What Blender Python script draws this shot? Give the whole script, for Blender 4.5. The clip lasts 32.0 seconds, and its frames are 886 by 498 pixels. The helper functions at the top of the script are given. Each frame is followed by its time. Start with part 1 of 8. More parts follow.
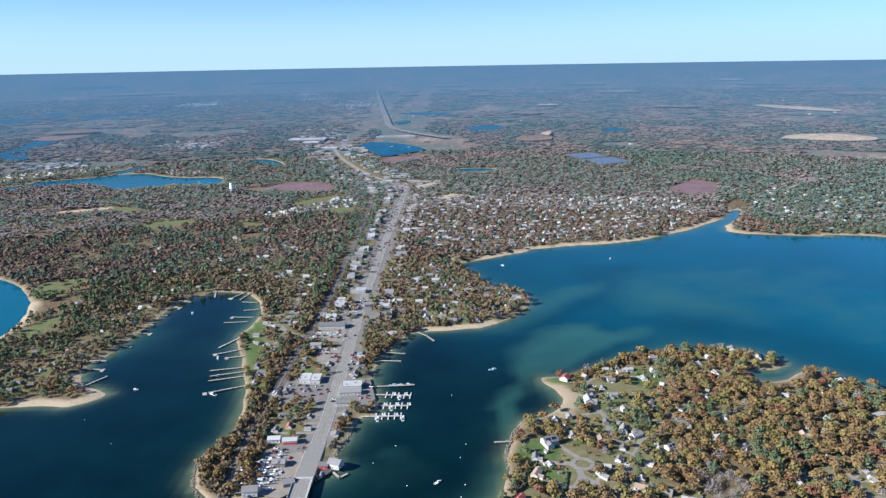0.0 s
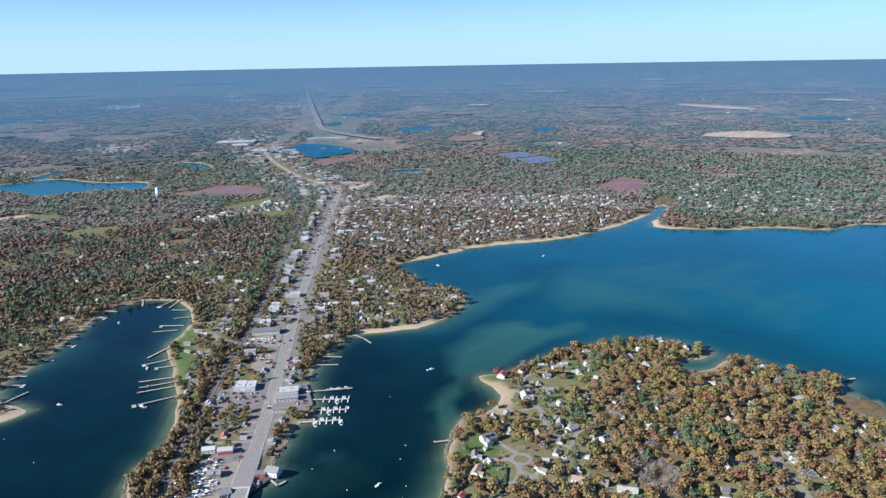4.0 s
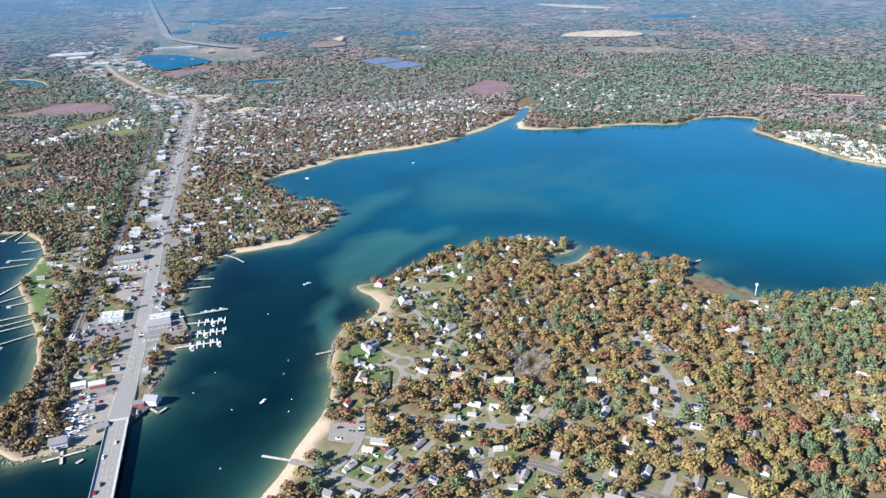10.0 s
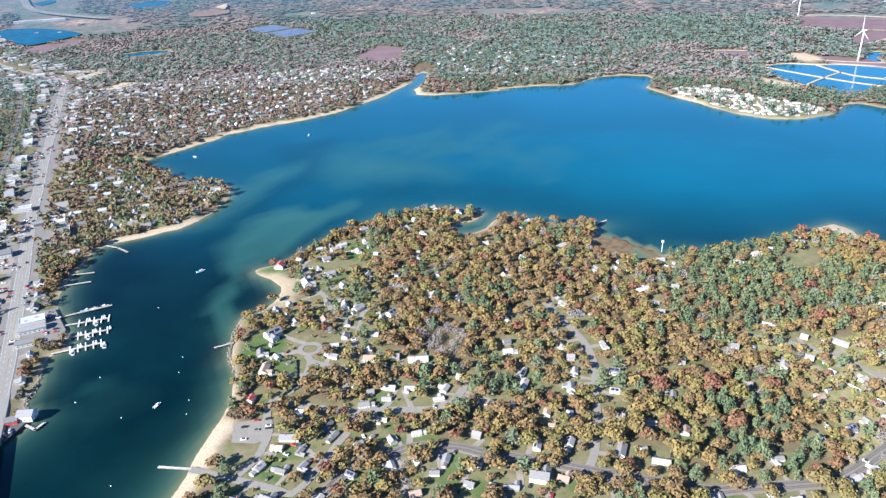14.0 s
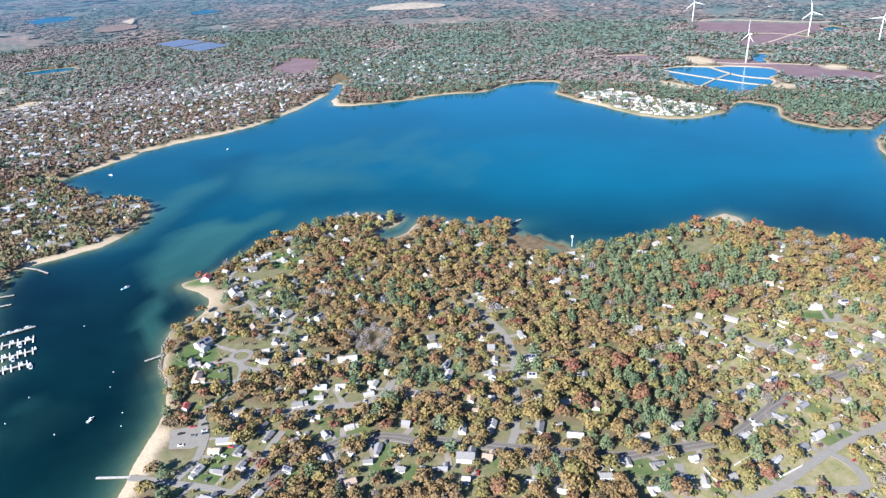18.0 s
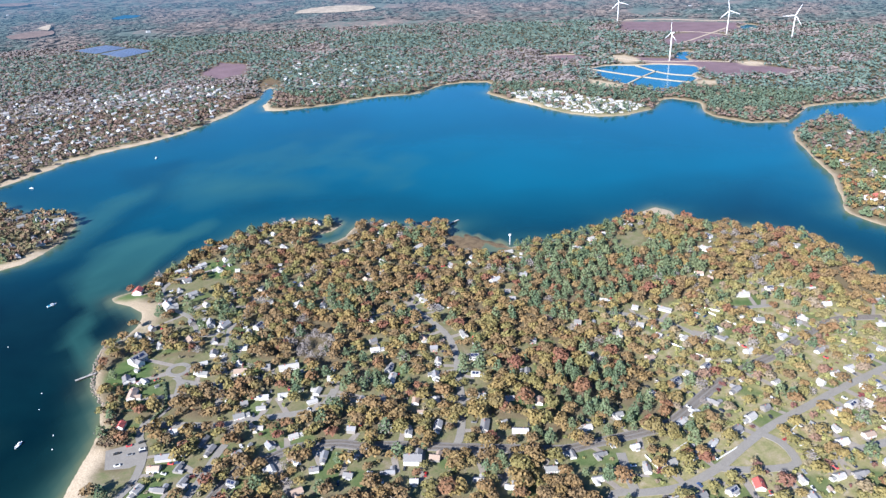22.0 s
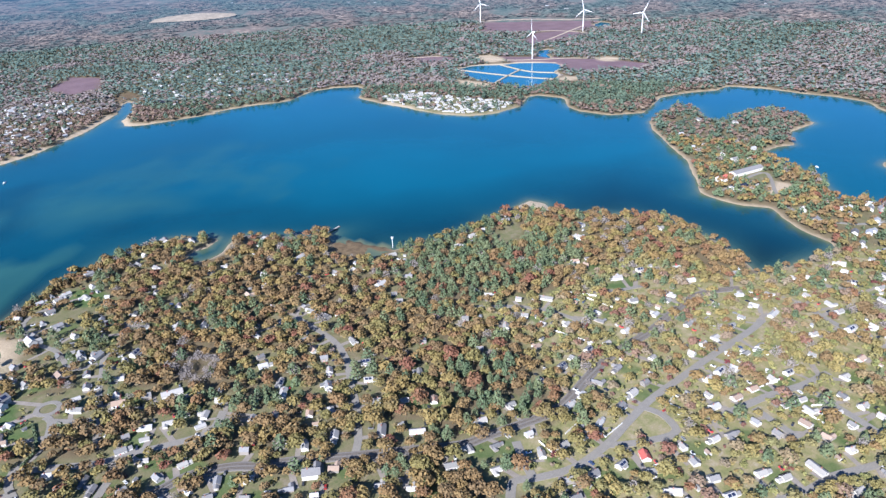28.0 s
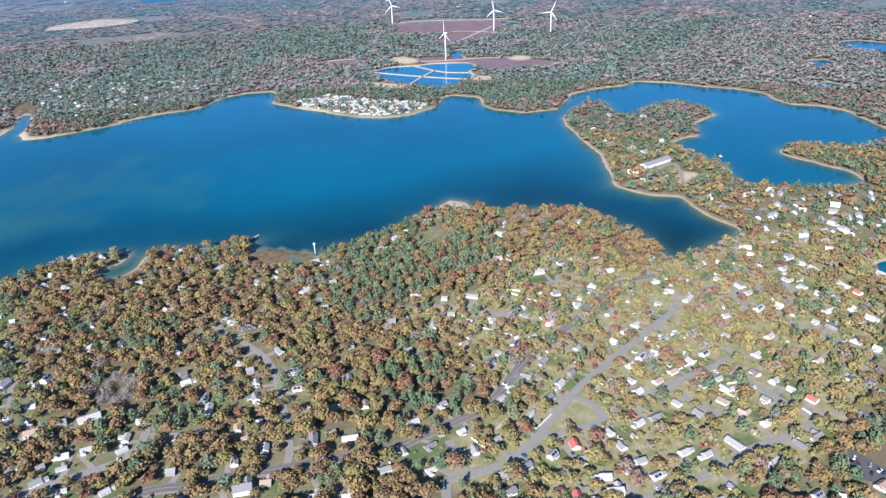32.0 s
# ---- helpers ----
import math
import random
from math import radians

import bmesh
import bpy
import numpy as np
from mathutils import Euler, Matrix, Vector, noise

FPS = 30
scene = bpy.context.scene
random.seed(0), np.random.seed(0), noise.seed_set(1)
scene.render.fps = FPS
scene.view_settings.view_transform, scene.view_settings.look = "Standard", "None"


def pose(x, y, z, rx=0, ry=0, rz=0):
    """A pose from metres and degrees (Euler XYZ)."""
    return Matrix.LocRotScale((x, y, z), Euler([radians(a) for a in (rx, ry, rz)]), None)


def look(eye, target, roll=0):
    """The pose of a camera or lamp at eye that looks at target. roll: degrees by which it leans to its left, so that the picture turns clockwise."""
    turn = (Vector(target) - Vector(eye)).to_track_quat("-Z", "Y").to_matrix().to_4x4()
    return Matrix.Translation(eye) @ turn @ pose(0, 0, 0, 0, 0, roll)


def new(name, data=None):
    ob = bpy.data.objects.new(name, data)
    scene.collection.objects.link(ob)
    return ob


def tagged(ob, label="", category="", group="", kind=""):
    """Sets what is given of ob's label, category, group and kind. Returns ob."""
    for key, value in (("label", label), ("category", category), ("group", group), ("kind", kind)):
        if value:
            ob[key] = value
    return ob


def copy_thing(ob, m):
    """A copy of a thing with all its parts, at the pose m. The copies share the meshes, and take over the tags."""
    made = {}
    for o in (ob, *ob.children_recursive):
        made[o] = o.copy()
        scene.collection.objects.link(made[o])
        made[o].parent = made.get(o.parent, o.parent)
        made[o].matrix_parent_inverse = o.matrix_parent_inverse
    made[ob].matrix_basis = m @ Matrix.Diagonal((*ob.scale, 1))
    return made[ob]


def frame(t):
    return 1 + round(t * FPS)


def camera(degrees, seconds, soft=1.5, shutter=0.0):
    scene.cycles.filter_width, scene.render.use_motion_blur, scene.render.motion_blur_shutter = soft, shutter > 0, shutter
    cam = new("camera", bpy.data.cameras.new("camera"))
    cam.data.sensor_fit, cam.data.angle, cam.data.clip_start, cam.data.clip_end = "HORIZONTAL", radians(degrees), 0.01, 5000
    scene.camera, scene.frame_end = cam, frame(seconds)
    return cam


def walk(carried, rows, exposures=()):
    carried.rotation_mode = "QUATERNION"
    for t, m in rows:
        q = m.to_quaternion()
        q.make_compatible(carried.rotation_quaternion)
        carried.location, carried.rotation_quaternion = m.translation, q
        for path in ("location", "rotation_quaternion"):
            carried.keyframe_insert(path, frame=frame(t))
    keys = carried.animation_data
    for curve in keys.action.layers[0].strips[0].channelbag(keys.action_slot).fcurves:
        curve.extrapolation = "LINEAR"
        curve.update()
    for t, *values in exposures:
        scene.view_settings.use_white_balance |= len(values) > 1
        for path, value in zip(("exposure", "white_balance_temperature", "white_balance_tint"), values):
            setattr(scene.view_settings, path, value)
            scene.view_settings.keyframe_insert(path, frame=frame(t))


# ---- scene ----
cam = camera(63.12, 32.0, soft=1.4)
# seconds, eye x y z, heading to the right, pitch, lean to the right
PATH = [
    (0, 0.0, 0.0, 360.0, -0.000, -14.682, 0.994),
    (0.5, 0.0, 0.0, 360.0, 0.516, -14.662, 0.935),
    (1, 0.0, 0.0, 360.0, 1.079, -14.661, 0.955),
    (1.5, 0.0, 0.0, 360.0, 1.575, -14.680, 0.968),
    (2, 0.0, 0.0, 360.0, 2.060, -14.687, 1.005),
    (2.5, 0.0, 0.0, 360.0, 2.734, -14.679, 1.001),
    (3, 0.0, 0.0, 360.0, 3.537, -14.686, 1.015),
    (3.5, 0.0, 0.0, 360.0, 4.401, -14.696, 1.004),
    (5.5, 0.0, 0.0, 360.0, 8.164, -14.736, 1.002),
    (6, 0.0, 0.0, 360.0, 9.006, -14.717, 0.997),
    (6.5, 0.0, 0.0, 360.0, 9.888, -14.725, 1.029),
    (7, 0.0, 0.0, 360.0, 10.779, -14.713, 1.023),
    (7.5, 0.0, 0.0, 360.0, 11.743, -14.885, 1.038),
    (8, 0.0, 0.0, 360.0, 12.738, -16.208, 1.113),
    (8.5, 0.0, 0.0, 360.0, 13.706, -17.709, 1.131),
    (9, 0.0, 0.0, 360.0, 14.473, -19.200, 1.197),
    (9.5, 0.0, 0.0, 360.0, 15.191, -20.670, 1.223),
    (10, 0.0, 0.0, 360.0, 15.809, -22.113, 1.306),
    (10.5, 0.0, 0.0, 360.0, 16.441, -23.554, 1.368),
    (11, 0.0, 0.0, 360.0, 17.225, -24.362, 1.414),
    (11.5, 0.0, 0.0, 360.0, 18.291, -24.347, 1.471),
    (12, 1.0, 2.1, 359.3, 19.386, -24.366, 1.546),
    (12.5, 3.9, 11.2, 356.2, 20.541, -24.441, 1.570),
    (13, 7.5, 21.2, 353.2, 21.628, -24.568, 1.595),
    (13.5, 11.1, 29.4, 351.3, 22.710, -24.703, 1.624),
    (14, 12.7, 33.3, 350.2, 23.837, -24.764, 1.675),
    (14.5, 10.2, 24.1, 353.6, 24.755, -24.693, 1.721),
    (16.5, 0.0, 0.0, 360.0, 28.102, -24.286, 1.858),
    (17, 0.0, 0.0, 360.0, 28.837, -24.304, 1.847),
    (17.5, 0.0, 0.0, 360.0, 29.581, -24.302, 1.850),
    (18, 0.0, 0.0, 360.0, 30.351, -24.311, 1.850),
    (18.5, 0.0, 0.0, 360.0, 31.143, -24.308, 1.854),
    (19, 0.0, 0.0, 360.0, 31.903, -24.322, 1.864),
    (19.5, 0.0, 0.0, 360.0, 32.588, -24.323, 1.901),
    (20, 0.0, 0.0, 360.0, 33.166, -24.333, 1.923),
    (20.5, 0.0, 0.0, 360.0, 33.741, -24.335, 1.895),
    (21, 0.0, 0.0, 360.0, 34.331, -24.330, 1.856),
    (21.5, 0.0, 0.0, 360.0, 34.976, -24.305, 1.854),
    (22, 0.0, 0.0, 360.0, 35.656, -24.312, 1.839),
    (22.5, 0.0, 0.0, 360.0, 36.347, -24.319, 1.886),
    (23, 0.0, 0.0, 360.0, 37.200, -24.314, 1.898),
    (23.5, 0.0, 0.0, 360.0, 38.086, -24.322, 1.864),
    (24, 0.0, 0.0, 360.0, 39.001, -24.334, 1.897),
    (24.5, 0.0, 0.0, 360.0, 39.966, -24.348, 1.899),
    (25, 0.0, 0.0, 360.0, 40.930, -24.331, 1.893),
    (25.5, 0.0, 0.0, 360.0, 41.810, -24.337, 1.919),
    (27.5, 0.0, 0.0, 360.0, 44.994, -24.360, 2.002),
    (28, 0.0, 0.0, 360.0, 45.816, -24.348, 2.054),
    (28.5, 0.0, 0.0, 360.0, 46.620, -24.380, 2.034),
    (29, 0.0, 0.0, 360.0, 47.385, -24.370, 2.071),
    (29.5, 0.0, 0.0, 360.0, 48.087, -24.400, 2.116),
    (30, 0.0, 0.0, 360.0, 48.803, -24.396, 2.111),
    (30.5, 0.0, 0.0, 360.0, 49.572, -24.403, 2.144),
    (31, 0.0, 0.0, 360.0, 50.565, -24.421, 2.146),
    (31.5, 0.0, 0.0, 360.0, 51.561, -24.439, 2.155),
    (32, 0.0, 0.0, 360.0, 52.475, -24.445, 2.215),
]
EXPOSURES = [(0.0, 0.95, 6010, 10), (7.0, 0.94, 6010, 10), (9.0, 1.2, 6000, 10), (11.0, 1.5, 5980, 10), (14.0, 1.51, 5950, 10), (20.0, 1.39, 5850, 11), (32.0, 1.15, 5680, 14)]
walk(cam, [(t, pose(x, y, z, 90 + pitch, 0, -head) @ pose(0, 0, 0, 0, 0, -lean)) for t, x, y, z, head, pitch, lean in PATH], EXPOSURES)

# ---------------------------------------------------------------- world, sun
SUN_AZ, SUN_EL = 253.0, 30.0
world = bpy.data.worlds.new("sky")
scene.world = world
world.use_nodes = True
wn = world.node_tree.nodes
sky = wn.new("ShaderNodeTexSky")
sky.sky_type = "NISHITA"
sky.sun_disc = False
sky.sun_elevation = radians(SUN_EL)
sky.sun_rotation = radians(SUN_AZ)
sky.altitude = 300
sky.air_density, sky.dust_density, sky.ozone_density = 0.68, 0.05, 5.0
wn["Background"].inputs[1].default_value = 0.076
tone = wn.new("ShaderNodeMix")
tone.data_type, tone.blend_type = "RGBA", "MULTIPLY"
tone.inputs[0].default_value = 1.0
tone.inputs[7].default_value = (0.70, 0.965, 1.12, 1)
world.node_tree.links.new(sky.outputs[0], tone.inputs[6])
haze = wn.new("ShaderNodeMix")
haze.data_type = "RGBA"
haze.inputs[7].default_value = (3.95, 5.55, 6.55, 1)
way = wn.new("ShaderNodeTexCoord")
axes = wn.new("ShaderNodeSeparateXYZ")
fade = wn.new("ShaderNodeMapRange")
fade.interpolation_type = "SMOOTHSTEP"
fade.inputs["From Min"].default_value, fade.inputs["From Max"].default_value = 0.14, -0.02
world.node_tree.links.new(way.outputs["Generated"], axes.inputs[0])
world.node_tree.links.new(axes.outputs[2], fade.inputs["Value"])
world.node_tree.links.new(fade.outputs[0], haze.inputs[0])
world.node_tree.links.new(tone.outputs[2], haze.inputs[6])
world.node_tree.links.new(haze.outputs[2], wn["Background"].inputs[0])
sun_data = bpy.data.lights.new("sun", "SUN")
sun_data.energy, sun_data.angle, sun_data.color = 5.0, radians(0.53), (1.0, 0.95, 0.88)
sun = new("sun", sun_data)
_s = Vector((math.sin(radians(SUN_AZ)) * math.cos(radians(SUN_EL)), math.cos(radians(SUN_AZ)) * math.cos(radians(SUN_EL)), math.sin(radians(SUN_EL))))
sun.matrix_world = look(_s * 900, (0, 0, 0))


# ---------------------------------------------------------------- materials
def mat(name, rough=0.85, spec=0.3, metal=0.0):
    m = bpy.data.materials.new(name)
    m.use_nodes = True
    b = m.node_tree.nodes["Principled BSDF"]
    b.inputs["Roughness"].default_value = rough
    b.inputs["Specular IOR Level"].default_value = spec
    b.inputs["Metallic"].default_value = metal
    return m, m.node_tree.nodes, m.node_tree.links, b


def ramp(n, stops, mode="LINEAR"):
    r = n.new("ShaderNodeValToRGB")
    r.color_ramp.interpolation = mode
    e = r.color_ramp.elements
    while len(e) < len(stops):
        e.new(0.5)
    for el, (p, c) in zip(e, stops):
        el.position, el.color = p, (*c, 1)
    return r


def noise_tex(n, l, scale, detail=4.0, rough=0.6, coord="Object"):
    tc = n.new("ShaderNodeTexCoord")
    t = n.new("ShaderNodeTexNoise")
    t.inputs["Scale"].default_value, t.inputs["Detail"].default_value, t.inputs["Roughness"].default_value = scale, detail, rough
    l.new(tc.outputs[coord], t.inputs["Vector"])
    return t


def mixc(n, l, fac, a, b, kind="MIX"):
    m = n.new("ShaderNodeMix")
    m.data_type, m.blend_type = "RGBA", kind
    for sock, v in ((m.inputs[0], fac), (m.inputs[6], a), (m.inputs[7], b)):
        if isinstance(v, bpy.types.NodeSocket):
            l.new(v, sock)
        elif isinstance(v, (int, float)):
            sock.default_value = v
        else:
            sock.default_value = (*v, 1)
    return m.outputs[2]


def attr(n, name):
    a = n.new("ShaderNodeAttribute")
    a.attribute_name = name
    return a.outputs["Fac"]


def bump(n, l, b, height, strength=0.4, dist=0.5):
    u = n.new("ShaderNodeBump")
    u.inputs["Strength"].default_value, u.inputs["Distance"].default_value = strength, dist
    l.new(height, u.inputs["Height"])
    l.new(u.outputs[0], b.inputs["Normal"])


def simple(name, c1, c2, scale=0.8, rough=0.85, spec=0.3, metal=0.0, vary=0.0, fine=0.0, bumpy=0.0):
    """Two-tone noisy surface; vary: brightness change from object to object."""
    m, n, l, b = mat(name, rough, spec, metal)
    t = noise_tex(n, l, scale, 5.0, 0.65)
    col = mixc(n, l, t.outputs["Fac"], c1, c2)
    if fine:
        t2 = noise_tex(n, l, fine, 3.0)
        r2 = ramp(n, ((0.3, (0.72, 0.72, 0.72)), (0.7, (1.15, 1.15, 1.15))))
        l.new(t2.outputs["Fac"], r2.inputs[0])
        col = mixc(n, l, 0.8, col, r2.outputs[0], "MULTIPLY")
    if vary:
        oi = n.new("ShaderNodeObjectInfo")
        r = ramp(n, ((0.0, (1 - vary,) * 3), (0.5, (1, 1 - vary * 0.1, 1 - vary * 0.22)), (1.0, (1 + vary * 0.5,) * 3)))
        l.new(oi.outputs["Random"], r.inputs[0])
        col = mixc(n, l, 1.0, col, r.outputs[0], "MULTIPLY")
    l.new(col, b.inputs["Base Color"])
    if bumpy:
        bump(n, l, b, t.outputs["Fac"], bumpy, 0.3)
    return m


def leaf_material(name, stops, k=1.0):
    m, n, l, b = mat(name, 0.9, 0.12)
    oi = n.new("ShaderNodeObjectInfo")
    add = n.new("ShaderNodeMath")
    add.operation = "ADD"
    l.new(attr(n, "tint"), add.inputs[0])
    l.new(oi.outputs["Random"], add.inputs[1])
    fr = n.new("ShaderNodeMath")
    fr.operation = "FRACT"
    l.new(add.outputs[0], fr.inputs[0])
    r = ramp(n, stops)
    l.new(fr.outputs[0], r.inputs[0])
    t = noise_tex(n, l, 0.9, 3.0)
    v = ramp(n, ((0.25, (1 - 0.26 * k,) * 3), (0.75, (1 + 0.2 * k,) * 3)))
    l.new(t.outputs["Fac"], v.inputs[0])
    col = mixc(n, l, 1.0, r.outputs[0], v.outputs[0], "MULTIPLY")
    g = n.new("ShaderNodeNewGeometry")
    v2 = ramp(n, ((0.0, (1 - 0.1 * k,) * 3), (1.0, (1 + 0.1 * k,) * 3)))
    l.new(g.outputs["Random Per Island"], v2.inputs[0])
    col = mixc(n, l, 1.0, col, v2.outputs[0], "MULTIPLY")
    l.new(col, b.inputs["Base Color"])
    return m


M_OAK = leaf_material("oak_leaves", ((0.0, (0.207, 0.138, 0.066)), (0.2, (0.175, 0.120, 0.064)), (0.38, (0.220, 0.151, 0.066)), (0.5, (0.191, 0.147, 0.064)), (0.62, (0.168, 0.149, 0.058)), (0.72, (0.205, 0.168, 0.064)), (0.8, (0.227, 0.166, 0.066)), (0.91, (0.203, 0.129, 0.062)), (0.975, (0.186, 0.084, 0.057)), (1.0, (0.203, 0.134, 0.062))), 0.8)
M_PINE = leaf_material("pine_needles", ((0.0, (0.088, 0.122, 0.068)), (0.4, (0.115, 0.15, 0.082)), (0.7, (0.142, 0.165, 0.085)), (1.0, (0.088, 0.122, 0.068))))
M_GARDEN_TREE = leaf_material("garden_leaves", ((0.0, (0.228, 0.175, 0.074)), (0.22, (0.190, 0.175, 0.072)), (0.4, (0.257, 0.202, 0.077)), (0.55, (0.176, 0.170, 0.077)), (0.7, (0.247, 0.179, 0.077)), (0.85, (0.237, 0.193, 0.135)), (0.95, (0.199, 0.101, 0.072)), (1.0, (0.228, 0.175, 0.074))), 0.8)
M_BARE = leaf_material("bare_twigs", ((0.0, (0.23, 0.20, 0.18)), (0.5, (0.29, 0.255, 0.23)), (1.0, (0.23, 0.20, 0.18))))
# Next five: leaf colours greyed with distance, haze put into the base colour
M_OAK_HAZED = leaf_material("hazed_oaks", ((0.0, (0.186, 0.130, 0.104)), (0.3, (0.151, 0.109, 0.093)), (0.55, (0.196, 0.140, 0.105)), (0.75, (0.146, 0.130, 0.093)), (0.9, (0.191, 0.121, 0.100)), (1.0, (0.172, 0.119, 0.086))), 0.7)
M_OAK_MID = leaf_material("hazed_channel_oaks", ((0.0, (0.201, 0.142, 0.090)), (0.25, (0.164, 0.119, 0.083)), (0.45, (0.217, 0.159, 0.092)), (0.62, (0.159, 0.147, 0.081)), (0.8, (0.207, 0.165, 0.092)), (0.93, (0.191, 0.113, 0.086)), (1.0, (0.190, 0.131, 0.078))), 0.8)
M_PINE_HAZED = leaf_material("hazed_pines", ((0.0, (0.084, 0.123, 0.089)), (0.4, (0.104, 0.143, 0.102)), (0.7, (0.125, 0.154, 0.102)), (1.0, (0.074, 0.109, 0.074))), 0.7)
M_OAK_FAR = leaf_material("hazed_far_oaks", ((0.0, (0.230, 0.194, 0.185)), (0.3, (0.201, 0.170, 0.164)), (0.55, (0.245, 0.198, 0.177)), (0.75, (0.189, 0.181, 0.164)), (0.9, (0.236, 0.186, 0.177)), (1.0, (0.230, 0.192, 0.181))), 0.5)
M_PINE_FAR = leaf_material("hazed_far_pines", ((0.0, (0.103, 0.158, 0.135)), (0.4, (0.127, 0.184, 0.154)), (0.7, (0.150, 0.195, 0.157)), (1.0, (0.103, 0.158, 0.135))), 0.5)
M_SHRUB = leaf_material("garden_shrubs", ((0.0, (0.19, 0.20, 0.075)), (0.35, (0.25, 0.225, 0.09)), (0.55, (0.14, 0.17, 0.07)), (0.7, (0.25, 0.19, 0.08)), (0.86, (0.22, 0.19, 0.13)), (0.94, (0.13, 0.035, 0.04)), (1.0, (0.19, 0.20, 0.075))))
M_SCRUB = leaf_material("shore_scrub", ((0.0, (0.17, 0.135, 0.085)), (0.3, (0.21, 0.15, 0.09)), (0.55, (0.13, 0.13, 0.07)), (0.8, (0.19, 0.13, 0.085)), (1.0, (0.17, 0.135, 0.085))))
M_BARK = simple("bark", (0.10, 0.075, 0.055), (0.17, 0.14, 0.11), 1.5, 0.95)


def ground_material():
    m, n, l, b = mat("ground", 0.95, 0.15)
    t1 = noise_tex(n, l, 0.018, 6.0, 0.65)
    t2 = noise_tex(n, l, 0.12, 6.0, 0.7)
    t3 = noise_tex(n, l, 0.9, 4.0, 0.7)
    litter = ramp(n, ((0.3, (0.11, 0.085, 0.052)), (0.5, (0.16, 0.125, 0.075)), (0.7, (0.14, 0.125, 0.065))))
    l.new(t2.outputs["Fac"], litter.inputs[0])
    # greener grass, also darkened in colour for the shade between the houses
    shaded_turf = ramp(n, ((0.3, (0.10, 0.125, 0.05)), (0.45, (0.16, 0.16, 0.075)), (0.58, (0.20, 0.175, 0.10)), (0.66, (0.25, 0.21, 0.15)), (0.78, (0.11, 0.135, 0.05))))
    l.new(t2.outputs["Fac"], shaded_turf.inputs[0])
    grass = ramp(n, ((0.3, (0.15, 0.165, 0.065)), (0.45, (0.24, 0.225, 0.10)), (0.58, (0.31, 0.26, 0.15)), (0.66, (0.36, 0.31, 0.22)), (0.78, (0.16, 0.185, 0.07))))
    l.new(t2.outputs["Fac"], grass.inputs[0])
    sand = ramp(n, ((0.3, (0.35, 0.275, 0.18)), (0.7, (0.53, 0.43, 0.31))))
    l.new(t3.outputs["Fac"], sand.inputs[0])
    bog = ramp(n, ((0.3, (0.145, 0.098, 0.108)), (0.7, (0.215, 0.145, 0.155))))
    l.new(t1.outputs["Fac"], bog.inputs[0])
    lawn = ramp(n, ((0.3, (0.062, 0.105, 0.034)), (0.7, (0.11, 0.148, 0.052))))
    l.new(t2.outputs["Fac"], lawn.inputs[0])
    marsh = ramp(n, ((0.35, (0.10, 0.07, 0.042)), (0.7, (0.21, 0.15, 0.085))))
    l.new(t2.outputs["Fac"], marsh.inputs[0])
    col = litter.outputs[0]
    for name, src in (("grass", shaded_turf), ("pale_grass", grass), ("lawn", lawn), ("bog", bog), ("marsh", marsh), ("sand", sand)):
        col = mixc(n, l, attr(n, name), col, src.outputs[0])
    v = ramp(n, ((0.3, (0.75, 0.75, 0.75)), (0.7, (1.15, 1.15, 1.15))))
    l.new(t3.outputs["Fac"], v.inputs[0])
    col = mixc(n, l, 0.7, col, v.outputs[0], "MULTIPLY")
    l.new(col, b.inputs["Base Color"])
    bump(n, l, b, t3.outputs["Fac"], 0.5, 0.6)
    return m


M_GROUND = ground_material()


def water_material():
    m, n, l, b = mat("water", 0.16, 0.38)
    b.inputs["IOR"].default_value = 1.33
    t = noise_tex(n, l, 0.010, 4.0, 0.6)
    deep = ramp(n, ((0.35, (0.0006, 0.0085, 0.0102)), (0.65, (0.0013, 0.0145, 0.0165))))
    b.inputs["Specular Tint"].default_value = (0.12, 0.88, 1.0, 1)
    l.new(t.outputs["Fac"], deep.inputs[0])
    sh = attr(n, "shoal")
    # open bay: shallower bottom, plus sky reflection put into the base colour
    body = mixc(n, l, attr(n, "bay"), deep.outputs[0], (0.002, 0.10, 0.156))
    c1 = mixc(n, l, sh, body, (0.036, 0.118, 0.095))
    c2 = mixc(n, l, attr(n, "shallow"), c1, (0.15, 0.15, 0.075))
    l.new(c2, b.inputs["Base Color"])
    w = noise_tex(n, l, 0.35, 3.0, 0.6)
    w2 = noise_tex(n, l, 0.02, 3.0, 0.6)
    rr = ramp(n, ((0.4, (0.09, 0.09, 0.09)), (0.6, (0.16, 0.16, 0.16))))
    l.new(w2.outputs["Fac"], rr.inputs[0])
    l.new(rr.outputs[0], b.inputs["Roughness"])
    bump(n, l, b, w.outputs["Fac"], 0.12, 0.4)
    return m


M_WATER = water_material()


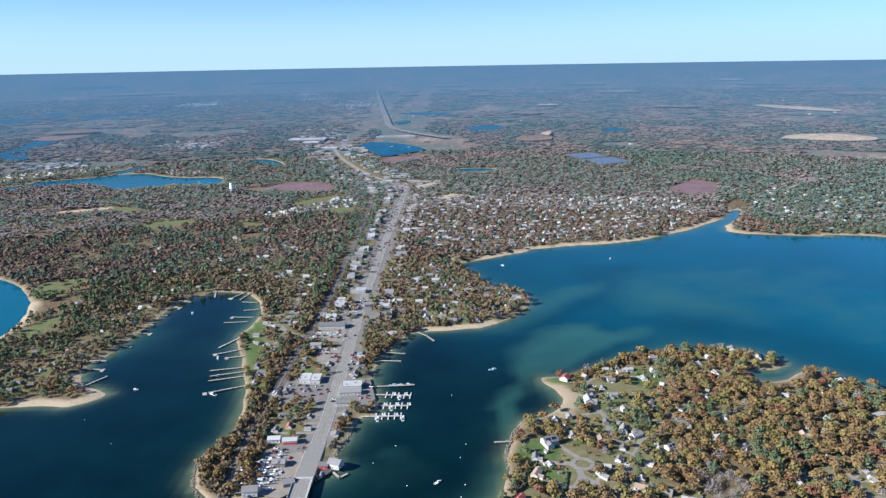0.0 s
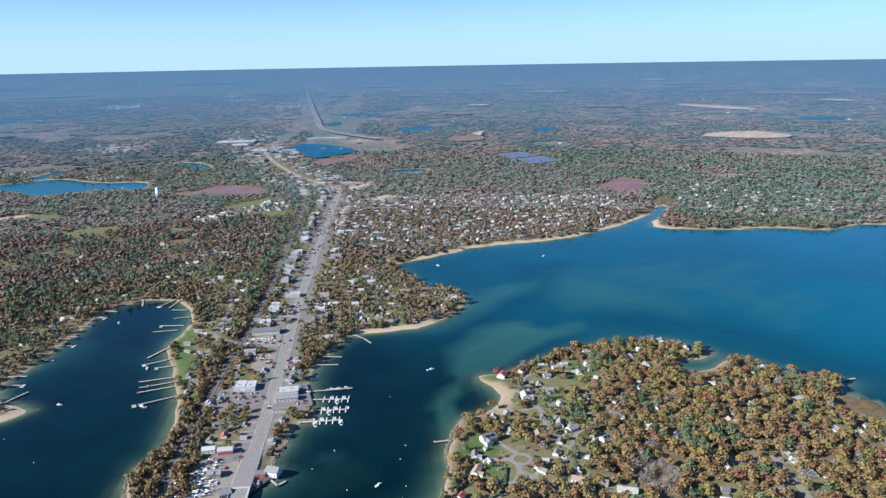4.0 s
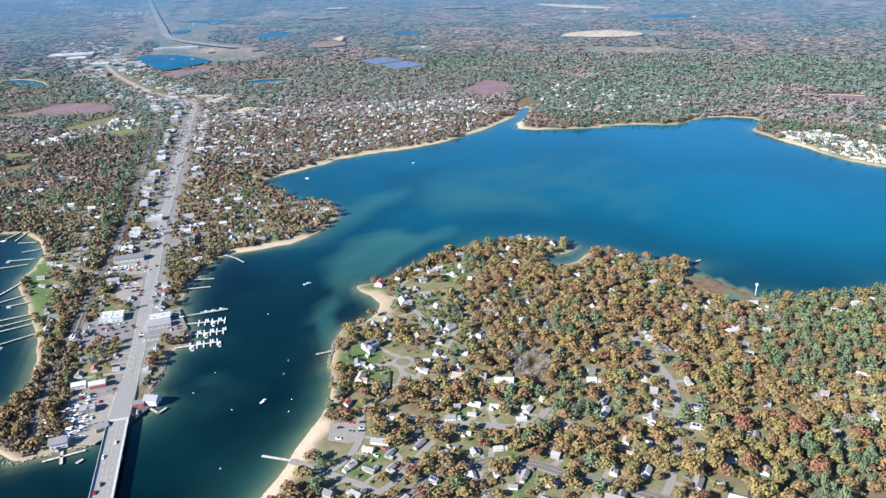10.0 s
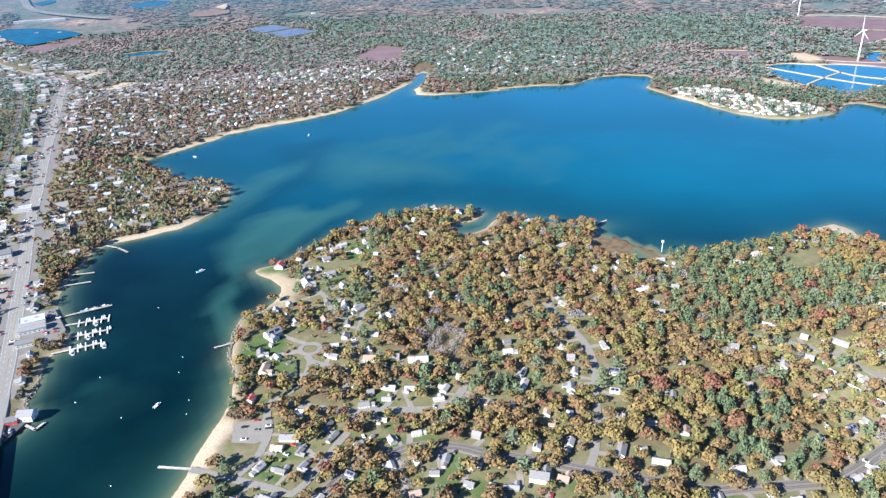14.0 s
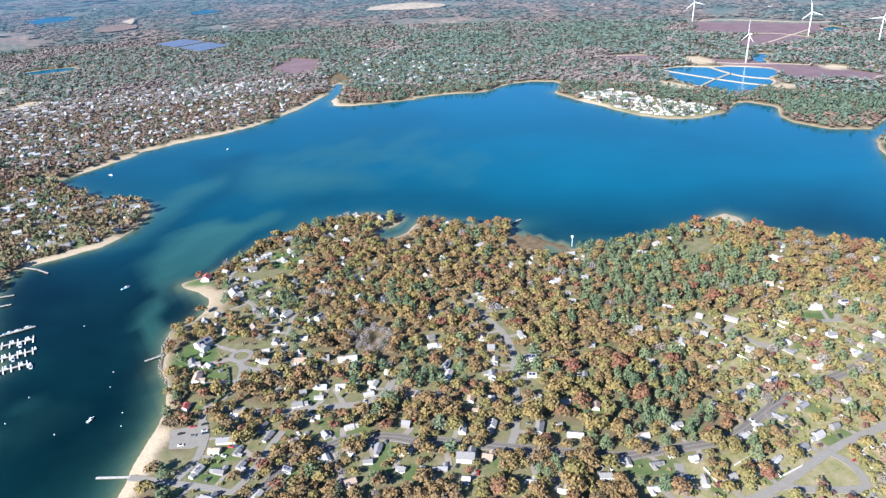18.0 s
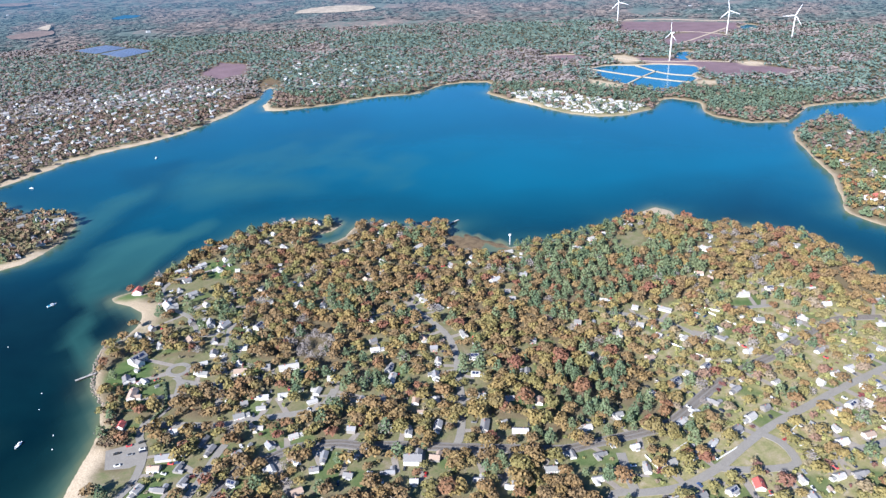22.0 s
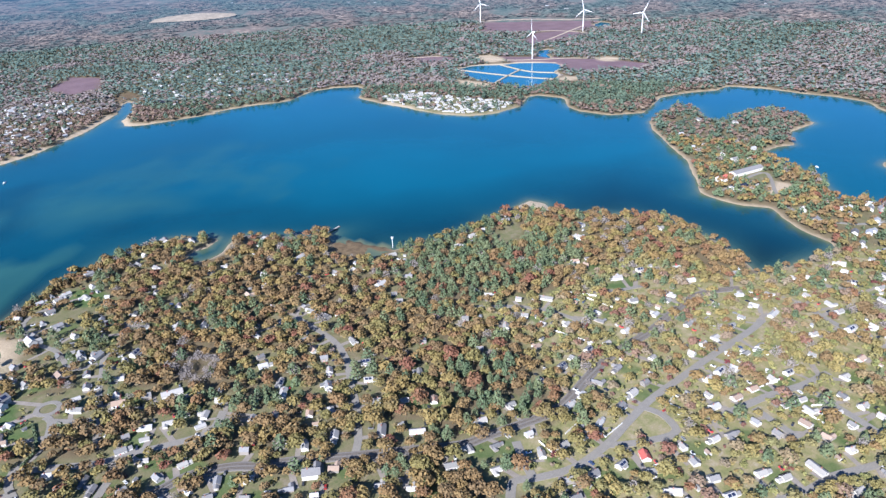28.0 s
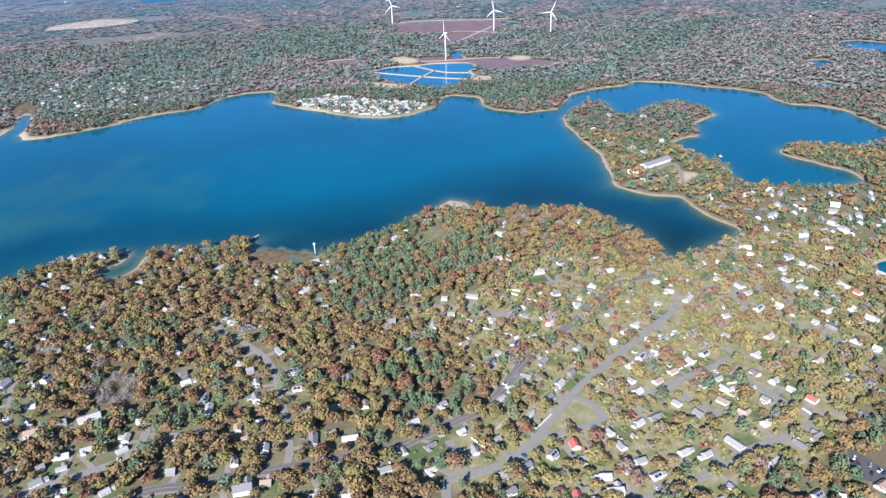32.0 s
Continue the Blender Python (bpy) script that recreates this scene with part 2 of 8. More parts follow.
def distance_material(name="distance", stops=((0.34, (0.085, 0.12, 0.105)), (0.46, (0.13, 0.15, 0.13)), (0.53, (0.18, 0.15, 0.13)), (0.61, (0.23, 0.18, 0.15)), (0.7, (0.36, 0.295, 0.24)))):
    """Far country on the rim of the place; its blue haze is a glow mixed in by distance."""
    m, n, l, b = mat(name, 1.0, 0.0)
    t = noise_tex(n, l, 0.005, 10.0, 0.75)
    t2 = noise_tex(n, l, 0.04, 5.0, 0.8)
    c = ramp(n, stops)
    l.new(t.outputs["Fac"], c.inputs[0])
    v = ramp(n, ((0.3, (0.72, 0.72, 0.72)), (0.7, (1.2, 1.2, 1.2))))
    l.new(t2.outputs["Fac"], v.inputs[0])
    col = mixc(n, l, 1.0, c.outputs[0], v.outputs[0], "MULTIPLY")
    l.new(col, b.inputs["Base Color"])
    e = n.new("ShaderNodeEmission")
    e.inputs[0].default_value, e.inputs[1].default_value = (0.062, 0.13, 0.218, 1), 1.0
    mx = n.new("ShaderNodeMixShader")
    l.new(attr(n, "haze_mix"), mx.inputs[0])
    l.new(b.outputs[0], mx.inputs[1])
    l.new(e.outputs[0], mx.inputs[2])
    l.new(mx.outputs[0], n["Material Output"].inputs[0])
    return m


M_FAR = distance_material()
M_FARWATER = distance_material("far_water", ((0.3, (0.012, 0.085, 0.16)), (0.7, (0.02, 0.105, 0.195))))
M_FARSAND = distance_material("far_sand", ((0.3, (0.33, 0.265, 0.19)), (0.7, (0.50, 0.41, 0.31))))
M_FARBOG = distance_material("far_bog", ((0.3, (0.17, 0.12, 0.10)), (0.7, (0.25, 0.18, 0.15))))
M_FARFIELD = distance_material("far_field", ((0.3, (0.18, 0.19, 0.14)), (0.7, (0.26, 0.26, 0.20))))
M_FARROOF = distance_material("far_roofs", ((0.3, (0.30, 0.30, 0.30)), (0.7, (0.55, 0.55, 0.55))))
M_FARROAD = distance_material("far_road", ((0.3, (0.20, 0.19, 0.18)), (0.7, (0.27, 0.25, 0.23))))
M_ASPHALT = simple("worn_asphalt", (0.205, 0.195, 0.18), (0.28, 0.267, 0.245), 0.25, 0.9, 0.3, fine=2.0)
M_STREET = simple("street_asphalt", (0.20, 0.182, 0.158), (0.28, 0.258, 0.222), 0.15, 0.9, 0.3, fine=1.5)
M_DARKROAD = simple("dark_asphalt", (0.075, 0.073, 0.075), (0.11, 0.105, 0.105), 0.3, 0.85, 0.3, fine=2.0)
M_GRAVEL = simple("gravel_lot", (0.19, 0.165, 0.14), (0.34, 0.30, 0.255), 0.12, 0.95, 0.2, fine=1.6)
M_LOT = simple("lot_asphalt", (0.13, 0.122, 0.113), (0.25, 0.235, 0.21), 0.09, 0.9, 0.3, fine=1.2)
M_BALLAST = simple("ballast", (0.16, 0.145, 0.13), (0.245, 0.225, 0.205), 0.5, 0.95, 0.2, fine=3.0)
M_RAIL = simple("rail_steel", (0.16, 0.13, 0.11), (0.24, 0.20, 0.17), 2.0, 0.5, 0.5, 0.6)
M_TRACK = simple("sand_track", (0.36, 0.29, 0.21), (0.48, 0.40, 0.30), 0.1, 0.95, 0.2)
M_LINE = simple("road_paint", (0.62, 0.60, 0.52), (0.75, 0.73, 0.66), 0.6, 0.8)
M_YELLOW = simple("yellow_paint", (0.42, 0.34, 0.15), (0.5, 0.42, 0.2), 0.6, 0.8)
M_CONCRETE = simple("concrete", (0.36, 0.345, 0.32), (0.47, 0.45, 0.42), 0.4, 0.9, 0.3, fine=2.0)
M_STONE = simple("riprap_stone", (0.24, 0.20, 0.16), (0.38, 0.33, 0.27), 0.5, 0.95, vary=0.25)
M_WALL = simple("painted_siding", (0.52, 0.51, 0.48), (0.64, 0.63, 0.60), 0.5, 0.8, vary=0.22)
M_SHINGLE_WALL = simple("cedar_shingle_wall", (0.22, 0.20, 0.18), (0.34, 0.31, 0.28), 0.6, 0.9, vary=0.25)
M_ROOF_LIGHT = simple("pale_roof_shingles", (0.27, 0.265, 0.255), (0.42, 0.41, 0.395), 0.7, 0.9, vary=0.4, fine=3.0)
M_ROOF_GREY = simple("grey_roof_shingles", (0.17, 0.17, 0.175), (0.27, 0.265, 0.265), 0.7, 0.9, vary=0.35, fine=3.0)
M_ROOF_TAN = simple("tan_roof_shingles", (0.30, 0.22, 0.17), (0.42, 0.32, 0.25), 0.7, 0.9, vary=0.25, fine=3.0)
M_ROOF_RED = simple("red_roof_shingles", (0.45, 0.10, 0.08), (0.55, 0.16, 0.13), 0.7, 0.85, vary=0.15, fine=3.0)
M_ROOF_METAL = simple("white_metal_roof", (0.40, 0.40, 0.40), (0.50, 0.50, 0.49), 0.3, 0.5, 0.5, vary=0.15)
M_TRIM = simple("white_trim", (0.60, 0.59, 0.57), (0.70, 0.69, 0.67), 1.0, 0.7)
M_GLASS = simple("window_glass", (0.02, 0.025, 0.03), (0.04, 0.045, 0.05), 1.0, 0.08, 0.6)
M_SOLAR = simple("solar_panel", (0.012, 0.018, 0.045), (0.025, 0.035, 0.075), 0.6, 0.15, 0.6)
M_SOLAR_FARM = simple("solar_rows", (0.10, 0.13, 0.20), (0.16, 0.19, 0.27), 0.02, 0.3, 0.6)
M_BRICK = simple("brick", (0.26, 0.11, 0.08), (0.36, 0.17, 0.13), 1.5, 0.9, vary=0.15)
M_RED = simple("red_paint", (0.48, 0.04, 0.05), (0.58, 0.08, 0.08), 0.8, 0.7)
M_TIMBER = simple("weathered_planks", (0.36, 0.34, 0.31), (0.50, 0.47, 0.43), 0.9, 0.9, vary=0.2, fine=4.0)
M_PILE = simple("dark_pile", (0.10, 0.085, 0.07), (0.17, 0.15, 0.12), 1.0, 0.9)
M_WHITE = simple("white_gelcoat", (0.74, 0.74, 0.74), (0.84, 0.84, 0.83), 0.4, 0.3, 0.5, vary=0.1)
M_BLUECOVER = simple("blue_canvas", (0.02, 0.22, 0.40), (0.03, 0.30, 0.50), 0.5, 0.8)
M_TURBINE = simple("turbine_white", (0.76, 0.77, 0.78), (0.84, 0.84, 0.85), 0.05, 0.45, 0.5)
M_TIRE = simple("tyre_rubber", (0.02, 0.02, 0.02), (0.03, 0.03, 0.03), 2.0, 0.9)
M_FENCE = simple("white_fence", (0.66, 0.65, 0.62), (0.78, 0.77, 0.74), 0.7, 0.8)
M_POOL = simple("pool_water", (0.03, 0.35, 0.36), (0.05, 0.42, 0.42), 0.5, 0.1, 0.5)

# ---------------------------------------------------------------- the plan, in metres
SHORE_WEST_COVE = [(-1500, 420), (-1150, 560), (-488, 722), (-451, 723), (-414, 723), (-394, 733), (-382, 748), (-398, 763), (-419, 773), (-438, 792), (-444, 825), (-441, 849), (-435, 863), (-430, 897), (-428, 933), (-422, 968), (-420, 1020), (-418, 1053), (-402, 1095), (-380, 1114), (-347, 1124), (-315, 1111), (-284, 1064), (-271, 1012), (-272, 963), (-280, 935), (-277, 904), (-254, 837), (-239, 787), (-228, 756), (-218, 708), (-214, 670), (-219, 638), (-230, 615), (-231, 590), (-225, 564)]
SHORE_CAUSEWAY = [(-227, 574), (-221, 557), (-201, 535), (-181, 540), (-164, 541), (-148, 542), (-141, 549), (-122, 571), (-117, 570), (-109, 578), (-99, 591), (-105, 607), (-102, 621), (-98, 639), (-96, 656), (-95, 666), (-92, 684), (-75, 687), (-75, 712), (-80, 736), (-86, 773), (-87, 810), (-81, 833), (-70, 858), (-62, 884), (-54, 907), (-40, 923)]
SHORE_NORTH = [(-21, 929), (11, 934), (46, 938), (75, 957), (97, 979), (113, 1005), (127, 1029), (132, 1058), (124, 1084), (108, 1099), (87, 1112), (66, 1144), (50, 1187), (35, 1229), (22, 1267), (1, 1276), (-6, 1299), (15, 1306), (30, 1266), (69, 1291), (102, 1308), (153, 1338), (178, 1362), (241, 1380), (334, 1396), (396, 1415), (452, 1449), (520, 1495), (582, 1551), (637, 1605), (678, 1671), (707, 1708), (712, 1681), (670, 1596), (619, 1531), (599, 1484), (630, 1456), (714, 1435), (799, 1419)]
SHORE_EAST = [(768, 1448), (867, 1419), (939, 1393), (1045, 1432), (1096, 1419), (1141, 1378), (1131, 1340), (1059, 1280), (1053, 1210), (1055, 1114), (1054, 1024), (1083, 959), (1134, 932), (1211, 932), (1285, 972), (1314, 966), (1324, 899), (1263, 843), (1242, 799), (1253, 738), (1304, 695), (1387, 719), (1447, 735), (1527, 707), (1582, 666), (1630, 670), (1653, 596), (1651, 505), (1656, 444), (1643, 381), (1592, 343), (1566, 307), (1576, 257), (1558, 203), (1505, 166), (1456, 125)]
SHORE_LITTLE_BAY = [(1403, 59), (1365, 113), (1317, 137), (1292, 175), (1286, 225), (1244, 245), (1223, 244), (1201, 222), (1194, 188), (1175, 138), (1139, 108), (1099, 125), (1078, 164), (1050, 202), (1035, 237), (1032, 259), (1067, 275), (1112, 300), (1127, 331), (1150, 383), (1178, 414), (1229, 401), (1257, 388), (1331, 423), (1417, 408), (1453, 447), (1478, 514), (1432, 536), (1379, 535), (1341, 546), (1327, 572), (1363, 605), (1403, 635), (1389, 671), (1300, 661), (1245, 649), (1196, 615), (1135, 553), (1071, 489), (989, 432), (939, 402), (930, 370), (929, 336), (943, 304), (915, 279), (900, 261)]
SHORE_HEAD = [(888, 243), (876, 212), (858, 201), (821, 209), (780, 223), (754, 232), (739, 245), (774, 278), (793, 312), (809, 349), (819, 394), (814, 429), (788, 462), (761, 490), (759, 527), (771, 548), (768, 571), (745, 571), (703, 570), (658, 568), (614, 573), (571, 582), (541, 596), (516, 598), (492, 601), (480, 631), (483, 660), (500, 686), (519, 698), (491, 713), (465, 741), (443, 780), (429, 786), (412, 772), (386, 756), (361, 757), (351, 764), (369, 777), (396, 786), (410, 794), (406, 813), (392, 822)]
SHORE_POINT = [(387, 808), (385, 834), (368, 851), (334, 849), (303, 851), (262, 844), (218, 826), (180, 802), (155, 783), (143, 776), (126, 775), (111, 773), (111, 764), (122, 743), (127, 720), (123, 707), (115, 692), (104, 683), (93, 676), (82, 673), (73, 660), (63, 634), (56, 602), (57, 576), (49, 543), (39, 521), (22, 497), (8, 477), (-1, 460), (-13, 445), (-40, 400), (-75, 330), (-90, 200)]
POND_ONSET = [(-1126, 1328), (-919, 1277), (-781, 1219), (-731, 1180), (-686, 1131), (-651, 1084), (-627, 1030), (-618, 984), (-613, 933), (-652, 854), (-786, 860)]
POND_A = [(-1359, 2199), (-1347, 2239), (-1309, 2267), (-1313, 2323), (-1257, 2340), (-1183, 2379), (-1127, 2421), (-1069, 2465), (-1004, 2457), (-938, 2400), (-837, 2352), (-764, 2356), (-709, 2326), (-694, 2279), (-697, 2224), (-723, 2195), (-764, 2242), (-790, 2213), (-848, 2230), (-869, 2190), (-918, 2185), (-955, 2148), (-1004, 2163), (-1060, 2231), (-1126, 2259), (-1208, 2278), (-1222, 2237), (-1278, 2243), (-1297, 2213), (-1321, 2165)]
POND_B = [(-1164, 2548), (-1132, 2545), (-1122, 2643), (-1085, 2667), (-1035, 2687), (-1014, 2695), (-958, 2715), (-881, 2741), (-822, 2760), (-742, 2782), (-681, 2798), (-624, 2733), (-575, 2634), (-586, 2606), (-649, 2658), (-735, 2747), (-814, 2726), (-881, 2734), (-921, 2728), (-978, 2708), (-1031, 2676), (-1068, 2621), (-1075, 2552), (-1092, 2474), (-1123, 2477)]
POND_C = [(-358, 3149), (-332, 3256), (-256, 3267), (-150, 3161), (-67, 2983), (-93, 2911), (-147, 2845), (-199, 2783), (-244, 2806), (-289, 2938)]
POND_D = [(35, 2439), (94, 2459), (190, 2448), (167, 2398), (91, 2381), (44, 2399)]
POND_E = [(114, 3894), (219, 4046), (355, 3984), (294, 3795), (172, 3724)]
POND_F = [(803, 3669), (894, 3778), (954, 3703), (900, 3621), (826, 3605)]
POND_G = [(-3072, 5104), (-3002, 5189), (-2897, 5216), (-2828, 5201), (-2775, 4993), (-2831, 4822), (-2915, 4839)]
POND_H = [(-2630, 5314), (-2617, 5478), (-2456, 5498), (-2350, 5651), (-2087, 5648), (-2263, 5339), (-2341, 5144), (-2465, 5071)]
POND_I = [(-1915, 3295), (-1998, 3541), (-1952, 3584), (-1877, 3572), (-1854, 3398), (-1859, 3287), (-1851, 3160), (-1843, 3061), (-1760, 2958), (-1654, 2892), (-1636, 2839), (-1765, 2889), (-1881, 3085), (-1891, 3166)]
POND_J = [(-286, 4338), (-208, 4488), (-186, 4358), (-245, 4213)]
POND_K = [(2311, 3853), (2446, 4020), (2650, 3939), (2580, 3791), (2389, 3701)]
POND_L = [(2397, 384), (2456, 328), (2441, 257), (2389, 179), (2256, 232), (2288, 315)]
POND_M = [(2061, 394), (2100, 349), (2053, 301), (1983, 326), (1996, 367)]
POND_N = [(1798, 337), (1818, 282), (1785, 242), (1752, 270)]
POND_O = [(845, 56), (868, 47), (875, 30), (832, 25), (823, 45)]
POND_P = [(1720, 1271), (1796, 1316), (1840, 1316), (1834, 1280), (1765, 1263), (1716, 1214)]
POND_Q = [(2386, 1500), (2450, 1511), (2438, 1453), (2337, 1416), (2325, 1445)]
POND_INLET = [(351, 774), (368, 786), (387, 783), (405, 793), (421, 801), (438, 798), (424, 781), (406, 768), (389, 756), (366, 753), (350, 761)]
BOG_FLOODED = [(1437, 1330), (1513, 1321), (1563, 1272), (1615, 1243), (1665, 1156), (1615, 1107), (1556, 1087), (1524, 1051), (1440, 1032), (1361, 1017), (1343, 1053), (1358, 1135), (1366, 1195)]
PINES_HILL = [(479, 541), (534, 574), (612, 577), (641, 530), (685, 474), (688, 430), (630, 403), (567, 419), (503, 423), (452, 434), (441, 472)]
PINES_LOW = [(385, 374), (411, 365), (431, 338), (428, 300), (401, 273), (371, 275), (338, 296), (346, 333)]
SPARSE_TOWN = [(617, 379), (688, 380), (706, 352), (682, 277), (742, 236), (838, 202), (923, 133), (878, 49), (640, 17), (503, 34), (442, 51), (386, 86), (333, 162), (308, 237), (337, 268), (395, 255), (446, 294), (462, 355), (447, 377), (485, 429), (518, 389)]
DENSE_TRAILERS = [(1087, 1253), (1184, 1213), (1183, 1139), (1183, 1086), (1218, 1011), (1216, 940), (1136, 920), (1074, 955), (1045, 1038), (1048, 1126)]
TOWN_NORTH = [(-84, 1838), (27, 1949), (332, 1920), (597, 1838), (637, 1669), (504, 1502), (339, 1418), (161, 1358), (60, 1331), (-27, 1371), (-93, 1469), (-100, 1666)]
TOWN_CREEK = [(802, 1875), (975, 1989), (1175, 1880), (1194, 1723), (957, 1416), (766, 1446), (726, 1539)]
TOWN_SPIT = [(-97, 1254), (-15, 1268), (43, 1176), (102, 1080), (125, 1051), (93, 987), (51, 956), (-21, 937), (-79, 986), (-106, 1064)]
TOWN_WEST = [(-398, 1273), (-342, 1392), (-272, 1265), (-200, 1261), (-194, 1042), (-217, 905), (-210, 750), (-251, 831), (-261, 995), (-321, 1133)]
TOWN_LEFT = [(-439, 1751), (-385, 1799), (-324, 1876), (-263, 1957), (-223, 1849), (-232, 1776), (-302, 1803), (-370, 1713), (-419, 1679)]
TOWN_FARLEFT = [(-1701, 2780), (-1628, 2884), (-1486, 2917), (-1301, 2809), (-1173, 2569), (-1240, 2496), (-1342, 2360), (-1412, 2289)]
TOWN_EAST = [(995, 249), (1065, 177), (1122, 81), (847, 44), (856, 113), (884, 195)]
TOWN_NECK = [(1233, 614), (1356, 626), (1319, 503), (1232, 416), (1137, 409), (1034, 434), (1101, 504)]
BOG_WEST = [(-585, 2103), (-536, 2122), (-473, 2221), (-383, 2201), (-316, 2130), (-321, 2049), (-418, 2066), (-514, 2082)]
BOG_FAR = [(2272, 1938), (2438, 1839), (2523, 1555), (2433, 1512), (2214, 1568), (2052, 1599), (2083, 1780)]
BOG_MID = [(2084, 1550), (2190, 1447), (2150, 1380), (1977, 1380), (1866, 1409), (1946, 1481)]
BOG_NEAR = [(1702, 1160), (1769, 1099), (1779, 996), (1614, 1003), (1569, 1061)]
BOG_STRIP = [(1472, 1564), (1543, 1542), (1569, 1443), (1531, 1420), (1462, 1464)]
BOG_TOP = [(2471, 2138), (2598, 2146), (2648, 1996), (2507, 1920), (2374, 1964)]
BOG_CREEK = [(642, 2019), (755, 2142), (801, 2065), (734, 1913), (652, 1896)]
BOG_LEFT = [(-2044, 3625), (-2063, 3851), (-2049, 4002), (-1929, 4045), (-1851, 3844), (-1859, 3621), (-1922, 3554)]
BOG_LAKE = [(-236, 2651), (-219, 2760), (-144, 2784), (-103, 2865), (-47, 2857), (-56, 2755), (-118, 2667), (-165, 2582)]
MARSH_CREEK = [(701, 1765), (745, 1806), (762, 1760), (725, 1654), (675, 1596), (725, 1693), (711, 1736), (651, 1616)]
MARSH_PIER = [(501, 688), (512, 669), (528, 626), (535, 603), (513, 595), (490, 599), (478, 629), (482, 657)]
SAND_PIT_A = [(1466, 3134), (1580, 3258), (1765, 3280), (1858, 3135), (1817, 3017), (1643, 3000)]
SAND_PIT_B = [(2248, 5274), (2369, 5292), (2563, 4787), (2474, 4581), (2285, 4910)]
SAND_BOG_A = [(1625, 1410), (1663, 1394), (1636, 1320), (1584, 1308), (1573, 1351)]
SAND_BOG_B = [(1779, 1100), (1811, 1097), (1818, 1058), (1770, 1035), (1747, 1064)]
SAND_BOG_C = [(1500, 1035), (1526, 1032), (1526, 998), (1489, 980), (1476, 1006)]
SAND_BOG_D = [(1334, 1227), (1344, 1177), (1334, 1098), (1296, 1118), (1283, 1169)]
SAND_TIP = [(751, 568), (772, 573), (775, 554), (756, 535), (739, 538)]
SAND_NORTH = [(-41, 1886), (12, 1964), (74, 1958), (27, 1904)]
SAND_JUNCTION = [(-79, 2112), (-21, 2188), (14, 2205), (-20, 2106), (-61, 2062)]
SAND_CLUB = [(1018, 341), (1049, 335), (1045, 312), (1018, 308), (985, 325)]
SOLAR_FARM = [(462, 2759), (581, 2812), (677, 2527), (558, 2458)]
FIELD_GOLF_A = [(-699, 1636), (-691, 1665), (-647, 1674), (-587, 1676), (-570, 1644), (-616, 1623), (-649, 1609), (-678, 1599)]
FIELD_GOLF_B = [(-869, 1857), (-819, 1845), (-769, 1811), (-777, 1777), (-830, 1802)]
FIELD_GOLF_C = [(-461, 1617), (-421, 1626), (-426, 1591), (-452, 1593)]
FIELD_WEST = [(-678, 1131), (-678, 1193), (-626, 1207), (-600, 1173), (-618, 1113), (-657, 1101)]
FIELD_WEST_B = [(-594, 928), (-591, 994), (-565, 1017), (-542, 947), (-565, 917)]
FIELD_WEST_C = [(-634, 1059), (-609, 1113), (-569, 1069), (-578, 1018), (-599, 995)]
TRIANGLE_GREEN = [(412, 211), (437, 212), (444, 206), (437, 186), (422, 190), (395, 208)]
FIELD_DRIVE = [(607, 355), (630, 347), (631, 326), (616, 329), (597, 349)]
FIELD_HILL = [(620, 519), (661, 537), (682, 521), (662, 502), (629, 499)]
LAWN_MANOR = [(65, 614), (76, 625), (94, 634), (110, 621), (108, 600), (97, 584), (73, 582), (61, 592)]
LAWN_MANOR_B = [(71, 570), (92, 576), (104, 572), (103, 556), (90, 552), (73, 555)]
LAWN_RED = [(113, 769), (128, 774), (151, 770), (150, 750), (133, 747), (115, 760)]
LAWN_BEACH = [(39, 452), (52, 459), (66, 448), (68, 427), (61, 425), (46, 440)]
LAWN_GREEN = [(26, 441), (41, 432), (40, 427), (26, 435)]
LAWN_COVE = [(-274, 932), (-260, 942), (-240, 906), (-231, 830), (-234, 794), (-249, 831)]
LAWN_COVE_B = [(-292, 986), (-268, 988), (-245, 923), (-263, 902)]
CIRCLE_LAWN = [(109, 616), (133, 613), (138, 586), (123, 552), (104, 539), (98, 563)]
BARE_GROVE = [(219, 569), (238, 570), (254, 555), (258, 533), (240, 516), (215, 523), (213, 549)]
BEACH_TOWN = [(7, 469), (17, 487), (37, 511), (44, 504), (36, 489), (19, 469), (10, 463)]
LOT_BEACH = [(44, 509), (71, 503), (64, 478), (53, 478), (38, 487)]
LOT_SCHOOL = [(485, 26), (501, 21), (492, -3), (474, -5), (472, 7)]
LOT_MARINA = [(-173, 616), (-138, 619), (-128, 580), (-133, 549), (-142, 540), (-169, 548), (-171, 585)]
LOT_MARINA_N = [(-150, 638), (-133, 638), (-134, 616), (-162, 608), (-173, 616)]
LOT_SHOPS_A = [(-187, 771), (-146, 786), (-128, 760), (-131, 715), (-181, 718)]
LOT_SHOPS_B = [(-118, 778), (-88, 776), (-77, 724), (-84, 701), (-123, 710)]
LOT_SHOPS_C = [(-180, 931), (-136, 936), (-129, 896), (-176, 901)]
LOT_SHOPS_D = [(-166, 871), (-133, 870), (-131, 812), (-154, 804)]
LOT_WHARF = [(-121, 567), (-117, 577), (-111, 586), (-103, 582), (-109, 573), (-116, 564)]
LOT_CONDO = [(-121, 841), (-111, 863), (-109, 790), (-119, 785)]
LOT_HIGH_A = [(-147, 1039), (-120, 1078), (-119, 1025), (-138, 1006)]
LOT_HIGH_B = [(-150, 1379), (-109, 1446), (-105, 1376), (-139, 1327)]
LOT_HIGH_C = [(-152, 1771), (-112, 1803), (-102, 1521), (-137, 1498)]
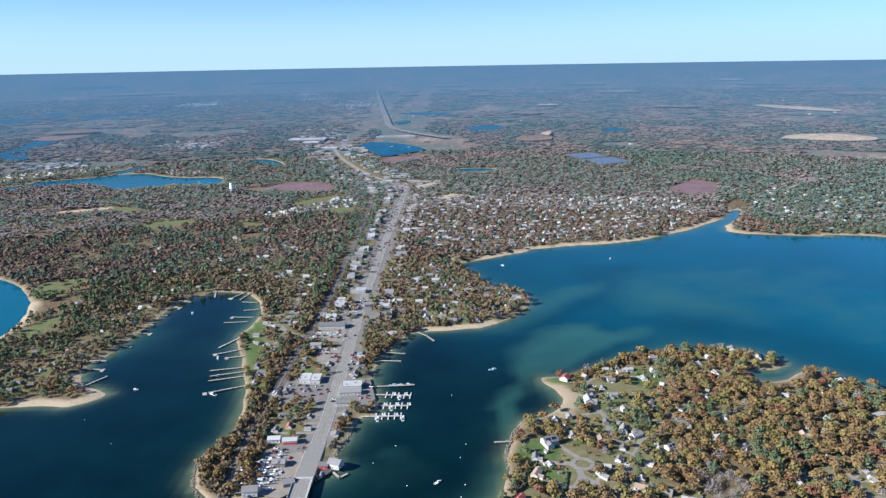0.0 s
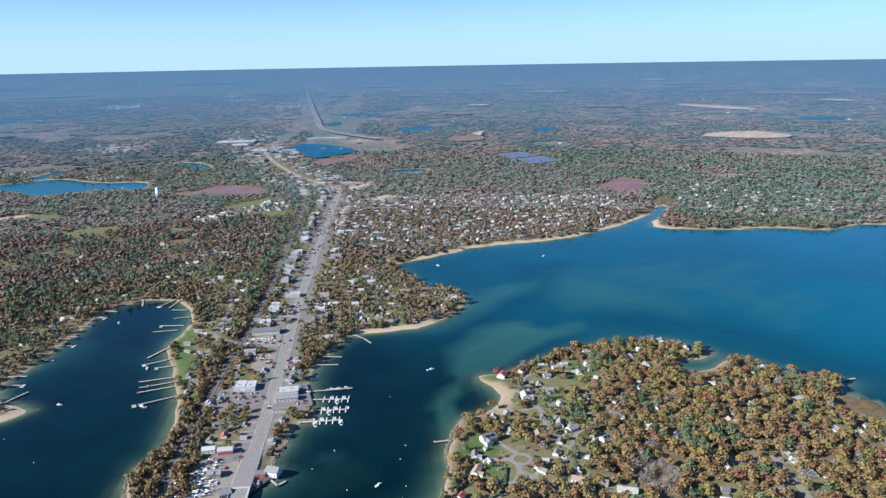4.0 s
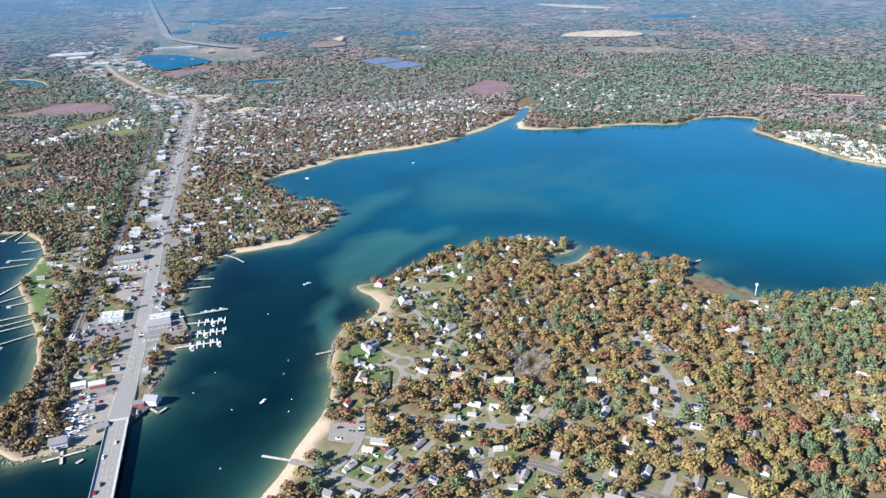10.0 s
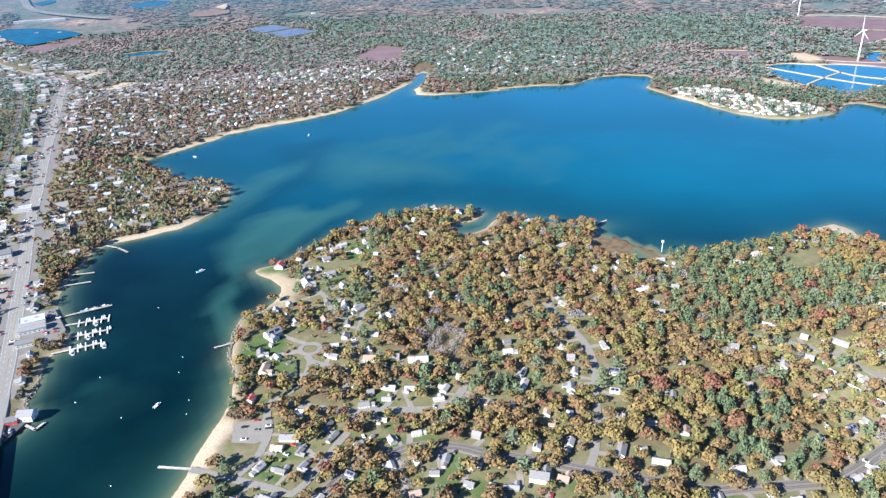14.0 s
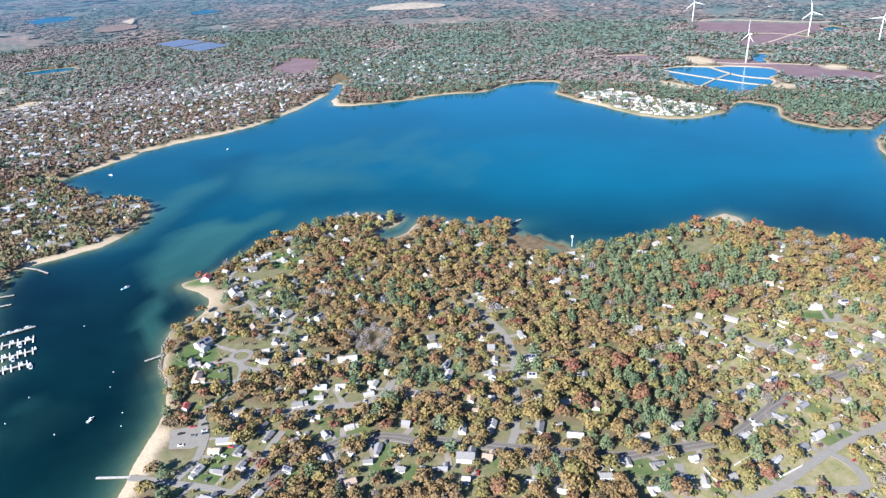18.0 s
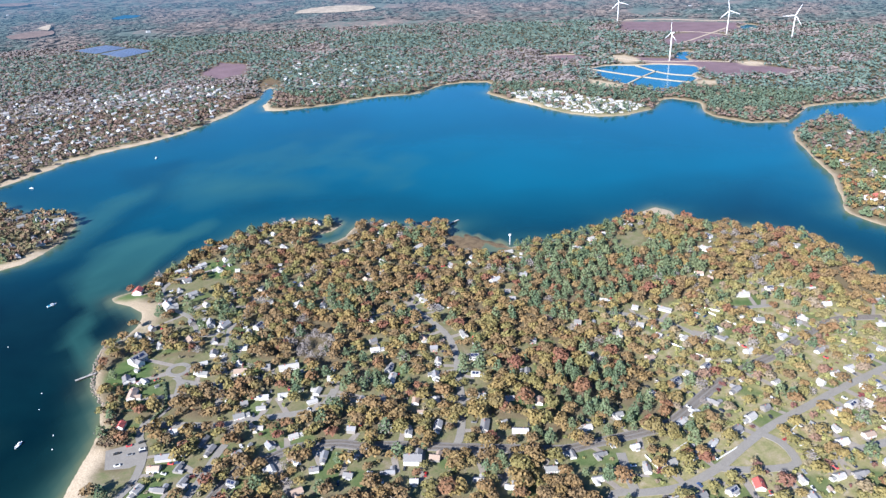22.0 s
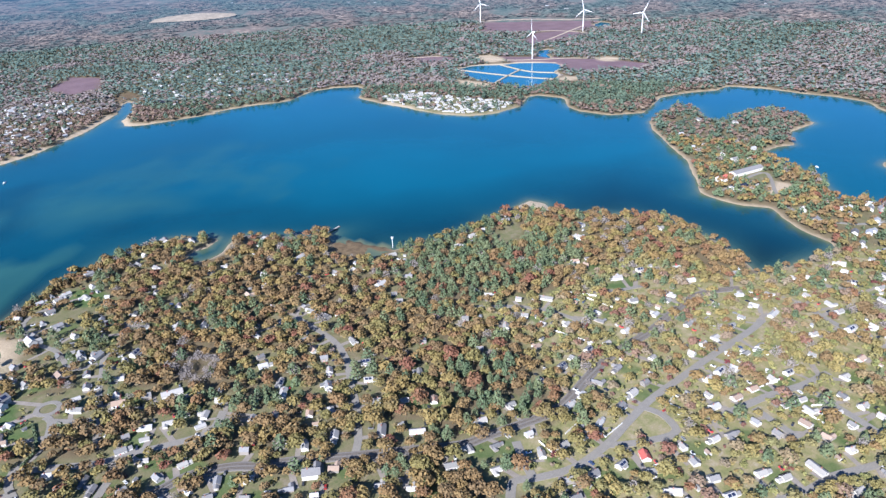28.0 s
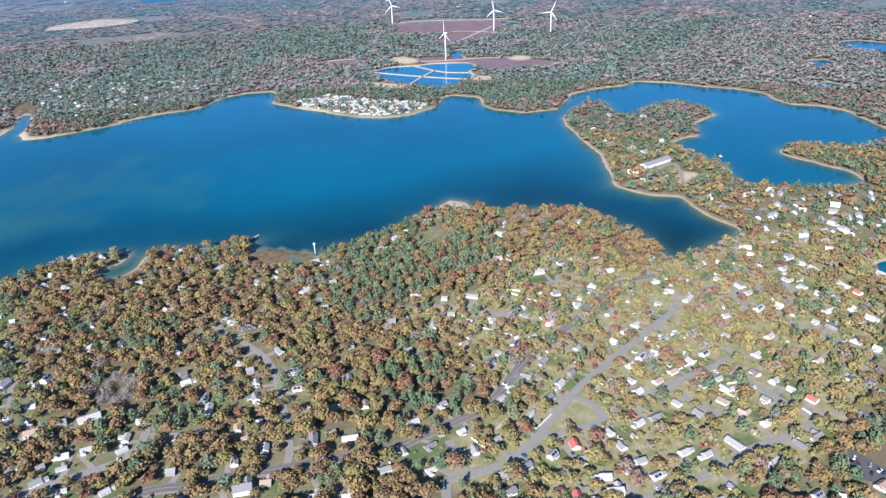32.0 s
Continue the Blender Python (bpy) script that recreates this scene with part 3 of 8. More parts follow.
LOT_JUNCTION = [(-215, 2236), (-105, 2150), (-75, 2003), (-121, 1963), (-170, 2107)]
LOT_MALL = [(-680, 3416), (-572, 3578), (-289, 2601), (-180, 2233), (-258, 2309), (-404, 2692), (-565, 3067)]
HIGHWAY = [(-126, 539), (-126, 566), (-125, 622), (-123, 693), (-123, 777), (-123, 881), (-124, 976), (-124, 1078), (-121, 1220), (-118, 1422), (-112, 1667), (-106, 1920), (-100, 2033)]
HIGHWAY_BEND = [(-100, 2033), (-132, 2143), (-217, 2293), (-293, 2489), (-378, 2752), (-464, 3113), (-564, 3524), (-681, 3985)]
MOTORWAY = [(-806, 9391), (-486, 6036), (-342, 4608), (-286, 4081), (-190, 3739), (25, 3376)]
RAILWAY = [(-192, 541), (-193, 568), (-196, 623), (-197, 674), (-195, 714), (-191, 750), (-190, 812), (-188, 880), (-182, 968), (-179, 1104), (-179, 1259), (-178, 1404), (-180, 1629), (-186, 1832), (-205, 2034), (-243, 2218)]
OVERPASS = [(-230, 954), (-214, 929), (-188, 909), (-159, 900), (-134, 893)]
LANE_COVE = [(-228, 958), (-226, 1030), (-231, 1099), (-249, 1170), (-282, 1215), (-356, 1271)]
SHORE_DRIVE = [(118, 575), (119, 565), (108, 544), (92, 529), (77, 524), (69, 509), (66, 487), (52, 462), (36, 449)]
RAMP_STREET = [(7, 470), (25, 454), (42, 438), (57, 424), (66, 415), (84, 427), (108, 450), (119, 459)]
BAY_STREET = [(76, 524), (104, 501), (123, 485), (144, 478), (168, 465), (198, 455), (220, 470)]
POINT_LANE = [(120, 565), (136, 546), (149, 540), (190, 521), (222, 508)]
HILL_LANE = [(149, 540), (162, 575), (179, 607), (189, 627), (208, 638), (239, 679)]
TIP_LANE = [(181, 622), (161, 631), (164, 672), (157, 703), (159, 748), (174, 766), (202, 770)]
RAILWAY_EAST = [(59, 390), (87, 407), (117, 425), (140, 423), (162, 421), (186, 407), (201, 392), (221, 377), (239, 361), (257, 345), (284, 322), (317, 295), (335, 288), (363, 277), (390, 268), (414, 267), (459, 273), (502, 275), (548, 270), (584, 270), (623, 271), (657, 266), (691, 242)]
STREET_ELM = [(351, 552), (350, 510), (346, 480), (334, 451), (313, 420), (293, 389), (268, 358), (253, 346)]
STREET_OAK = [(149, 540), (128, 503)]
AVENUE = [(289, 227), (311, 242), (323, 233), (352, 218), (389, 214), (421, 216), (457, 217), (502, 213), (552, 208), (613, 200), (641, 199)]
AVENUE_W = [(346, 267), (330, 245), (323, 233)]
AVENUE_E = [(388, 213), (403, 199), (430, 183), (440, 187), (447, 202), (445, 216)]
CROSS_ROAD = [(461, 170), (494, 159), (530, 146), (557, 133), (589, 123)]
CRESCENT = [(557, 133), (544, 101), (533, 73), (523, 50), (500, 57), (480, 68), (462, 79), (437, 87), (412, 99), (381, 115), (367, 129)]
CLOSE = [(501, 150), (493, 129), (487, 111)]
EAST_STREET = [(699, 187), (674, 137), (664, 99), (659, 73), (642, 27)]
EAST_STREET_B = [(751, 182), (756, 148), (731, 103), (706, 58), (702, 25)]
VIEW_LANE = [(485, 426), (510, 397), (525, 366), (528, 331)]
DRIVE_HILL = [(584, 355), (609, 335), (633, 321)]
CLUB_LANE = [(957, 382), (1074, 367), (984, 312), (936, 261), (946, 205), (996, 161), (984, 105)]
BOG_DIKE_A = [(1439, 1327), (1447, 1207), (1464, 1092), (1488, 1027)]
BOG_DIKE_B = [(1557, 1267), (1526, 1148), (1555, 1072)]
BOG_DIKE_C = [(1350, 1123), (1440, 1155), (1535, 1182)]
BOG_TRACK = [(1500, 1547), (1597, 1469), (1608, 1402), (1615, 1303), (1671, 1225), (1742, 1158), (1817, 1018), (1859, 865)]
BOG_TRACK_B = [(2172, 1969), (2349, 1828), (2458, 1632), (2538, 1565)]
HOMES_A = [(138, 763, "R"), (189, 787, "w"), (205, 779, "w"), (217, 786, "w"), (228, 761, "w"), (243, 781, "w"), (161, 767, "w"), (189, 757, "g"), (182, 719, "W"), (175, 738, "g"), (153, 707, "W"), (160, 718, "g"), (186, 686, "w"), (238, 730, "g"), (216, 696, "g"), (246, 685, "w"), (240, 650, "w"), (203, 663, "g"), (285, 666, "g"), (262, 623, "W"), (283, 713, "g"), (126, 671, "g"), (111, 666, "w"), (161, 658, "g"), (185, 632, "W"), (175, 643, "b"), (123, 634, "w"), (149, 625, "t"), (167, 610, "g"), (198, 602, "b")]
HOMES_B = [(211, 609, "b"), (183, 581, "w"), (158, 590, "g"), (145, 580, "w"), (139, 562, "w"), (99, 622, "B"), (82, 595, "W"), (94, 584, "w"), (80, 569, "T"), (170, 557, "w"), (166, 544, "t"), (186, 535, "g"), (203, 524, "L"), (280, 606, "w"), (61, 531, "R"), (92, 497, "w"), (108, 473, "g"), (108, 459, "g"), (78, 471, "l"), (67, 464, "t"), (51, 449, "w"), (64, 439, "g"), (79, 437, "g"), (81, 453, "g"), (121, 440, "g"), (147, 461, "w"), (164, 434, "w"), (145, 435, "g"), (135, 410, "w"), (172, 399, "g")]
HOMES_C = [(159, 390, "g"), (107, 414, "b"), (49, 416, "W"), (30, 422, "g"), (80, 401, "w"), (139, 377, "t"), (150, 497, "g"), (167, 496, "w"), (181, 489, "w"), (159, 484, "w"), (140, 484, "w"), (196, 465, "w"), (206, 475, "w"), (224, 483, "w"), (265, 451, "L"), (271, 465, "b"), (312, 448, "w"), (297, 431, "W"), (342, 434, "b"), (326, 412, "b"), (277, 402, "w"), (259, 375, "b"), (236, 382, "w"), (203, 412, "g"), (189, 385, "w"), (176, 370, "g"), (201, 354, "g"), (221, 354, "B"), (235, 346, "t"), (287, 352, "l")]
HOMES_D = [(305, 331, "L"), (326, 367, "w"), (363, 387, "w"), (309, 383, "w"), (229, 442, "g"), (242, 430, "g"), (209, 335, "w"), (263, 412, "t"), (254, 817, "W"), (321, 818, "w"), (305, 800, "g"), (314, 773, "w"), (312, 837, "g"), (348, 707, "g"), (368, 714, "w"), (304, 552, "w"), (284, 513, "g"), (278, 500, "w"), (346, 629, "t"), (414, 728, "g"), (440, 665, "L"), (388, 661, "w"), (410, 626, "g"), (441, 599, "g"), (461, 589, "w"), (514, 586, "L"), (512, 561, "w"), (453, 536, "W"), (449, 511, "g"), (440, 493, "g")]
HOMES_E = [(488, 529, "g"), (337, 554, "w"), (368, 547, "b"), (372, 527, "b"), (370, 563, "g"), (346, 583, "w"), (328, 506, "g"), (324, 487, "t"), (358, 469, "b"), (321, 467, "g"), (400, 420, "g"), (585, 539, "w"), (616, 549, "w"), (457, 417, "g"), (424, 370, "g"), (543, 382, "L"), (523, 402, "w"), (499, 376, "w"), (553, 355, "t"), (552, 326, "w"), (513, 336, "w"), (498, 353, "w"), (539, 314, "g"), (537, 286, "w"), (509, 289, "w"), (460, 333, "T"), (487, 295, "b"), (469, 298, "w"), (450, 298, "b"), (636, 409, "t")]
HOMES_F = [(633, 394, "t"), (629, 350, "W"), (662, 342, "b"), (594, 311, "b"), (631, 292, "w"), (618, 285, "w"), (675, 288, "w"), (584, 281, "w"), (586, 248, "w"), (640, 245, "w"), (675, 236, "w"), (605, 238, "w"), (630, 215, "w"), (606, 216, "b"), (581, 219, "w"), (562, 221, "w"), (541, 222, "w"), (514, 246, "w"), (572, 187, "w"), (530, 192, "b"), (542, 184, "w"), (513, 194, "w"), (479, 260, "g"), (693, 314, "w"), (723, 259, "g"), (450, 260, "g"), (426, 261, "w"), (407, 261, "w"), (455, 232, "b"), (434, 230, "g")]
HOMES_G = [(405, 231, "w"), (384, 231, "w"), (364, 237, "b"), (346, 243, "w"), (358, 264, "w"), (422, 299, "w"), (459, 192, "g"), (483, 196, "w"), (492, 184, "w"), (481, 174, "w"), (504, 166, "t"), (456, 150, "g"), (420, 170, "w"), (411, 157, "g"), (403, 139, "b"), (393, 186, "r"), (374, 194, "b"), (384, 174, "w"), (354, 204, "g"), (336, 213, "g"), (326, 200, "g"), (375, 153, "w"), (365, 141, "W"), (348, 161, "r"), (395, 124, "b"), (444, 157, "w"), (347, 302, "w"), (293, 285, "w"), (316, 287, "w"), (312, 258, "w")]
HOMES_H = [(378, 298, "w"), (259, 290, "w"), (246, 309, "w"), (342, 349, "t"), (331, 275, "g"), (471, 377, "w"), (510, 432, "w"), (746, 208, "w"), (757, 196, "w"), (695, 214, "w"), (657, 195, "L"), (663, 216, "w"), (644, 153, "w"), (590, 181, "w"), (606, 142, "w"), (566, 148, "b"), (814, 181, "w"), (794, 172, "w"), (873, 160, "w"), (845, 159, "w"), (810, 135, "W"), (776, 156, "b"), (779, 133, "w"), (755, 142, "w"), (753, 124, "w"), (712, 161, "w"), (702, 149, "w"), (715, 183, "w"), (802, 121, "w"), (795, 107, "w")]
HOMES_I = [(746, 106, "w"), (737, 90, "w"), (738, 74, "w"), (772, 73, "L"), (721, 57, "w"), (673, 131, "b"), (690, 116, "w"), (683, 101, "w"), (669, 115, "g"), (676, 80, "w"), (707, 74, "L"), (699, 51, "b"), (673, 64, "g"), (662, 44, "w"), (627, 109, "t"), (656, 26, "w"), (917, 119, "w"), (940, 116, "w"), (930, 102, "w"), (820, 46, "w"), (761, 58, "r"), (873, 133, "g"), (712, 40, "w"), (591, 111, "w"), (535, 126, "w"), (518, 133, "g"), (524, 117, "w"), (506, 113, "t"), (499, 96, "t"), (533, 101, "w")]
HOMES_J = [(526, 86, "w"), (556, 87, "w"), (552, 73, "w"), (518, 70, "w"), (496, 78, "w"), (547, 56, "r"), (503, 43, "g"), (485, 50, "g"), (479, 124, "g"), (483, 142, "b"), (460, 90, "L"), (437, 103, "b"), (430, 117, "w"), (454, 62, "b"), (414, 78, "w"), (437, 30, "b"), (545, 18, "W"), (607, 64, "t"), (596, 37, "w"), (560, 103, "g"), (547, 154, "w"), (524, 161, "t"), (585, 12, "w"), (472, -3, "T"), (709, 550, "w"), (680, 546, "W"), (638, 550, "w"), (730, 463, "b"), (695, 443, "W"), (784, 381, "w")]
HOMES_K = [(728, 386, "w"), (474, 231, "g"), (360, 841, "W"), (381, 813, "w"), (447, 746, "w")]
HOMES_WEST_A = [(-142, 683, "g"), (-171, 688, "g"), (-159, 663, "r"), (-171, 656, "g"), (-139, 657, "g"), (-154, 591, "g"), (-169, 546, "g"), (-187, 735, "w"), (-177, 708, "g"), (-105, 688, "b"), (-109, 646, "w"), (-167, 876, "b"), (-141, 815, "w"), (-171, 809, "g"), (-172, 833, "g"), (-103, 842, "W"), (-104, 810, "W"), (-106, 785, "W"), (-157, 1059, "w"), (-33, 995, "w"), (-69, 916, "w"), (-281, 1105, "w"), (-253, 993, "g"), (-253, 964, "w"), (-216, 998, "t"), (-218, 967, "g"), (-215, 1086, "b"), (-215, 1054, "w"), (-246, 889, "g"), (-232, 884, "g")]
HOMES_WEST_B = [(-219, 870, "g"), (-228, 812, "b"), (-221, 791, "b"), (-220, 767, "w"), (-190, 738, "w"), (-178, 741, "g"), (-476, 947, "b"), (-479, 988, "w"), (-450, 1048, "w"), (-457, 1087, "b"), (-442, 1126, "w"), (-447, 1100, "w"), (-460, 1039, "w"), (-567, 1068, "W"), (-529, 871, "g"), (-486, 869, "T"), (-467, 855, "w"), (-477, 895, "w"), (-484, 837, "w"), (-491, 813, "g"), (-536, 815, "w"), (-499, 777, "g"), (-481, 772, "g"), (-496, 756, "g"), (-404, 1139, "w"), (-467, 1009, "w"), (-445, 970, "w"), (91, 1079, "w"), (99, 1068, "w"), (114, 1056, "g")]
HOMES_WEST_C = [(95, 1020, "b"), (12, 999, "g"), (-2, 990, "g"), (-35, 992, "t"), (-21, 958, "w"), (18, 965, "b"), (-69, 917, "w")]
SHOPS = [(-152, 632, "S", 14, 8, 4, 4), (-168, 635, "s", 12, 8, 4, 4), (-162, 773, "m", 11.5, 17, 5, 0), (-150, 771, "m", 11.5, 17, 5, 0), (-156, 945, "g", 36, 15, 5, 2), (-147, 991, "u", 40, 10, 4, 2), (-168, 989, "u", 22, 9, 4, 2), (-106, 752, "m", 22, 13, 5, 3), (-106, 737, "g", 24, 10, 4, 3), (-106, 588, "q", 12, 10, 5, -22), (-117, 587, "p", 9, 7, 3.5, -5), (-167, 876, "g", 14, 10, 4, 0), (-137, 1102, "m", 24, 14, 5, 0), (-157, 1059, "m", 15, 8, 4, 0), (-114, 1033, "g", 14, 9, 4, 10), (-110, 711, "g", 16, 9, 4, 0), (-169, 547, "q", 13, 10, 5, 5), (-154, 592, "b", 12, 9, 4, 0), (-139, 560, "b", 10, 8, 3.5, 20)]
DOCKS_COVE = [[(-254, 851), (-273, 847)], [(-243, 803), (-279, 792)], [(-240, 790), (-277, 779)], [(-231, 764), (-267, 748)], [(-247, 816), (-284, 808)], [(-283, 977), (-315, 974)], [(-279, 995), (-307, 997)], [(-279, 1030), (-300, 1026)], [(-290, 1062), (-313, 1066)], [(-318, 1120), (-335, 1089)], [(-311, 1111), (-320, 1077)], [(-373, 1129), (-364, 1091)], [(-262, 874), (-290, 860)], [(-277, 914), (-295, 881)]]
DOCKS_WEST = [[(-428, 1080), (-395, 1070)], [(-420, 1048), (-405, 1044)], [(-439, 1011), (-410, 1009)], [(-443, 976), (-415, 970)], [(-437, 942), (-410, 937)], [(-441, 897), (-413, 888)], [(-447, 845), (-426, 843)], [(-445, 820), (-421, 817)], [(-419, 771), (-404, 797)], [(-438, 1059), (-407, 1047)]]
MARINA_DOCKS = [[(-83, 756), (-36, 759)], [(-81, 736), (-39, 732)], [(-81, 709), (-41, 708)], [(-88, 685), (-47, 685)]]
DOCKS_EAST = [[(-79, 856), (-51, 850)], [(-86, 830), (-55, 827)], [(-36, 923), (-24, 910), (-14, 891)], [(47, 628), (63, 629)], [(7, 472), (-13, 484)], [(-108, 587), (-96, 571), (-90, 577)], [(515, 704), (534, 708)]]
FENCES = [[(536, 69), (527, 51)], [(474, 205), (463, 204), (460, 190)], [(475, 204), (473, 188)], [(395, 232), (394, 219), (416, 218)], [(523, 126), (515, 101)], [(530, 158), (552, 150)], [(388, 177), (403, 170)], [(357, 254), (352, 234)], [(398, 244), (377, 244)], [(532, 118), (542, 109)], [(571, 351), (571, 320)], [(569, 374), (581, 346)], [(496, 340), (500, 304)]]
FAR_MARKS = [(2040, 10100, 364, 436, 'f'), (4212, 10869, 232, 537, 's'), (93, 10313, 353, 330, 'f'), (405, 7414, 180, 230, 'b'), (808, 5620, 110, 101, 's'), (1632, 5202, 177, 121, 'b'), (-2115, 6802, 265, 297, 't'), (-2393, 6278, 326, 258, 't'), (-1990, 3958, 132, 144, 'b'), (3762, 6396, 402, 308, 'b'), (3453, 7297, 315, 252, 'b'), (-345, 7736, 161, 249, 'b'), (-649, 6127, 151, 236, 't'), (-1250, 7219, 245, 218, 't'), (559, 4804, 150, 123, 'b'), (3476, 5233, 148, 143, 's'), (-3750, 9194, 515, 369, 'f'), (-5818, 12344, 640, 506, 'w'), (1849, 7656, 295, 255, 'f'), (1123, 14375, 519, 429, 'f'), (-2781, 13336, 777, 369, 'w'), (3956, 9157, 402, 291, 'f')]
SHOALS = [(142, 853, 20, 30, 0.5), (65, 695, 10, 55, 0.7), (513, 1088, 160, 133, 0.4), (-53, 609, 24, 20, 0.2), (-52, 583, 40, 41, 0.12), (-234, 747, 18, 54, 0.15)]
POND_R = [(-317, 5153), (-119, 5160), (118, 5046), (0, 4914), (-152, 4950)]
POND_S = [(-3115, 5714), (-3047, 5822), (-2869, 5716), (-2791, 5406), (-2845, 5310)]
POND_T = [(-1369, 5470), (-1348, 5652), (-1273, 5569), (-1273, 5329)]
BOG_PINK = [(340, 3326), (421, 3389), (507, 3400), (489, 3229), (382, 3177), (338, 3230)]
SAND_COVE = [(112, 764), (133, 747), (146, 723), (141, 698), (128, 680), (116, 670), (109, 676), (119, 694), (127, 715), (123, 738)]
SAND_FAR = [(469, 3453), (537, 3554), (493, 3343)]
FIELD_SAND = [(-996, 1802), (-950, 1827), (-900, 1845), (-871, 1872), (-851, 1833), (-898, 1808), (-943, 1784)]
FIELD_STRIP = [(-397, 1866), (-356, 1923), (-299, 1987), (-289, 1953), (-349, 1873), (-383, 1823)]
FIELD_STRIP_B = [(-474, 1640), (-442, 1637), (-405, 1614), (-420, 1586), (-461, 1588)]
FIELD_BEND = [(-287, 1797), (-228, 1799), (-219, 1764), (-252, 1735), (-278, 1757)]
TOWN_POND = [(-968, 2504), (-895, 2522), (-825, 2487), (-776, 2393), (-850, 2389), (-913, 2408)]
TOWN_LEFT_B = [(-347, 1467), (-316, 1431), (-274, 1377), (-274, 1344), (-313, 1384)]
TOWN_FAR_A = [(-1383, 3251), (-1316, 3520), (-1014, 3423), (-843, 3171), (-960, 3066), (-1178, 3137)]
TOWN_FAR_B = [(-2325, 6172), (-2355, 6821), (-1983, 6800), (-1805, 6179), (-2039, 5888)]
TOWN_FAR_C = [(-2355, 6821), (-2131, 7222), (-1828, 6261), (-2091, 6183)]
TOWN_FAR_D = [(-1629, 8195), (-1459, 8688), (-1328, 8086), (-1486, 7771)]
SHOAL_SPIT = [(115, 1070), (137, 1047), (182, 1093), (226, 1105), (259, 1129), (255, 1104), (227, 1072), (186, 1036), (146, 995), (118, 972), (86, 929), (69, 922), (108, 997)]
SHOAL_MID = [(310, 1149), (347, 1145), (384, 1115), (398, 1077), (436, 1028), (452, 979), (434, 944), (393, 976), (356, 974), (329, 996), (298, 1006), (282, 1034), (273, 1073)]
SHOAL_POINT = [(97, 850), (141, 919), (175, 940), (205, 941), (226, 911), (270, 915), (240, 884), (189, 838), (154, 807), (122, 781), (107, 771), (83, 727), (64, 700), (74, 765)]
DEEP_A = [(237, 1247), (361, 1250), (266, 1095), (226, 1155)]
DEEP_B = [(304, 1173), (255, 1056), (198, 999), (135, 936), (99, 878), (67, 802), (33, 765), (67, 873), (116, 962), (169, 1008), (227, 1062)]
DEEP_COVE = [(79, 709), (93, 735), (104, 734), (109, 708), (99, 687), (85, 684)]
SHADOW_STREAK = [(330, 974), (422, 921), (542, 825), (529, 806), (409, 893), (319, 925)]
TOWN_WOODS = [(-560, 1150), (-420, 1300), (-215, 1290), (-215, 1600), (-420, 1560), (-620, 1400)]
BOG_DIKED = [(1646, 1353), (1736, 1210), (1669, 1117), (1612, 1114), (1606, 1280)]
BOG_LONG = [(1721, 1199), (1768, 1091), (1781, 943), (1709, 936), (1652, 1052)]
BOG_UPPER = [(2007, 1742), (2196, 1806), (2416, 1548), (2340, 1446), (2160, 1473), (2074, 1654)]
SAND_BOG_E = [(1615, 1402), (1650, 1347), (1608, 1292), (1560, 1303), (1568, 1355)]
SAND_BOG_F = [(1766, 1093), (1811, 1091), (1812, 1055), (1764, 1032), (1735, 1061)]
SAND_BOG_G = [(1485, 1033), (1528, 1021), (1513, 991), (1484, 974), (1461, 1008)]
LAWN_TIP = [(217, 795), (247, 780), (246, 748), (220, 736), (205, 761)]
TIP_GARDENS = [(154, 743), (178, 780), (218, 800), (250, 788), (244, 734), (198, 681), (166, 643), (142, 639), (133, 666)]
BLUFF = [(146, 772), (160, 780), (184, 797), (222, 820), (264, 838), (306, 845), (338, 844)]
BOG_TRACK_C = [(1961, 1767), (2022, 1688), (2092, 1593), (2168, 1515), (2175, 1392), (2156, 1318)]
BOG_TRACK_D = [(1861, 1394), (2007, 1424), (2137, 1458), (2309, 1503)]
YARD_DOCKS = [[(-167, 547), (-164, 523)], [(-178, 530), (-149, 535)], [(-152, 520), (-149, 523)]]

BAY = SHORE_WEST_COVE + SHORE_CAUSEWAY + SHORE_NORTH + SHORE_EAST + SHORE_LITTLE_BAY + SHORE_HEAD + SHORE_POINT + [(-300, -450), (-1500, -450)]
PONDS = (POND_INLET, POND_ONSET, POND_A, POND_B, POND_D, POND_L, POND_M, POND_N, POND_O, POND_P, POND_Q, BOG_FLOODED)
FAR_PONDS = (POND_R, POND_S, POND_T, POND_C, POND_I, POND_E, POND_F, POND_G, POND_H, POND_J, POND_K)
LAND = 2.2                      # level of the dry land over the water
RIM, RIM_END, EYE_Z = 2900.0, 4700.0, 360.0
GX0, GX1, GY0, GY1, CELL = -1900, 2960, -520, 3000, 5.0
NX, NY = int((GX1 - GX0) / CELL) + 1, int((GY1 - GY0) / CELL) + 1
rng = np.random.default_rng(7)


def value_noise(x, y, scale, seed):
    """Smooth noise from 0 to 1 with features of the given size in metres."""
    g = np.random.default_rng(seed).random((256, 256))
    u, v = x / scale, y / scale
    i, j = np.floor(u).astype(int), np.floor(v).astype(int)
    fu, fv = u - i, v - j
    fu, fv = fu * fu * (3 - 2 * fu), fv * fv * (3 - 2 * fv)
    a, b, c, d = g[i % 256, j % 256], g[(i + 1) % 256, j % 256], g[i % 256, (j + 1) % 256], g[(i + 1) % 256, (j + 1) % 256]
    return (a * (1 - fu) + b * fu) * (1 - fv) + (c * (1 - fu) + d * fu) * fv


def fbm(x, y, scale, seed):
    return (value_noise(x, y, scale, seed) * 4 + value_noise(x, y, scale / 2.1, seed + 1) * 2 + value_noise(x, y, scale / 4.3, seed + 2)) / 7


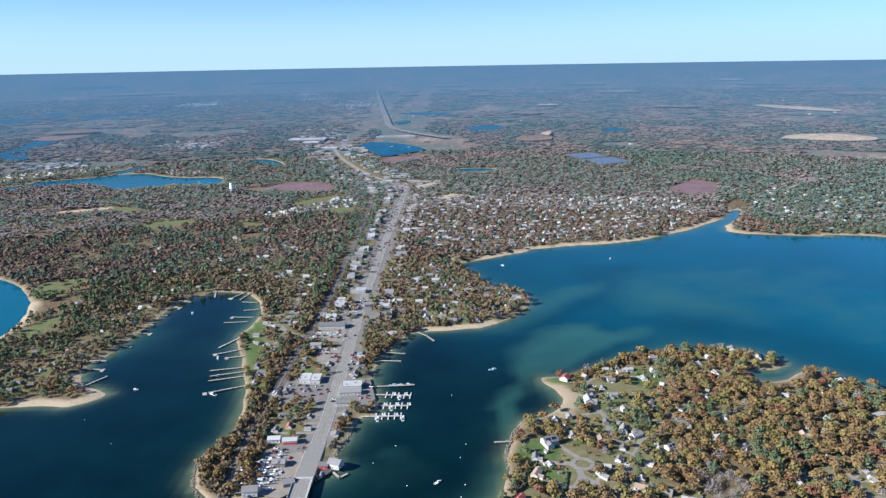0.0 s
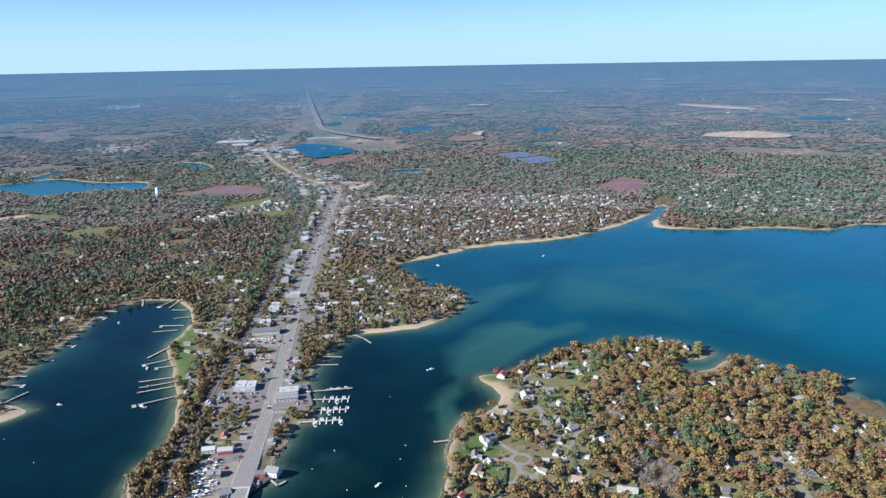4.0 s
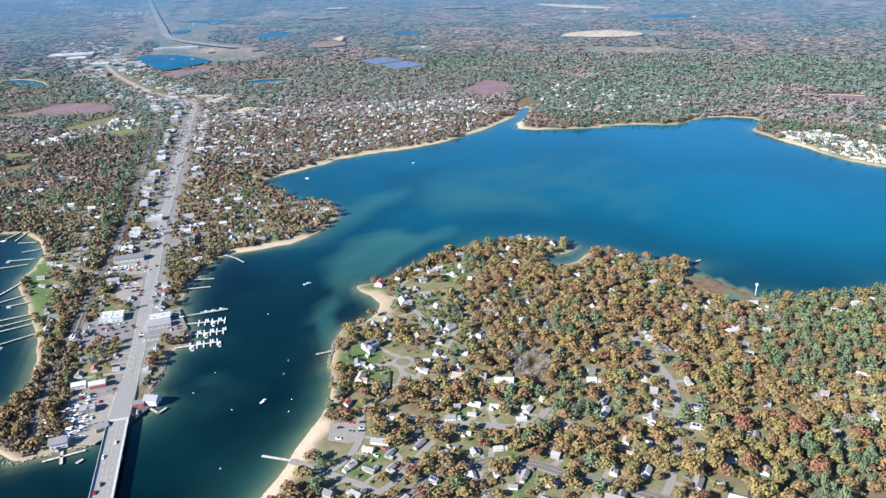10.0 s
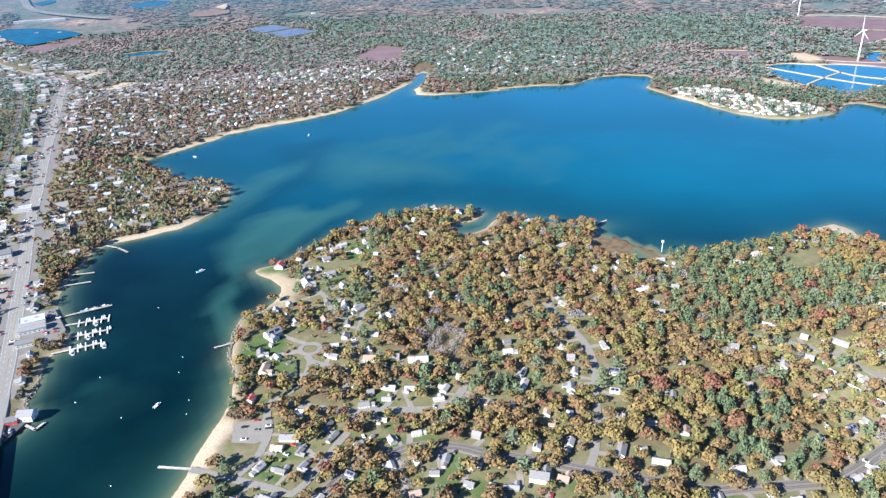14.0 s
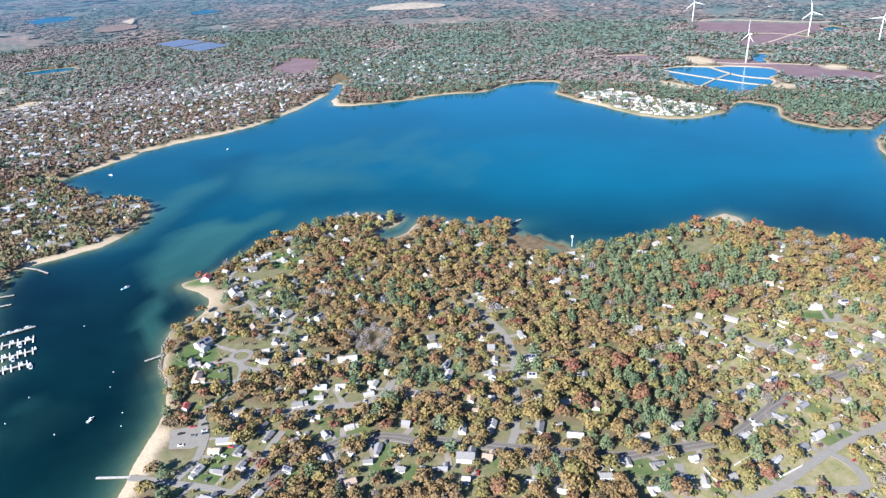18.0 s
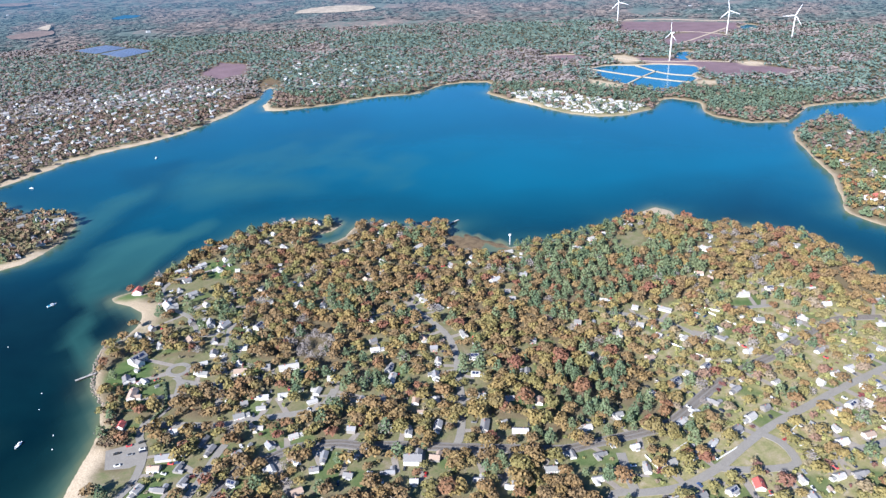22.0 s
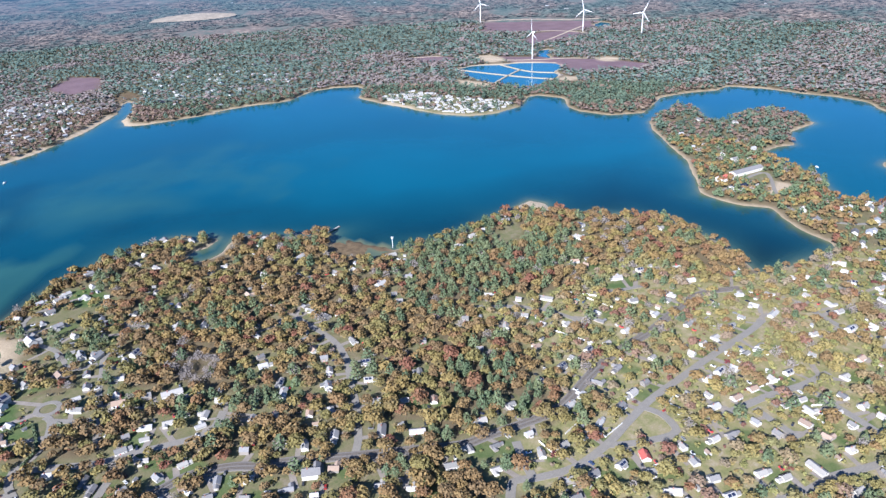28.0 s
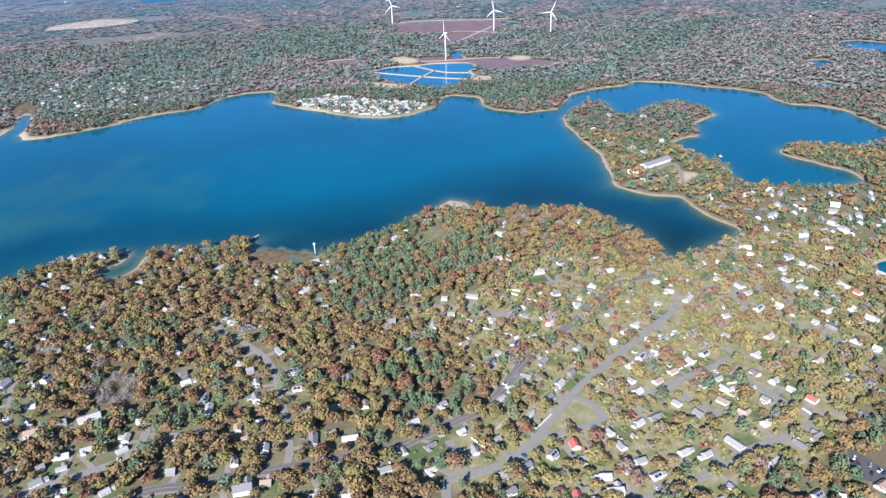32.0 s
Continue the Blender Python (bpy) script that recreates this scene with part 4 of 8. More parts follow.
def inside(poly, x, y):
    r = np.zeros(x.shape, bool)
    for (x0, y0), (x1, y1) in zip(poly, poly[1:] + poly[:1]):
        if y0 != y1:
            r ^= ((y0 > y) != (y1 > y)) & (x < (x1 - x0) * (y - y0) / (y1 - y0) + x0)
    return r


def edge_distance(poly, x, y, closed=True):
    d = np.full(x.shape, 1e12)
    for (x0, y0), (x1, y1) in zip(poly, poly[1:] + (poly[:1] if closed else [])):
        dx, dy = x1 - x0, y1 - y0
        k = np.clip(((x - x0) * dx + (y - y0) * dy) / (dx * dx + dy * dy + 1e-9), 0, 1)
        d = np.minimum(d, (x - x0 - k * dx) ** 2 + (y - y0 - k * dy) ** 2)
    return np.sqrt(d)


gx, gy = np.meshgrid(GX0 + CELL * np.arange(NX), GY0 + CELL * np.arange(NY), indexing="ij")
wob = lambda s, k: (fbm(gx, gy, 34, s) - 0.5) * k
wx, wy = gx + wob(3, 9), gy + wob(9, 9)
SHORE = np.where(inside(BAY, wx, wy), -1.0, 1.0) * edge_distance(BAY, wx, wy)
BAY_SHORE = SHORE.copy()
for pond in PONDS:
    a = np.array(pond)
    i0, i1 = np.clip(((a[:, 0].min() - 120 - GX0) / CELL, (a[:, 0].max() + 120 - GX0) / CELL), 0, NX - 1).astype(int)
    j0, j1 = np.clip(((a[:, 1].min() - 120 - GY0) / CELL, (a[:, 1].max() + 120 - GY0) / CELL), 0, NY - 1).astype(int)
    w = (slice(i0, i1), slice(j0, j1))
    SHORE[w] = np.minimum(SHORE[w], np.where(inside(pond, wx[w], wy[w]), -1.0, 1.0) * edge_distance(pond, wx[w], wy[w]))

marsh_flat = inside(MARSH_PIER, wx, wy)
SHORE[marsh_flat] = np.where(fbm(gx, gy, 22, 71) > 0.56, -1.5, 1.6)[marsh_flat]


def blank(v=0.0):
    return np.full((NX, NY), v, np.float32)


def fill(grid, poly, v):
    a = np.array(poly)
    i0, i1 = np.clip(((a[:, 0].min() - 20 - GX0) / CELL, (a[:, 0].max() + 20 - GX0) / CELL), 0, NX).astype(int)
    j0, j1 = np.clip(((a[:, 1].min() - 20 - GY0) / CELL, (a[:, 1].max() + 20 - GY0) / CELL), 0, NY).astype(int)
    w = (slice(i0, i1), slice(j0, j1))
    sub = grid[w]
    sub[inside(poly, wx[w], wy[w])] = v


def disc(grid, x, y, r, v):
    i0, i1 = max(0, int((x - r - GX0) / CELL)), int((x + r - GX0) / CELL) + 2
    j0, j1 = max(0, int((y - r - GY0) / CELL)), int((y + r - GY0) / CELL) + 2
    w = (slice(i0, i1), slice(j0, j1))
    sub = grid[w]
    sub[(gx[w] - x) ** 2 + (gy[w] - y) ** 2 < r * r] = v


def lookup(grid, x, y):
    """Bilinear value of a plan grid; the edge value outside."""
    u, v = np.clip((x - GX0) / CELL, 0, NX - 1.001), np.clip((y - GY0) / CELL, 0, NY - 1.001)
    i, j = u.astype(int), v.astype(int)
    fu, fv = u - i, v - j
    return (grid[i, j] * (1 - fu) + grid[i + 1, j] * fu) * (1 - fv) + (grid[i, j + 1] * (1 - fu) + grid[i + 1, j + 1] * fu) * fv


def smooth(path, step=6.0):
    """A rounded line through the points of a path."""
    p = [np.array(path[0], float)] + [np.array(q, float) for q in path] + [np.array(path[-1], float)]
    out = []
    for a, b, c, d in zip(p, p[1:], p[2:], p[3:]):
        k = max(2, int(np.linalg.norm(c - b) / step))
        for s in np.arange(k) / k:
            out.append(0.5 * (2 * b + (c - a) * s + (2 * a - 5 * b + 4 * c - d) * s * s + (3 * b - a - 3 * c + d) * s ** 3))
    out.append(p[-1])
    return np.array(out)


# name, line, width, material, painted lines
ROADS = [
    ("highway", HIGHWAY[2:], 14.5, M_ASPHALT, 4), ("highway", HIGHWAY_BEND, 15, M_ASPHALT, 4),
    ("overpass_road", OVERPASS, 7, M_STREET, 0), ("lane", LANE_COVE, 5, M_STREET, 0), ("lane", SHORE_DRIVE, 6, M_STREET, 0),
    ("lane", [(124 + 9 * math.cos(a * 0.6283), 585 + 9 * math.sin(a * 0.6283)) for a in range(11)], 4.5, M_STREET, 0), ("street", RAMP_STREET, 6, M_STREET, 0), ("street", BAY_STREET, 7, M_STREET, 0), ("lane", POINT_LANE, 5.5, M_STREET, 0),
    ("lane", HILL_LANE, 5.5, M_STREET, 0), ("lane", TIP_LANE, 5, M_STREET, 0), ("railway_bed", RAILWAY_EAST, 5.0, M_BALLAST, -1),
    ("street", STREET_ELM, 6.2, M_STREET, 0), ("lane", STREET_OAK, 6, M_STREET, 0), ("avenue", AVENUE, 6.8, M_STREET, 0),
    ("street", AVENUE_W, 6.8, M_STREET, 0), ("street", AVENUE_E, 6.5, M_STREET, 0), ("street", CROSS_ROAD, 7, M_STREET, 0),
    ("street", CRESCENT, 6.5, M_STREET, 0), ("street", CLOSE, 6.5, M_STREET, 0), ("street", EAST_STREET, 6.5, M_STREET, 0),
    ("street", EAST_STREET_B, 6.5, M_STREET, 0), ("lane", VIEW_LANE, 5.5, M_STREET, 0), ("lane", DRIVE_HILL, 5, M_STREET, 0),
    ("lane", CLUB_LANE, 5.5, M_STREET, 0), ("bog_track", BOG_TRACK, 9, M_TRACK, 0), ("bog_track", BOG_TRACK_B, 12, M_TRACK, 0), ("bog_track", BOG_TRACK_C, 9, M_TRACK, 0), ("bog_track", BOG_TRACK_D, 8, M_TRACK, 0),
]
HOMES_CLUB = [(950, 269, "w"), (925, 245, "W"), (1124, 409, "w"), (1121, 452, "w"), (988, 232, "w"), (1014, 193, "g")]
HOMES = HOMES_CLUB + HOMES_A + HOMES_B + HOMES_C + HOMES_D + HOMES_E + HOMES_F + HOMES_G + HOMES_H + HOMES_I + HOMES_J + HOMES_K
HOMES_WEST = HOMES_WEST_A + HOMES_WEST_B + HOMES_WEST_C
LOTS = [("parking_lot", LOT_BEACH, M_STREET), ("parking_lot", LOT_SCHOOL, M_DARKROAD), ("boatyard_lot", LOT_MARINA, M_GRAVEL), ("parking_lot", LOT_MARINA_N, M_LOT),
        ("parking_lot", LOT_SHOPS_A, M_LOT), ("parking_lot", LOT_SHOPS_B, M_LOT), ("parking_lot", LOT_SHOPS_C, M_GRAVEL), ("parking_lot", LOT_SHOPS_D, M_GRAVEL),
        ("wharf_lot", LOT_WHARF, M_DARKROAD), ("parking_lot", LOT_CONDO, M_LOT), ("parking_lot", LOT_HIGH_A, M_GRAVEL), ("parking_lot", LOT_HIGH_B, M_LOT),
        ("parking_lot", LOT_HIGH_C, M_LOT), ("parking_lot", LOT_JUNCTION, M_LOT)]

# wide beaches: place and reach
BEACHES = [(20, 935, 60), (-410, 745, 70), (150, 1310, 90), (330, 1400, 110), (560, 1520, 110), (1080, 1150, 50), (770, 560, 40), (20, 470, 50), (-620, 1000, 90)]
far_rng = np.random.default_rng(23)


def scatter(zone, spacing, keep=0.9):
    """Plots for the small houses of a quarter, on a loose grid."""
    a = np.array(zone)
    turn = far_rng.uniform(-0.5, 0.5)
    out = []
    for u in np.arange(-1600, 1600, spacing):
        for w in np.arange(-1600, 1600, spacing * 0.8):
            px = a[:, 0].mean() + u * math.cos(turn) - w * math.sin(turn) + far_rng.uniform(-0.5, 0.5) * spacing
            py = a[:, 1].mean() + u * math.sin(turn) + w * math.cos(turn) + far_rng.uniform(-0.5, 0.5) * spacing
            if a[:, 0].min() < px < a[:, 0].max() and a[:, 1].min() < py < a[:, 1].max() and far_rng.random() < keep:
                out.append((px, py, turn))
    o = np.array(out)
    m = inside(zone, o[:, 0], o[:, 1])
    return o[m]


PLOTS = [scatter(z, s, k) for z, s, k in ((TOWN_NORTH, 24, 0.72), (TOWN_CREEK, 44, 0.7), (TOWN_SPIT, 30, 0.75), (TOWN_WEST, 32, 0.55), (TOWN_LEFT, 21, 0.85), (TOWN_LEFT_B, 26, 0.9), (TOWN_WOODS, 62, 0.6), (TOWN_POND, 30, 0.9), (TOWN_FARLEFT, 34, 0.8), (TOWN_EAST, 26, 0.75), (TOWN_NECK, 50, 0.6))]
PLOTS = np.vstack(PLOTS)
PLOTS = PLOTS[lookup(SHORE, PLOTS[:, 0], PLOTS[:, 1]) > 12]
PLOTS = PLOTS[np.hypot(PLOTS[:, 0], PLOTS[:, 1]) < 2880]
TRAILERS = scatter(DENSE_TRAILERS, 13, 0.9)
TRAILERS = TRAILERS[lookup(SHORE, TRAILERS[:, 0], TRAILERS[:, 1]) > 12]

# what grows where
DENSITY, PINE = blank(0.93), blank(0.0)
PINE[:] = 0.05 + 0.4 * (fbm(gx, gy, 38, 23) > 0.61) * (gy < 1500) + 0.62 * np.clip((gy - 1500) / 500, 0, 1) * (fbm(gx, gy, 260, 21) > 0.42) + 0.6 * ((gx < -120) & (fbm(gx, gy, 80, 31) > 0.55) & ((gy > 1150) | (gx < -330))) + 0.6 * ((gx > 700) & (gy > 750) & (fbm(gx, gy, 180, 41) > 0.36))
DENSITY[(fbm(gx, gy, 48, 63) < 0.37) & (gx < -60)] = 0.3
SAND, GRASS, LAWN, BOG, MARSH, PALE_GRASS = blank(), blank(), blank(), blank(), blank(), blank()
for zone, d in ((TOWN_NORTH, 0.95), (TOWN_CREEK, 0.95), (TOWN_SPIT, 0.9), (TOWN_WEST, 0.8), (TOWN_LEFT, 0.45), (TOWN_LEFT_B, 0.6), (TOWN_POND, 0.5), (TOWN_FARLEFT, 0.45), (TOWN_EAST, 0.55), (TOWN_NECK, 0.75), (SPARSE_TOWN, 0.72), (DENSE_TRAILERS, 0.2)):
    fill(DENSITY, zone, d)
    fill(GRASS, zone, 0.35)
fill(GRASS, SPARSE_TOWN, 1.0)
fill(GRASS, DENSE_TRAILERS, 1.0)
# the sparse town keeps the paler grass, without the painted shade
fill(PALE_GRASS, SPARSE_TOWN, 0.9)
fill(DENSITY, TIP_GARDENS, 0.45)
fill(GRASS, TIP_GARDENS, 0.8)
for zone in (PINES_HILL, PINES_LOW):
    fill(PINE, zone, 0.68)
fill(PINE, SPARSE_TOWN, 0.16)
PINE[(gx > 900) & (gy < 900)] += 0.3
for zone in (BOG_WEST, BOG_FAR, BOG_MID, BOG_NEAR, BOG_STRIP, BOG_TOP, BOG_CREEK, BOG_LAKE, BOG_DIKED, BOG_LONG, BOG_UPPER):
    fill(BOG, zone, 1.0), fill(DENSITY, zone, 0.0)
for zone in (MARSH_CREEK, MARSH_PIER, FIELD_WEST_C):
    fill(MARSH, zone, 1.0), fill(DENSITY, zone, 0.0)
for zone in (SAND_BOG_A, SAND_BOG_B, SAND_BOG_C, SAND_BOG_D, SAND_BOG_E, SAND_BOG_F, SAND_BOG_G, SAND_TIP, SAND_NORTH, SAND_JUNCTION, SAND_CLUB, BEACH_TOWN, SAND_COVE, FIELD_SAND):
    fill(SAND, zone, 1.0), fill(DENSITY, zone, 0.0)
fill(SAND, SAND_COVE, 0.6)
for zone in (FIELD_GOLF_A, FIELD_GOLF_B, FIELD_GOLF_C, FIELD_WEST, FIELD_WEST_B, LAWN_MANOR, LAWN_MANOR_B, LAWN_RED, LAWN_BEACH, LAWN_GREEN, LAWN_COVE, LAWN_COVE_B, LAWN_TIP, FIELD_DRIVE, FIELD_STRIP, FIELD_STRIP_B, FIELD_BEND):
    fill(LAWN, zone, 1.0), fill(DENSITY, zone, 0.03)
for zone in (TRIANGLE_GREEN, FIELD_HILL, SOLAR_FARM):
    fill(GRASS, zone, 1.0), fill(DENSITY, zone, 0.02)
fill(GRASS, CIRCLE_LAWN, 1.0), fill(DENSITY, CIRCLE_LAWN, 0.1)
BARE = blank()
fill(BARE, BARE_GROVE, 1.0)
for _, lot, _m in LOTS:
    fill(DENSITY, lot, 0.0)
fill(DENSITY, LOT_MALL, 0.3)
for x, y, key in HOMES + HOMES_WEST:
    disc(GRASS, x, y, 17, 0.9)
    disc(DENSITY, x, y, 7.5 if key.islower() else 10.5, 0.0)
    if (x * 7 + y * 13) % 10 < 4:
        disc(LAWN, x + 6, y - 8, 10, 0.8)
for x, y, _t in PLOTS:
    disc(DENSITY, x, y, 6.5, 0.0)
    disc(DENSITY, x, y - 7, 5.0, 0.0)
    disc(GRASS, x, y, 11, 0.85)
for _, line, width, _m, _p in ROADS:
    for x, y in smooth(line):
        disc(DENSITY, x, y, width / 2 + 1.5, 0.0)
        disc(GRASS, x, y, width / 2 + 5, 0.8)
for x, y in smooth(RAILWAY):
    disc(DENSITY, x, y, 7, 0.0)
fill(GRASS, [(-165, 540), (-90, 580), (-70, 900), (-90, 2000), (-160, 2000), (-170, 900)], 0.5)
for x, y in smooth(HIGHWAY):
    disc(DENSITY, x, y, 17, 0.3)
for x, y in smooth(HIGHWAY):
    disc(DENSITY, x, y, 13, 0.0)
for _, lot, _m in LOTS:
    fill(DENSITY, lot, 0.0)
for x, y, _k, ln, w, _h, _t in SHOPS:
    disc(DENSITY, x, y, max(ln, w) / 2 + 5, 0.0)
for x, y in smooth(RAILWAY):
    disc(DENSITY, x, y, 6.5, 0.0)
for x, y, key in HOMES + HOMES_WEST:
    d = math.hypot(x, y)
    disc(DENSITY, x, y, 7.5 if key.islower() else 10.5, 0.0)
    if (x * 5 + y * 3) % 7 > 1:
        disc(DENSITY, x - 8 * x / d, y - 8 * y / d, 7.0, 0.0)
HIGH = blank(1.0)
for zone in (TOWN_NORTH, TOWN_CREEK, TOWN_SPIT, TOWN_WEST, TOWN_LEFT, TOWN_FARLEFT, TOWN_EAST, TOWN_NECK):
    fill(HIGH, zone, 0.84)
for x, y, key in HOMES + HOMES_WEST:
    disc(HIGH, x, y, 20, 0.9)
for x, y in smooth(HIGHWAY_BEND):
    disc(DENSITY, x, y, 55, 0.25)
for x, y in smooth(HIGHWAY_BEND):
    disc(DENSITY, x, y, 20, 0.0)
for x, y in smooth(HIGHWAY):
    if y > 960:
        disc(DENSITY, x - 32, y, 17, 0.22)
        disc(DENSITY, x + 28, y, 12, 0.4)
for x, y in smooth(HIGHWAY):
    disc(DENSITY, x, y, 13, 0.0)
for x, y in smooth(RAILWAY[9:]):
    disc(PINE, x, y, 34, 0.95)


def open_front(poly, reach):
    """Keep the ground in front of a clearing free of trees."""
    for k in np.arange(0, reach + 1, 12.0):
        moved = [(x - x / math.hypot(x, y) * k, y - y / math.hypot(x, y) * k) for x, y in poly]
        fill(DENSITY, moved, 0.0)


for x, y in smooth(OVERPASS):
    disc(DENSITY, x, y - 7, 9, 0.0)
for poly, reach in ((POND_A, 48), (POND_B, 36), (POND_C, 36), (POND_D, 60), (POND_ONSET, 24), (POND_INLET, 24), (MARSH_PIER, 18), (SAND_TIP, 12), (FIELD_HILL, 12), (BOG_WEST, 36), (BOG_CREEK, 36), (BOG_DIKED, 24), (BOG_LONG, 24), (BOG_UPPER, 24), (SAND_BOG_E, 24), (SAND_BOG_F, 24), (SAND_BOG_G, 24), (FIELD_SAND, 30), (FIELD_STRIP, 24), (FIELD_BEND, 24), (FIELD_GOLF_A, 24), (FIELD_GOLF_B, 30), (FIELD_GOLF_C, 24), (SOLAR_FARM, 40), (FIELD_DRIVE, 12)):
    open_front(poly, reach)
disc(DENSITY, 1043, 378, 34, 0.0)
disc(GRASS, 1051, 386, 40, 0.9)
GREEN_SLIP = [(34, 489), (53, 476), (37, 453), (22, 467)]
fill(DENSITY, GREEN_SLIP, 0.0), fill(GRASS, GREEN_SLIP, 1.0), fill(SAND, GREEN_SLIP, 0.0)
for line, reach in ((RAMP_STREET, 6), (SHORE_DRIVE, 4.5), (LOT_BEACH, 7), (BAY_STREET, 3.5), (AVENUE, 8), (HILL_LANE, 4), (STREET_ELM, 5)):
    for x, y in smooth(line):
        d = math.hypot(x, y)
        disc(DENSITY, x - reach * 0.6 * x / d, y - reach * 0.6 * y / d, reach, 0.0)
for zone in (FIELD_GOLF_A, FIELD_GOLF_B, FIELD_GOLF_C, FIELD_WEST, FIELD_WEST_B, FIELD_STRIP, FIELD_STRIP_B, FIELD_BEND):
    fill(LAWN, zone, 0.45), fill(GRASS, zone, 1.0)
WIDE = blank()
for bx, by, br in BEACHES:
    disc(WIDE, bx, by, br, 1.0)
beach = np.clip((1.5 + 4.5 * fbm(gx, gy, 90, 61) + 11 * WIDE - SHORE) / 4, 0, 1) * (SHORE < 30)
SAND = np.maximum(SAND, beach) * (1 - (LAWN > 0.5) * (SHORE > 2.5))
SAND[marsh_flat] = 0.0
DENSITY[SHORE < 3] = 0.0
DENSITY[(SAND > 0.35)] = 0.0


# ---------------------------------------------------------------- mesh helpers
def raw_mesh(name, verts, faces, mats, attrs=None, index=None, flat=True):
    """A mesh from arrays: verts n x 3, faces m x k."""
    me = bpy.data.meshes.new(name)
    v, f = np.asarray(verts, np.float32), np.asarray(faces, np.int32)
    k = f.shape[1]
    me.vertices.add(len(v))
    me.vertices.foreach_set("co", v.ravel())
    me.loops.add(f.size)
    me.loops.foreach_set("vertex_index", f.ravel())
    me.polygons.add(len(f))
    me.polygons.foreach_set("loop_start", np.arange(len(f), dtype=np.int32) * k)
    me.polygons.foreach_set("use_smooth", np.full(len(f), not flat))
    if index is not None:
        me.polygons.foreach_set("material_index", np.asarray(index, np.int32))
    for m in mats:
        me.materials.append(m)
    for key, val in (attrs or {}).items():
        me.attributes.new(key, "FLOAT", "POINT").data.foreach_set("value", np.asarray(val, np.float32))
    me.update(calc_edges=True)
    return me


def warp(v):
    """Beyond the rim the country is drawn in towards the eye's line, so that 45 km fit in."""
    v = np.array(v, float)
    r = np.hypot(v[:, 0], v[:, 1])
    far = r > RIM
    rr = r[far]
    s = (RIM + (RIM_END - RIM) * (1 - RIM / rr)) / rr
    v[far, 0] *= s
    v[far, 1] *= s
    v[far, 2] = EYE_Z + (v[far, 2] - EYE_Z) * s
    return v


# ---------------------------------------------------------------- ground, rim, water
az = np.radians(np.concatenate([np.arange(-42, 98, 0.42), np.arange(98, 318, 4.0)]))
NA = len(az)


def polar(radii):
    r, a = np.meshgrid(radii, az, indexing="ij")
    n = len(radii)
    i, j = np.meshgrid(np.arange(n - 1), np.arange(NA), indexing="ij")
    q = np.stack([i * NA + j, i * NA + (j + 1) % NA, (i + 1) * NA + (j + 1) % NA, (i + 1) * NA + j], -1).reshape(-1, 4)
    return (r * np.sin(a)).ravel(), (r * np.cos(a)).ravel(), q[:, ::-1]


x, y, quads = polar(np.concatenate([[2, 60, 120, 180, 220], np.geomspace(250, RIM, 270)]))
sd = lookup(SHORE, x, y)
z = np.where(sd > 0, np.minimum(sd * 0.22, LAND), np.maximum(sd * 0.15, -5.0))
tags = {k: lookup(g, x, y) for k, g in (("sand", SAND), ("grass", GRASS), ("pale_grass", PALE_GRASS), ("lawn", LAWN), ("bog", BOG), ("marsh", MARSH))}
ground = new("ground", raw_mesh("ground", np.stack([x, y, z], -1), quads, [M_GROUND], tags, flat=False))
tagged(ground, "low sandy coast with leaf litter, lawns and beaches", "ground", kind="structure")

# share of the painted blue haze, growing with distance past the rim
HAZE_MIX = lambda r: np.clip(0.07 + 0.85 * (1 - np.exp(-(r - RIM) / 3400)), 0, 1)
rad = np.geomspace(RIM, 45000, 90)
x, y, quads = polar(rad)
rr = np.hypot(x, y)
v = warp(np.stack([x, y, np.full_like(x, LAND)], -1))
rim = new("backdrop", raw_mesh("backdrop", v, quads, [M_FAR], {"haze_mix": HAZE_MIX(rr)}, flat=False))
tagged(rim, "wooded plain fading into blue distance at the horizon", "backdrop", kind="structure")

wgx, wgy = np.meshgrid(np.arange(GX0, GX1 + 1, 10.0), np.arange(GY0, GY1 + 1, 10.0), indexing="ij")
n0, n1 = wgx.shape
i, j = np.meshgrid(np.arange(n0 - 1), np.arange(n1 - 1), indexing="ij")
wq = np.stack([i * n1 + j, (i + 1) * n1 + j, (i + 1) * n1 + j + 1, i * n1 + j + 1], -1).reshape(-1, 4)
wsd = -lookup(SHORE, wgx, wgy)
nz = fbm(wgx, wgy, 70, 77)
streak = fbm(wgx * 0.35 + wgy * 0.15, wgy * 1.3 - wgx * 0.6, 40, 83)
shoal = 0.75 * np.exp(-wsd / (5 + 40 * np.clip(fbm(wgx, wgy, 130, 88) - 0.3, 0, 1)))
for sx, sy, rx, ry, k in SHOALS:
    h = math.hypot(sx, sy)
    ux, uy = sx / h, sy / h
    along, across = (wgx - sx) * ux + (wgy - sy) * uy, (wgx - sx) * uy - (wgy - sy) * ux
    d = np.hypot(across / rx, along / ry) + (nz - 0.5) * 1.9 + (streak - 0.5) * 1.2
    shoal = np.maximum(shoal, 0.7 * k * np.clip((1.2 - d) / 0.75, 0, 1))


def patch(poly, soft, rough):
    """Soft mask of a bottom patch or the far shadow streak, with a ragged edge."""
    d = np.where(inside(poly, wgx, wgy), -1.0, 1.0) * edge_distance(poly, wgx, wgy) + (nz - 0.5) * rough + (streak - 0.5) * rough
    return np.clip(0.5 - d / soft, 0, 1)


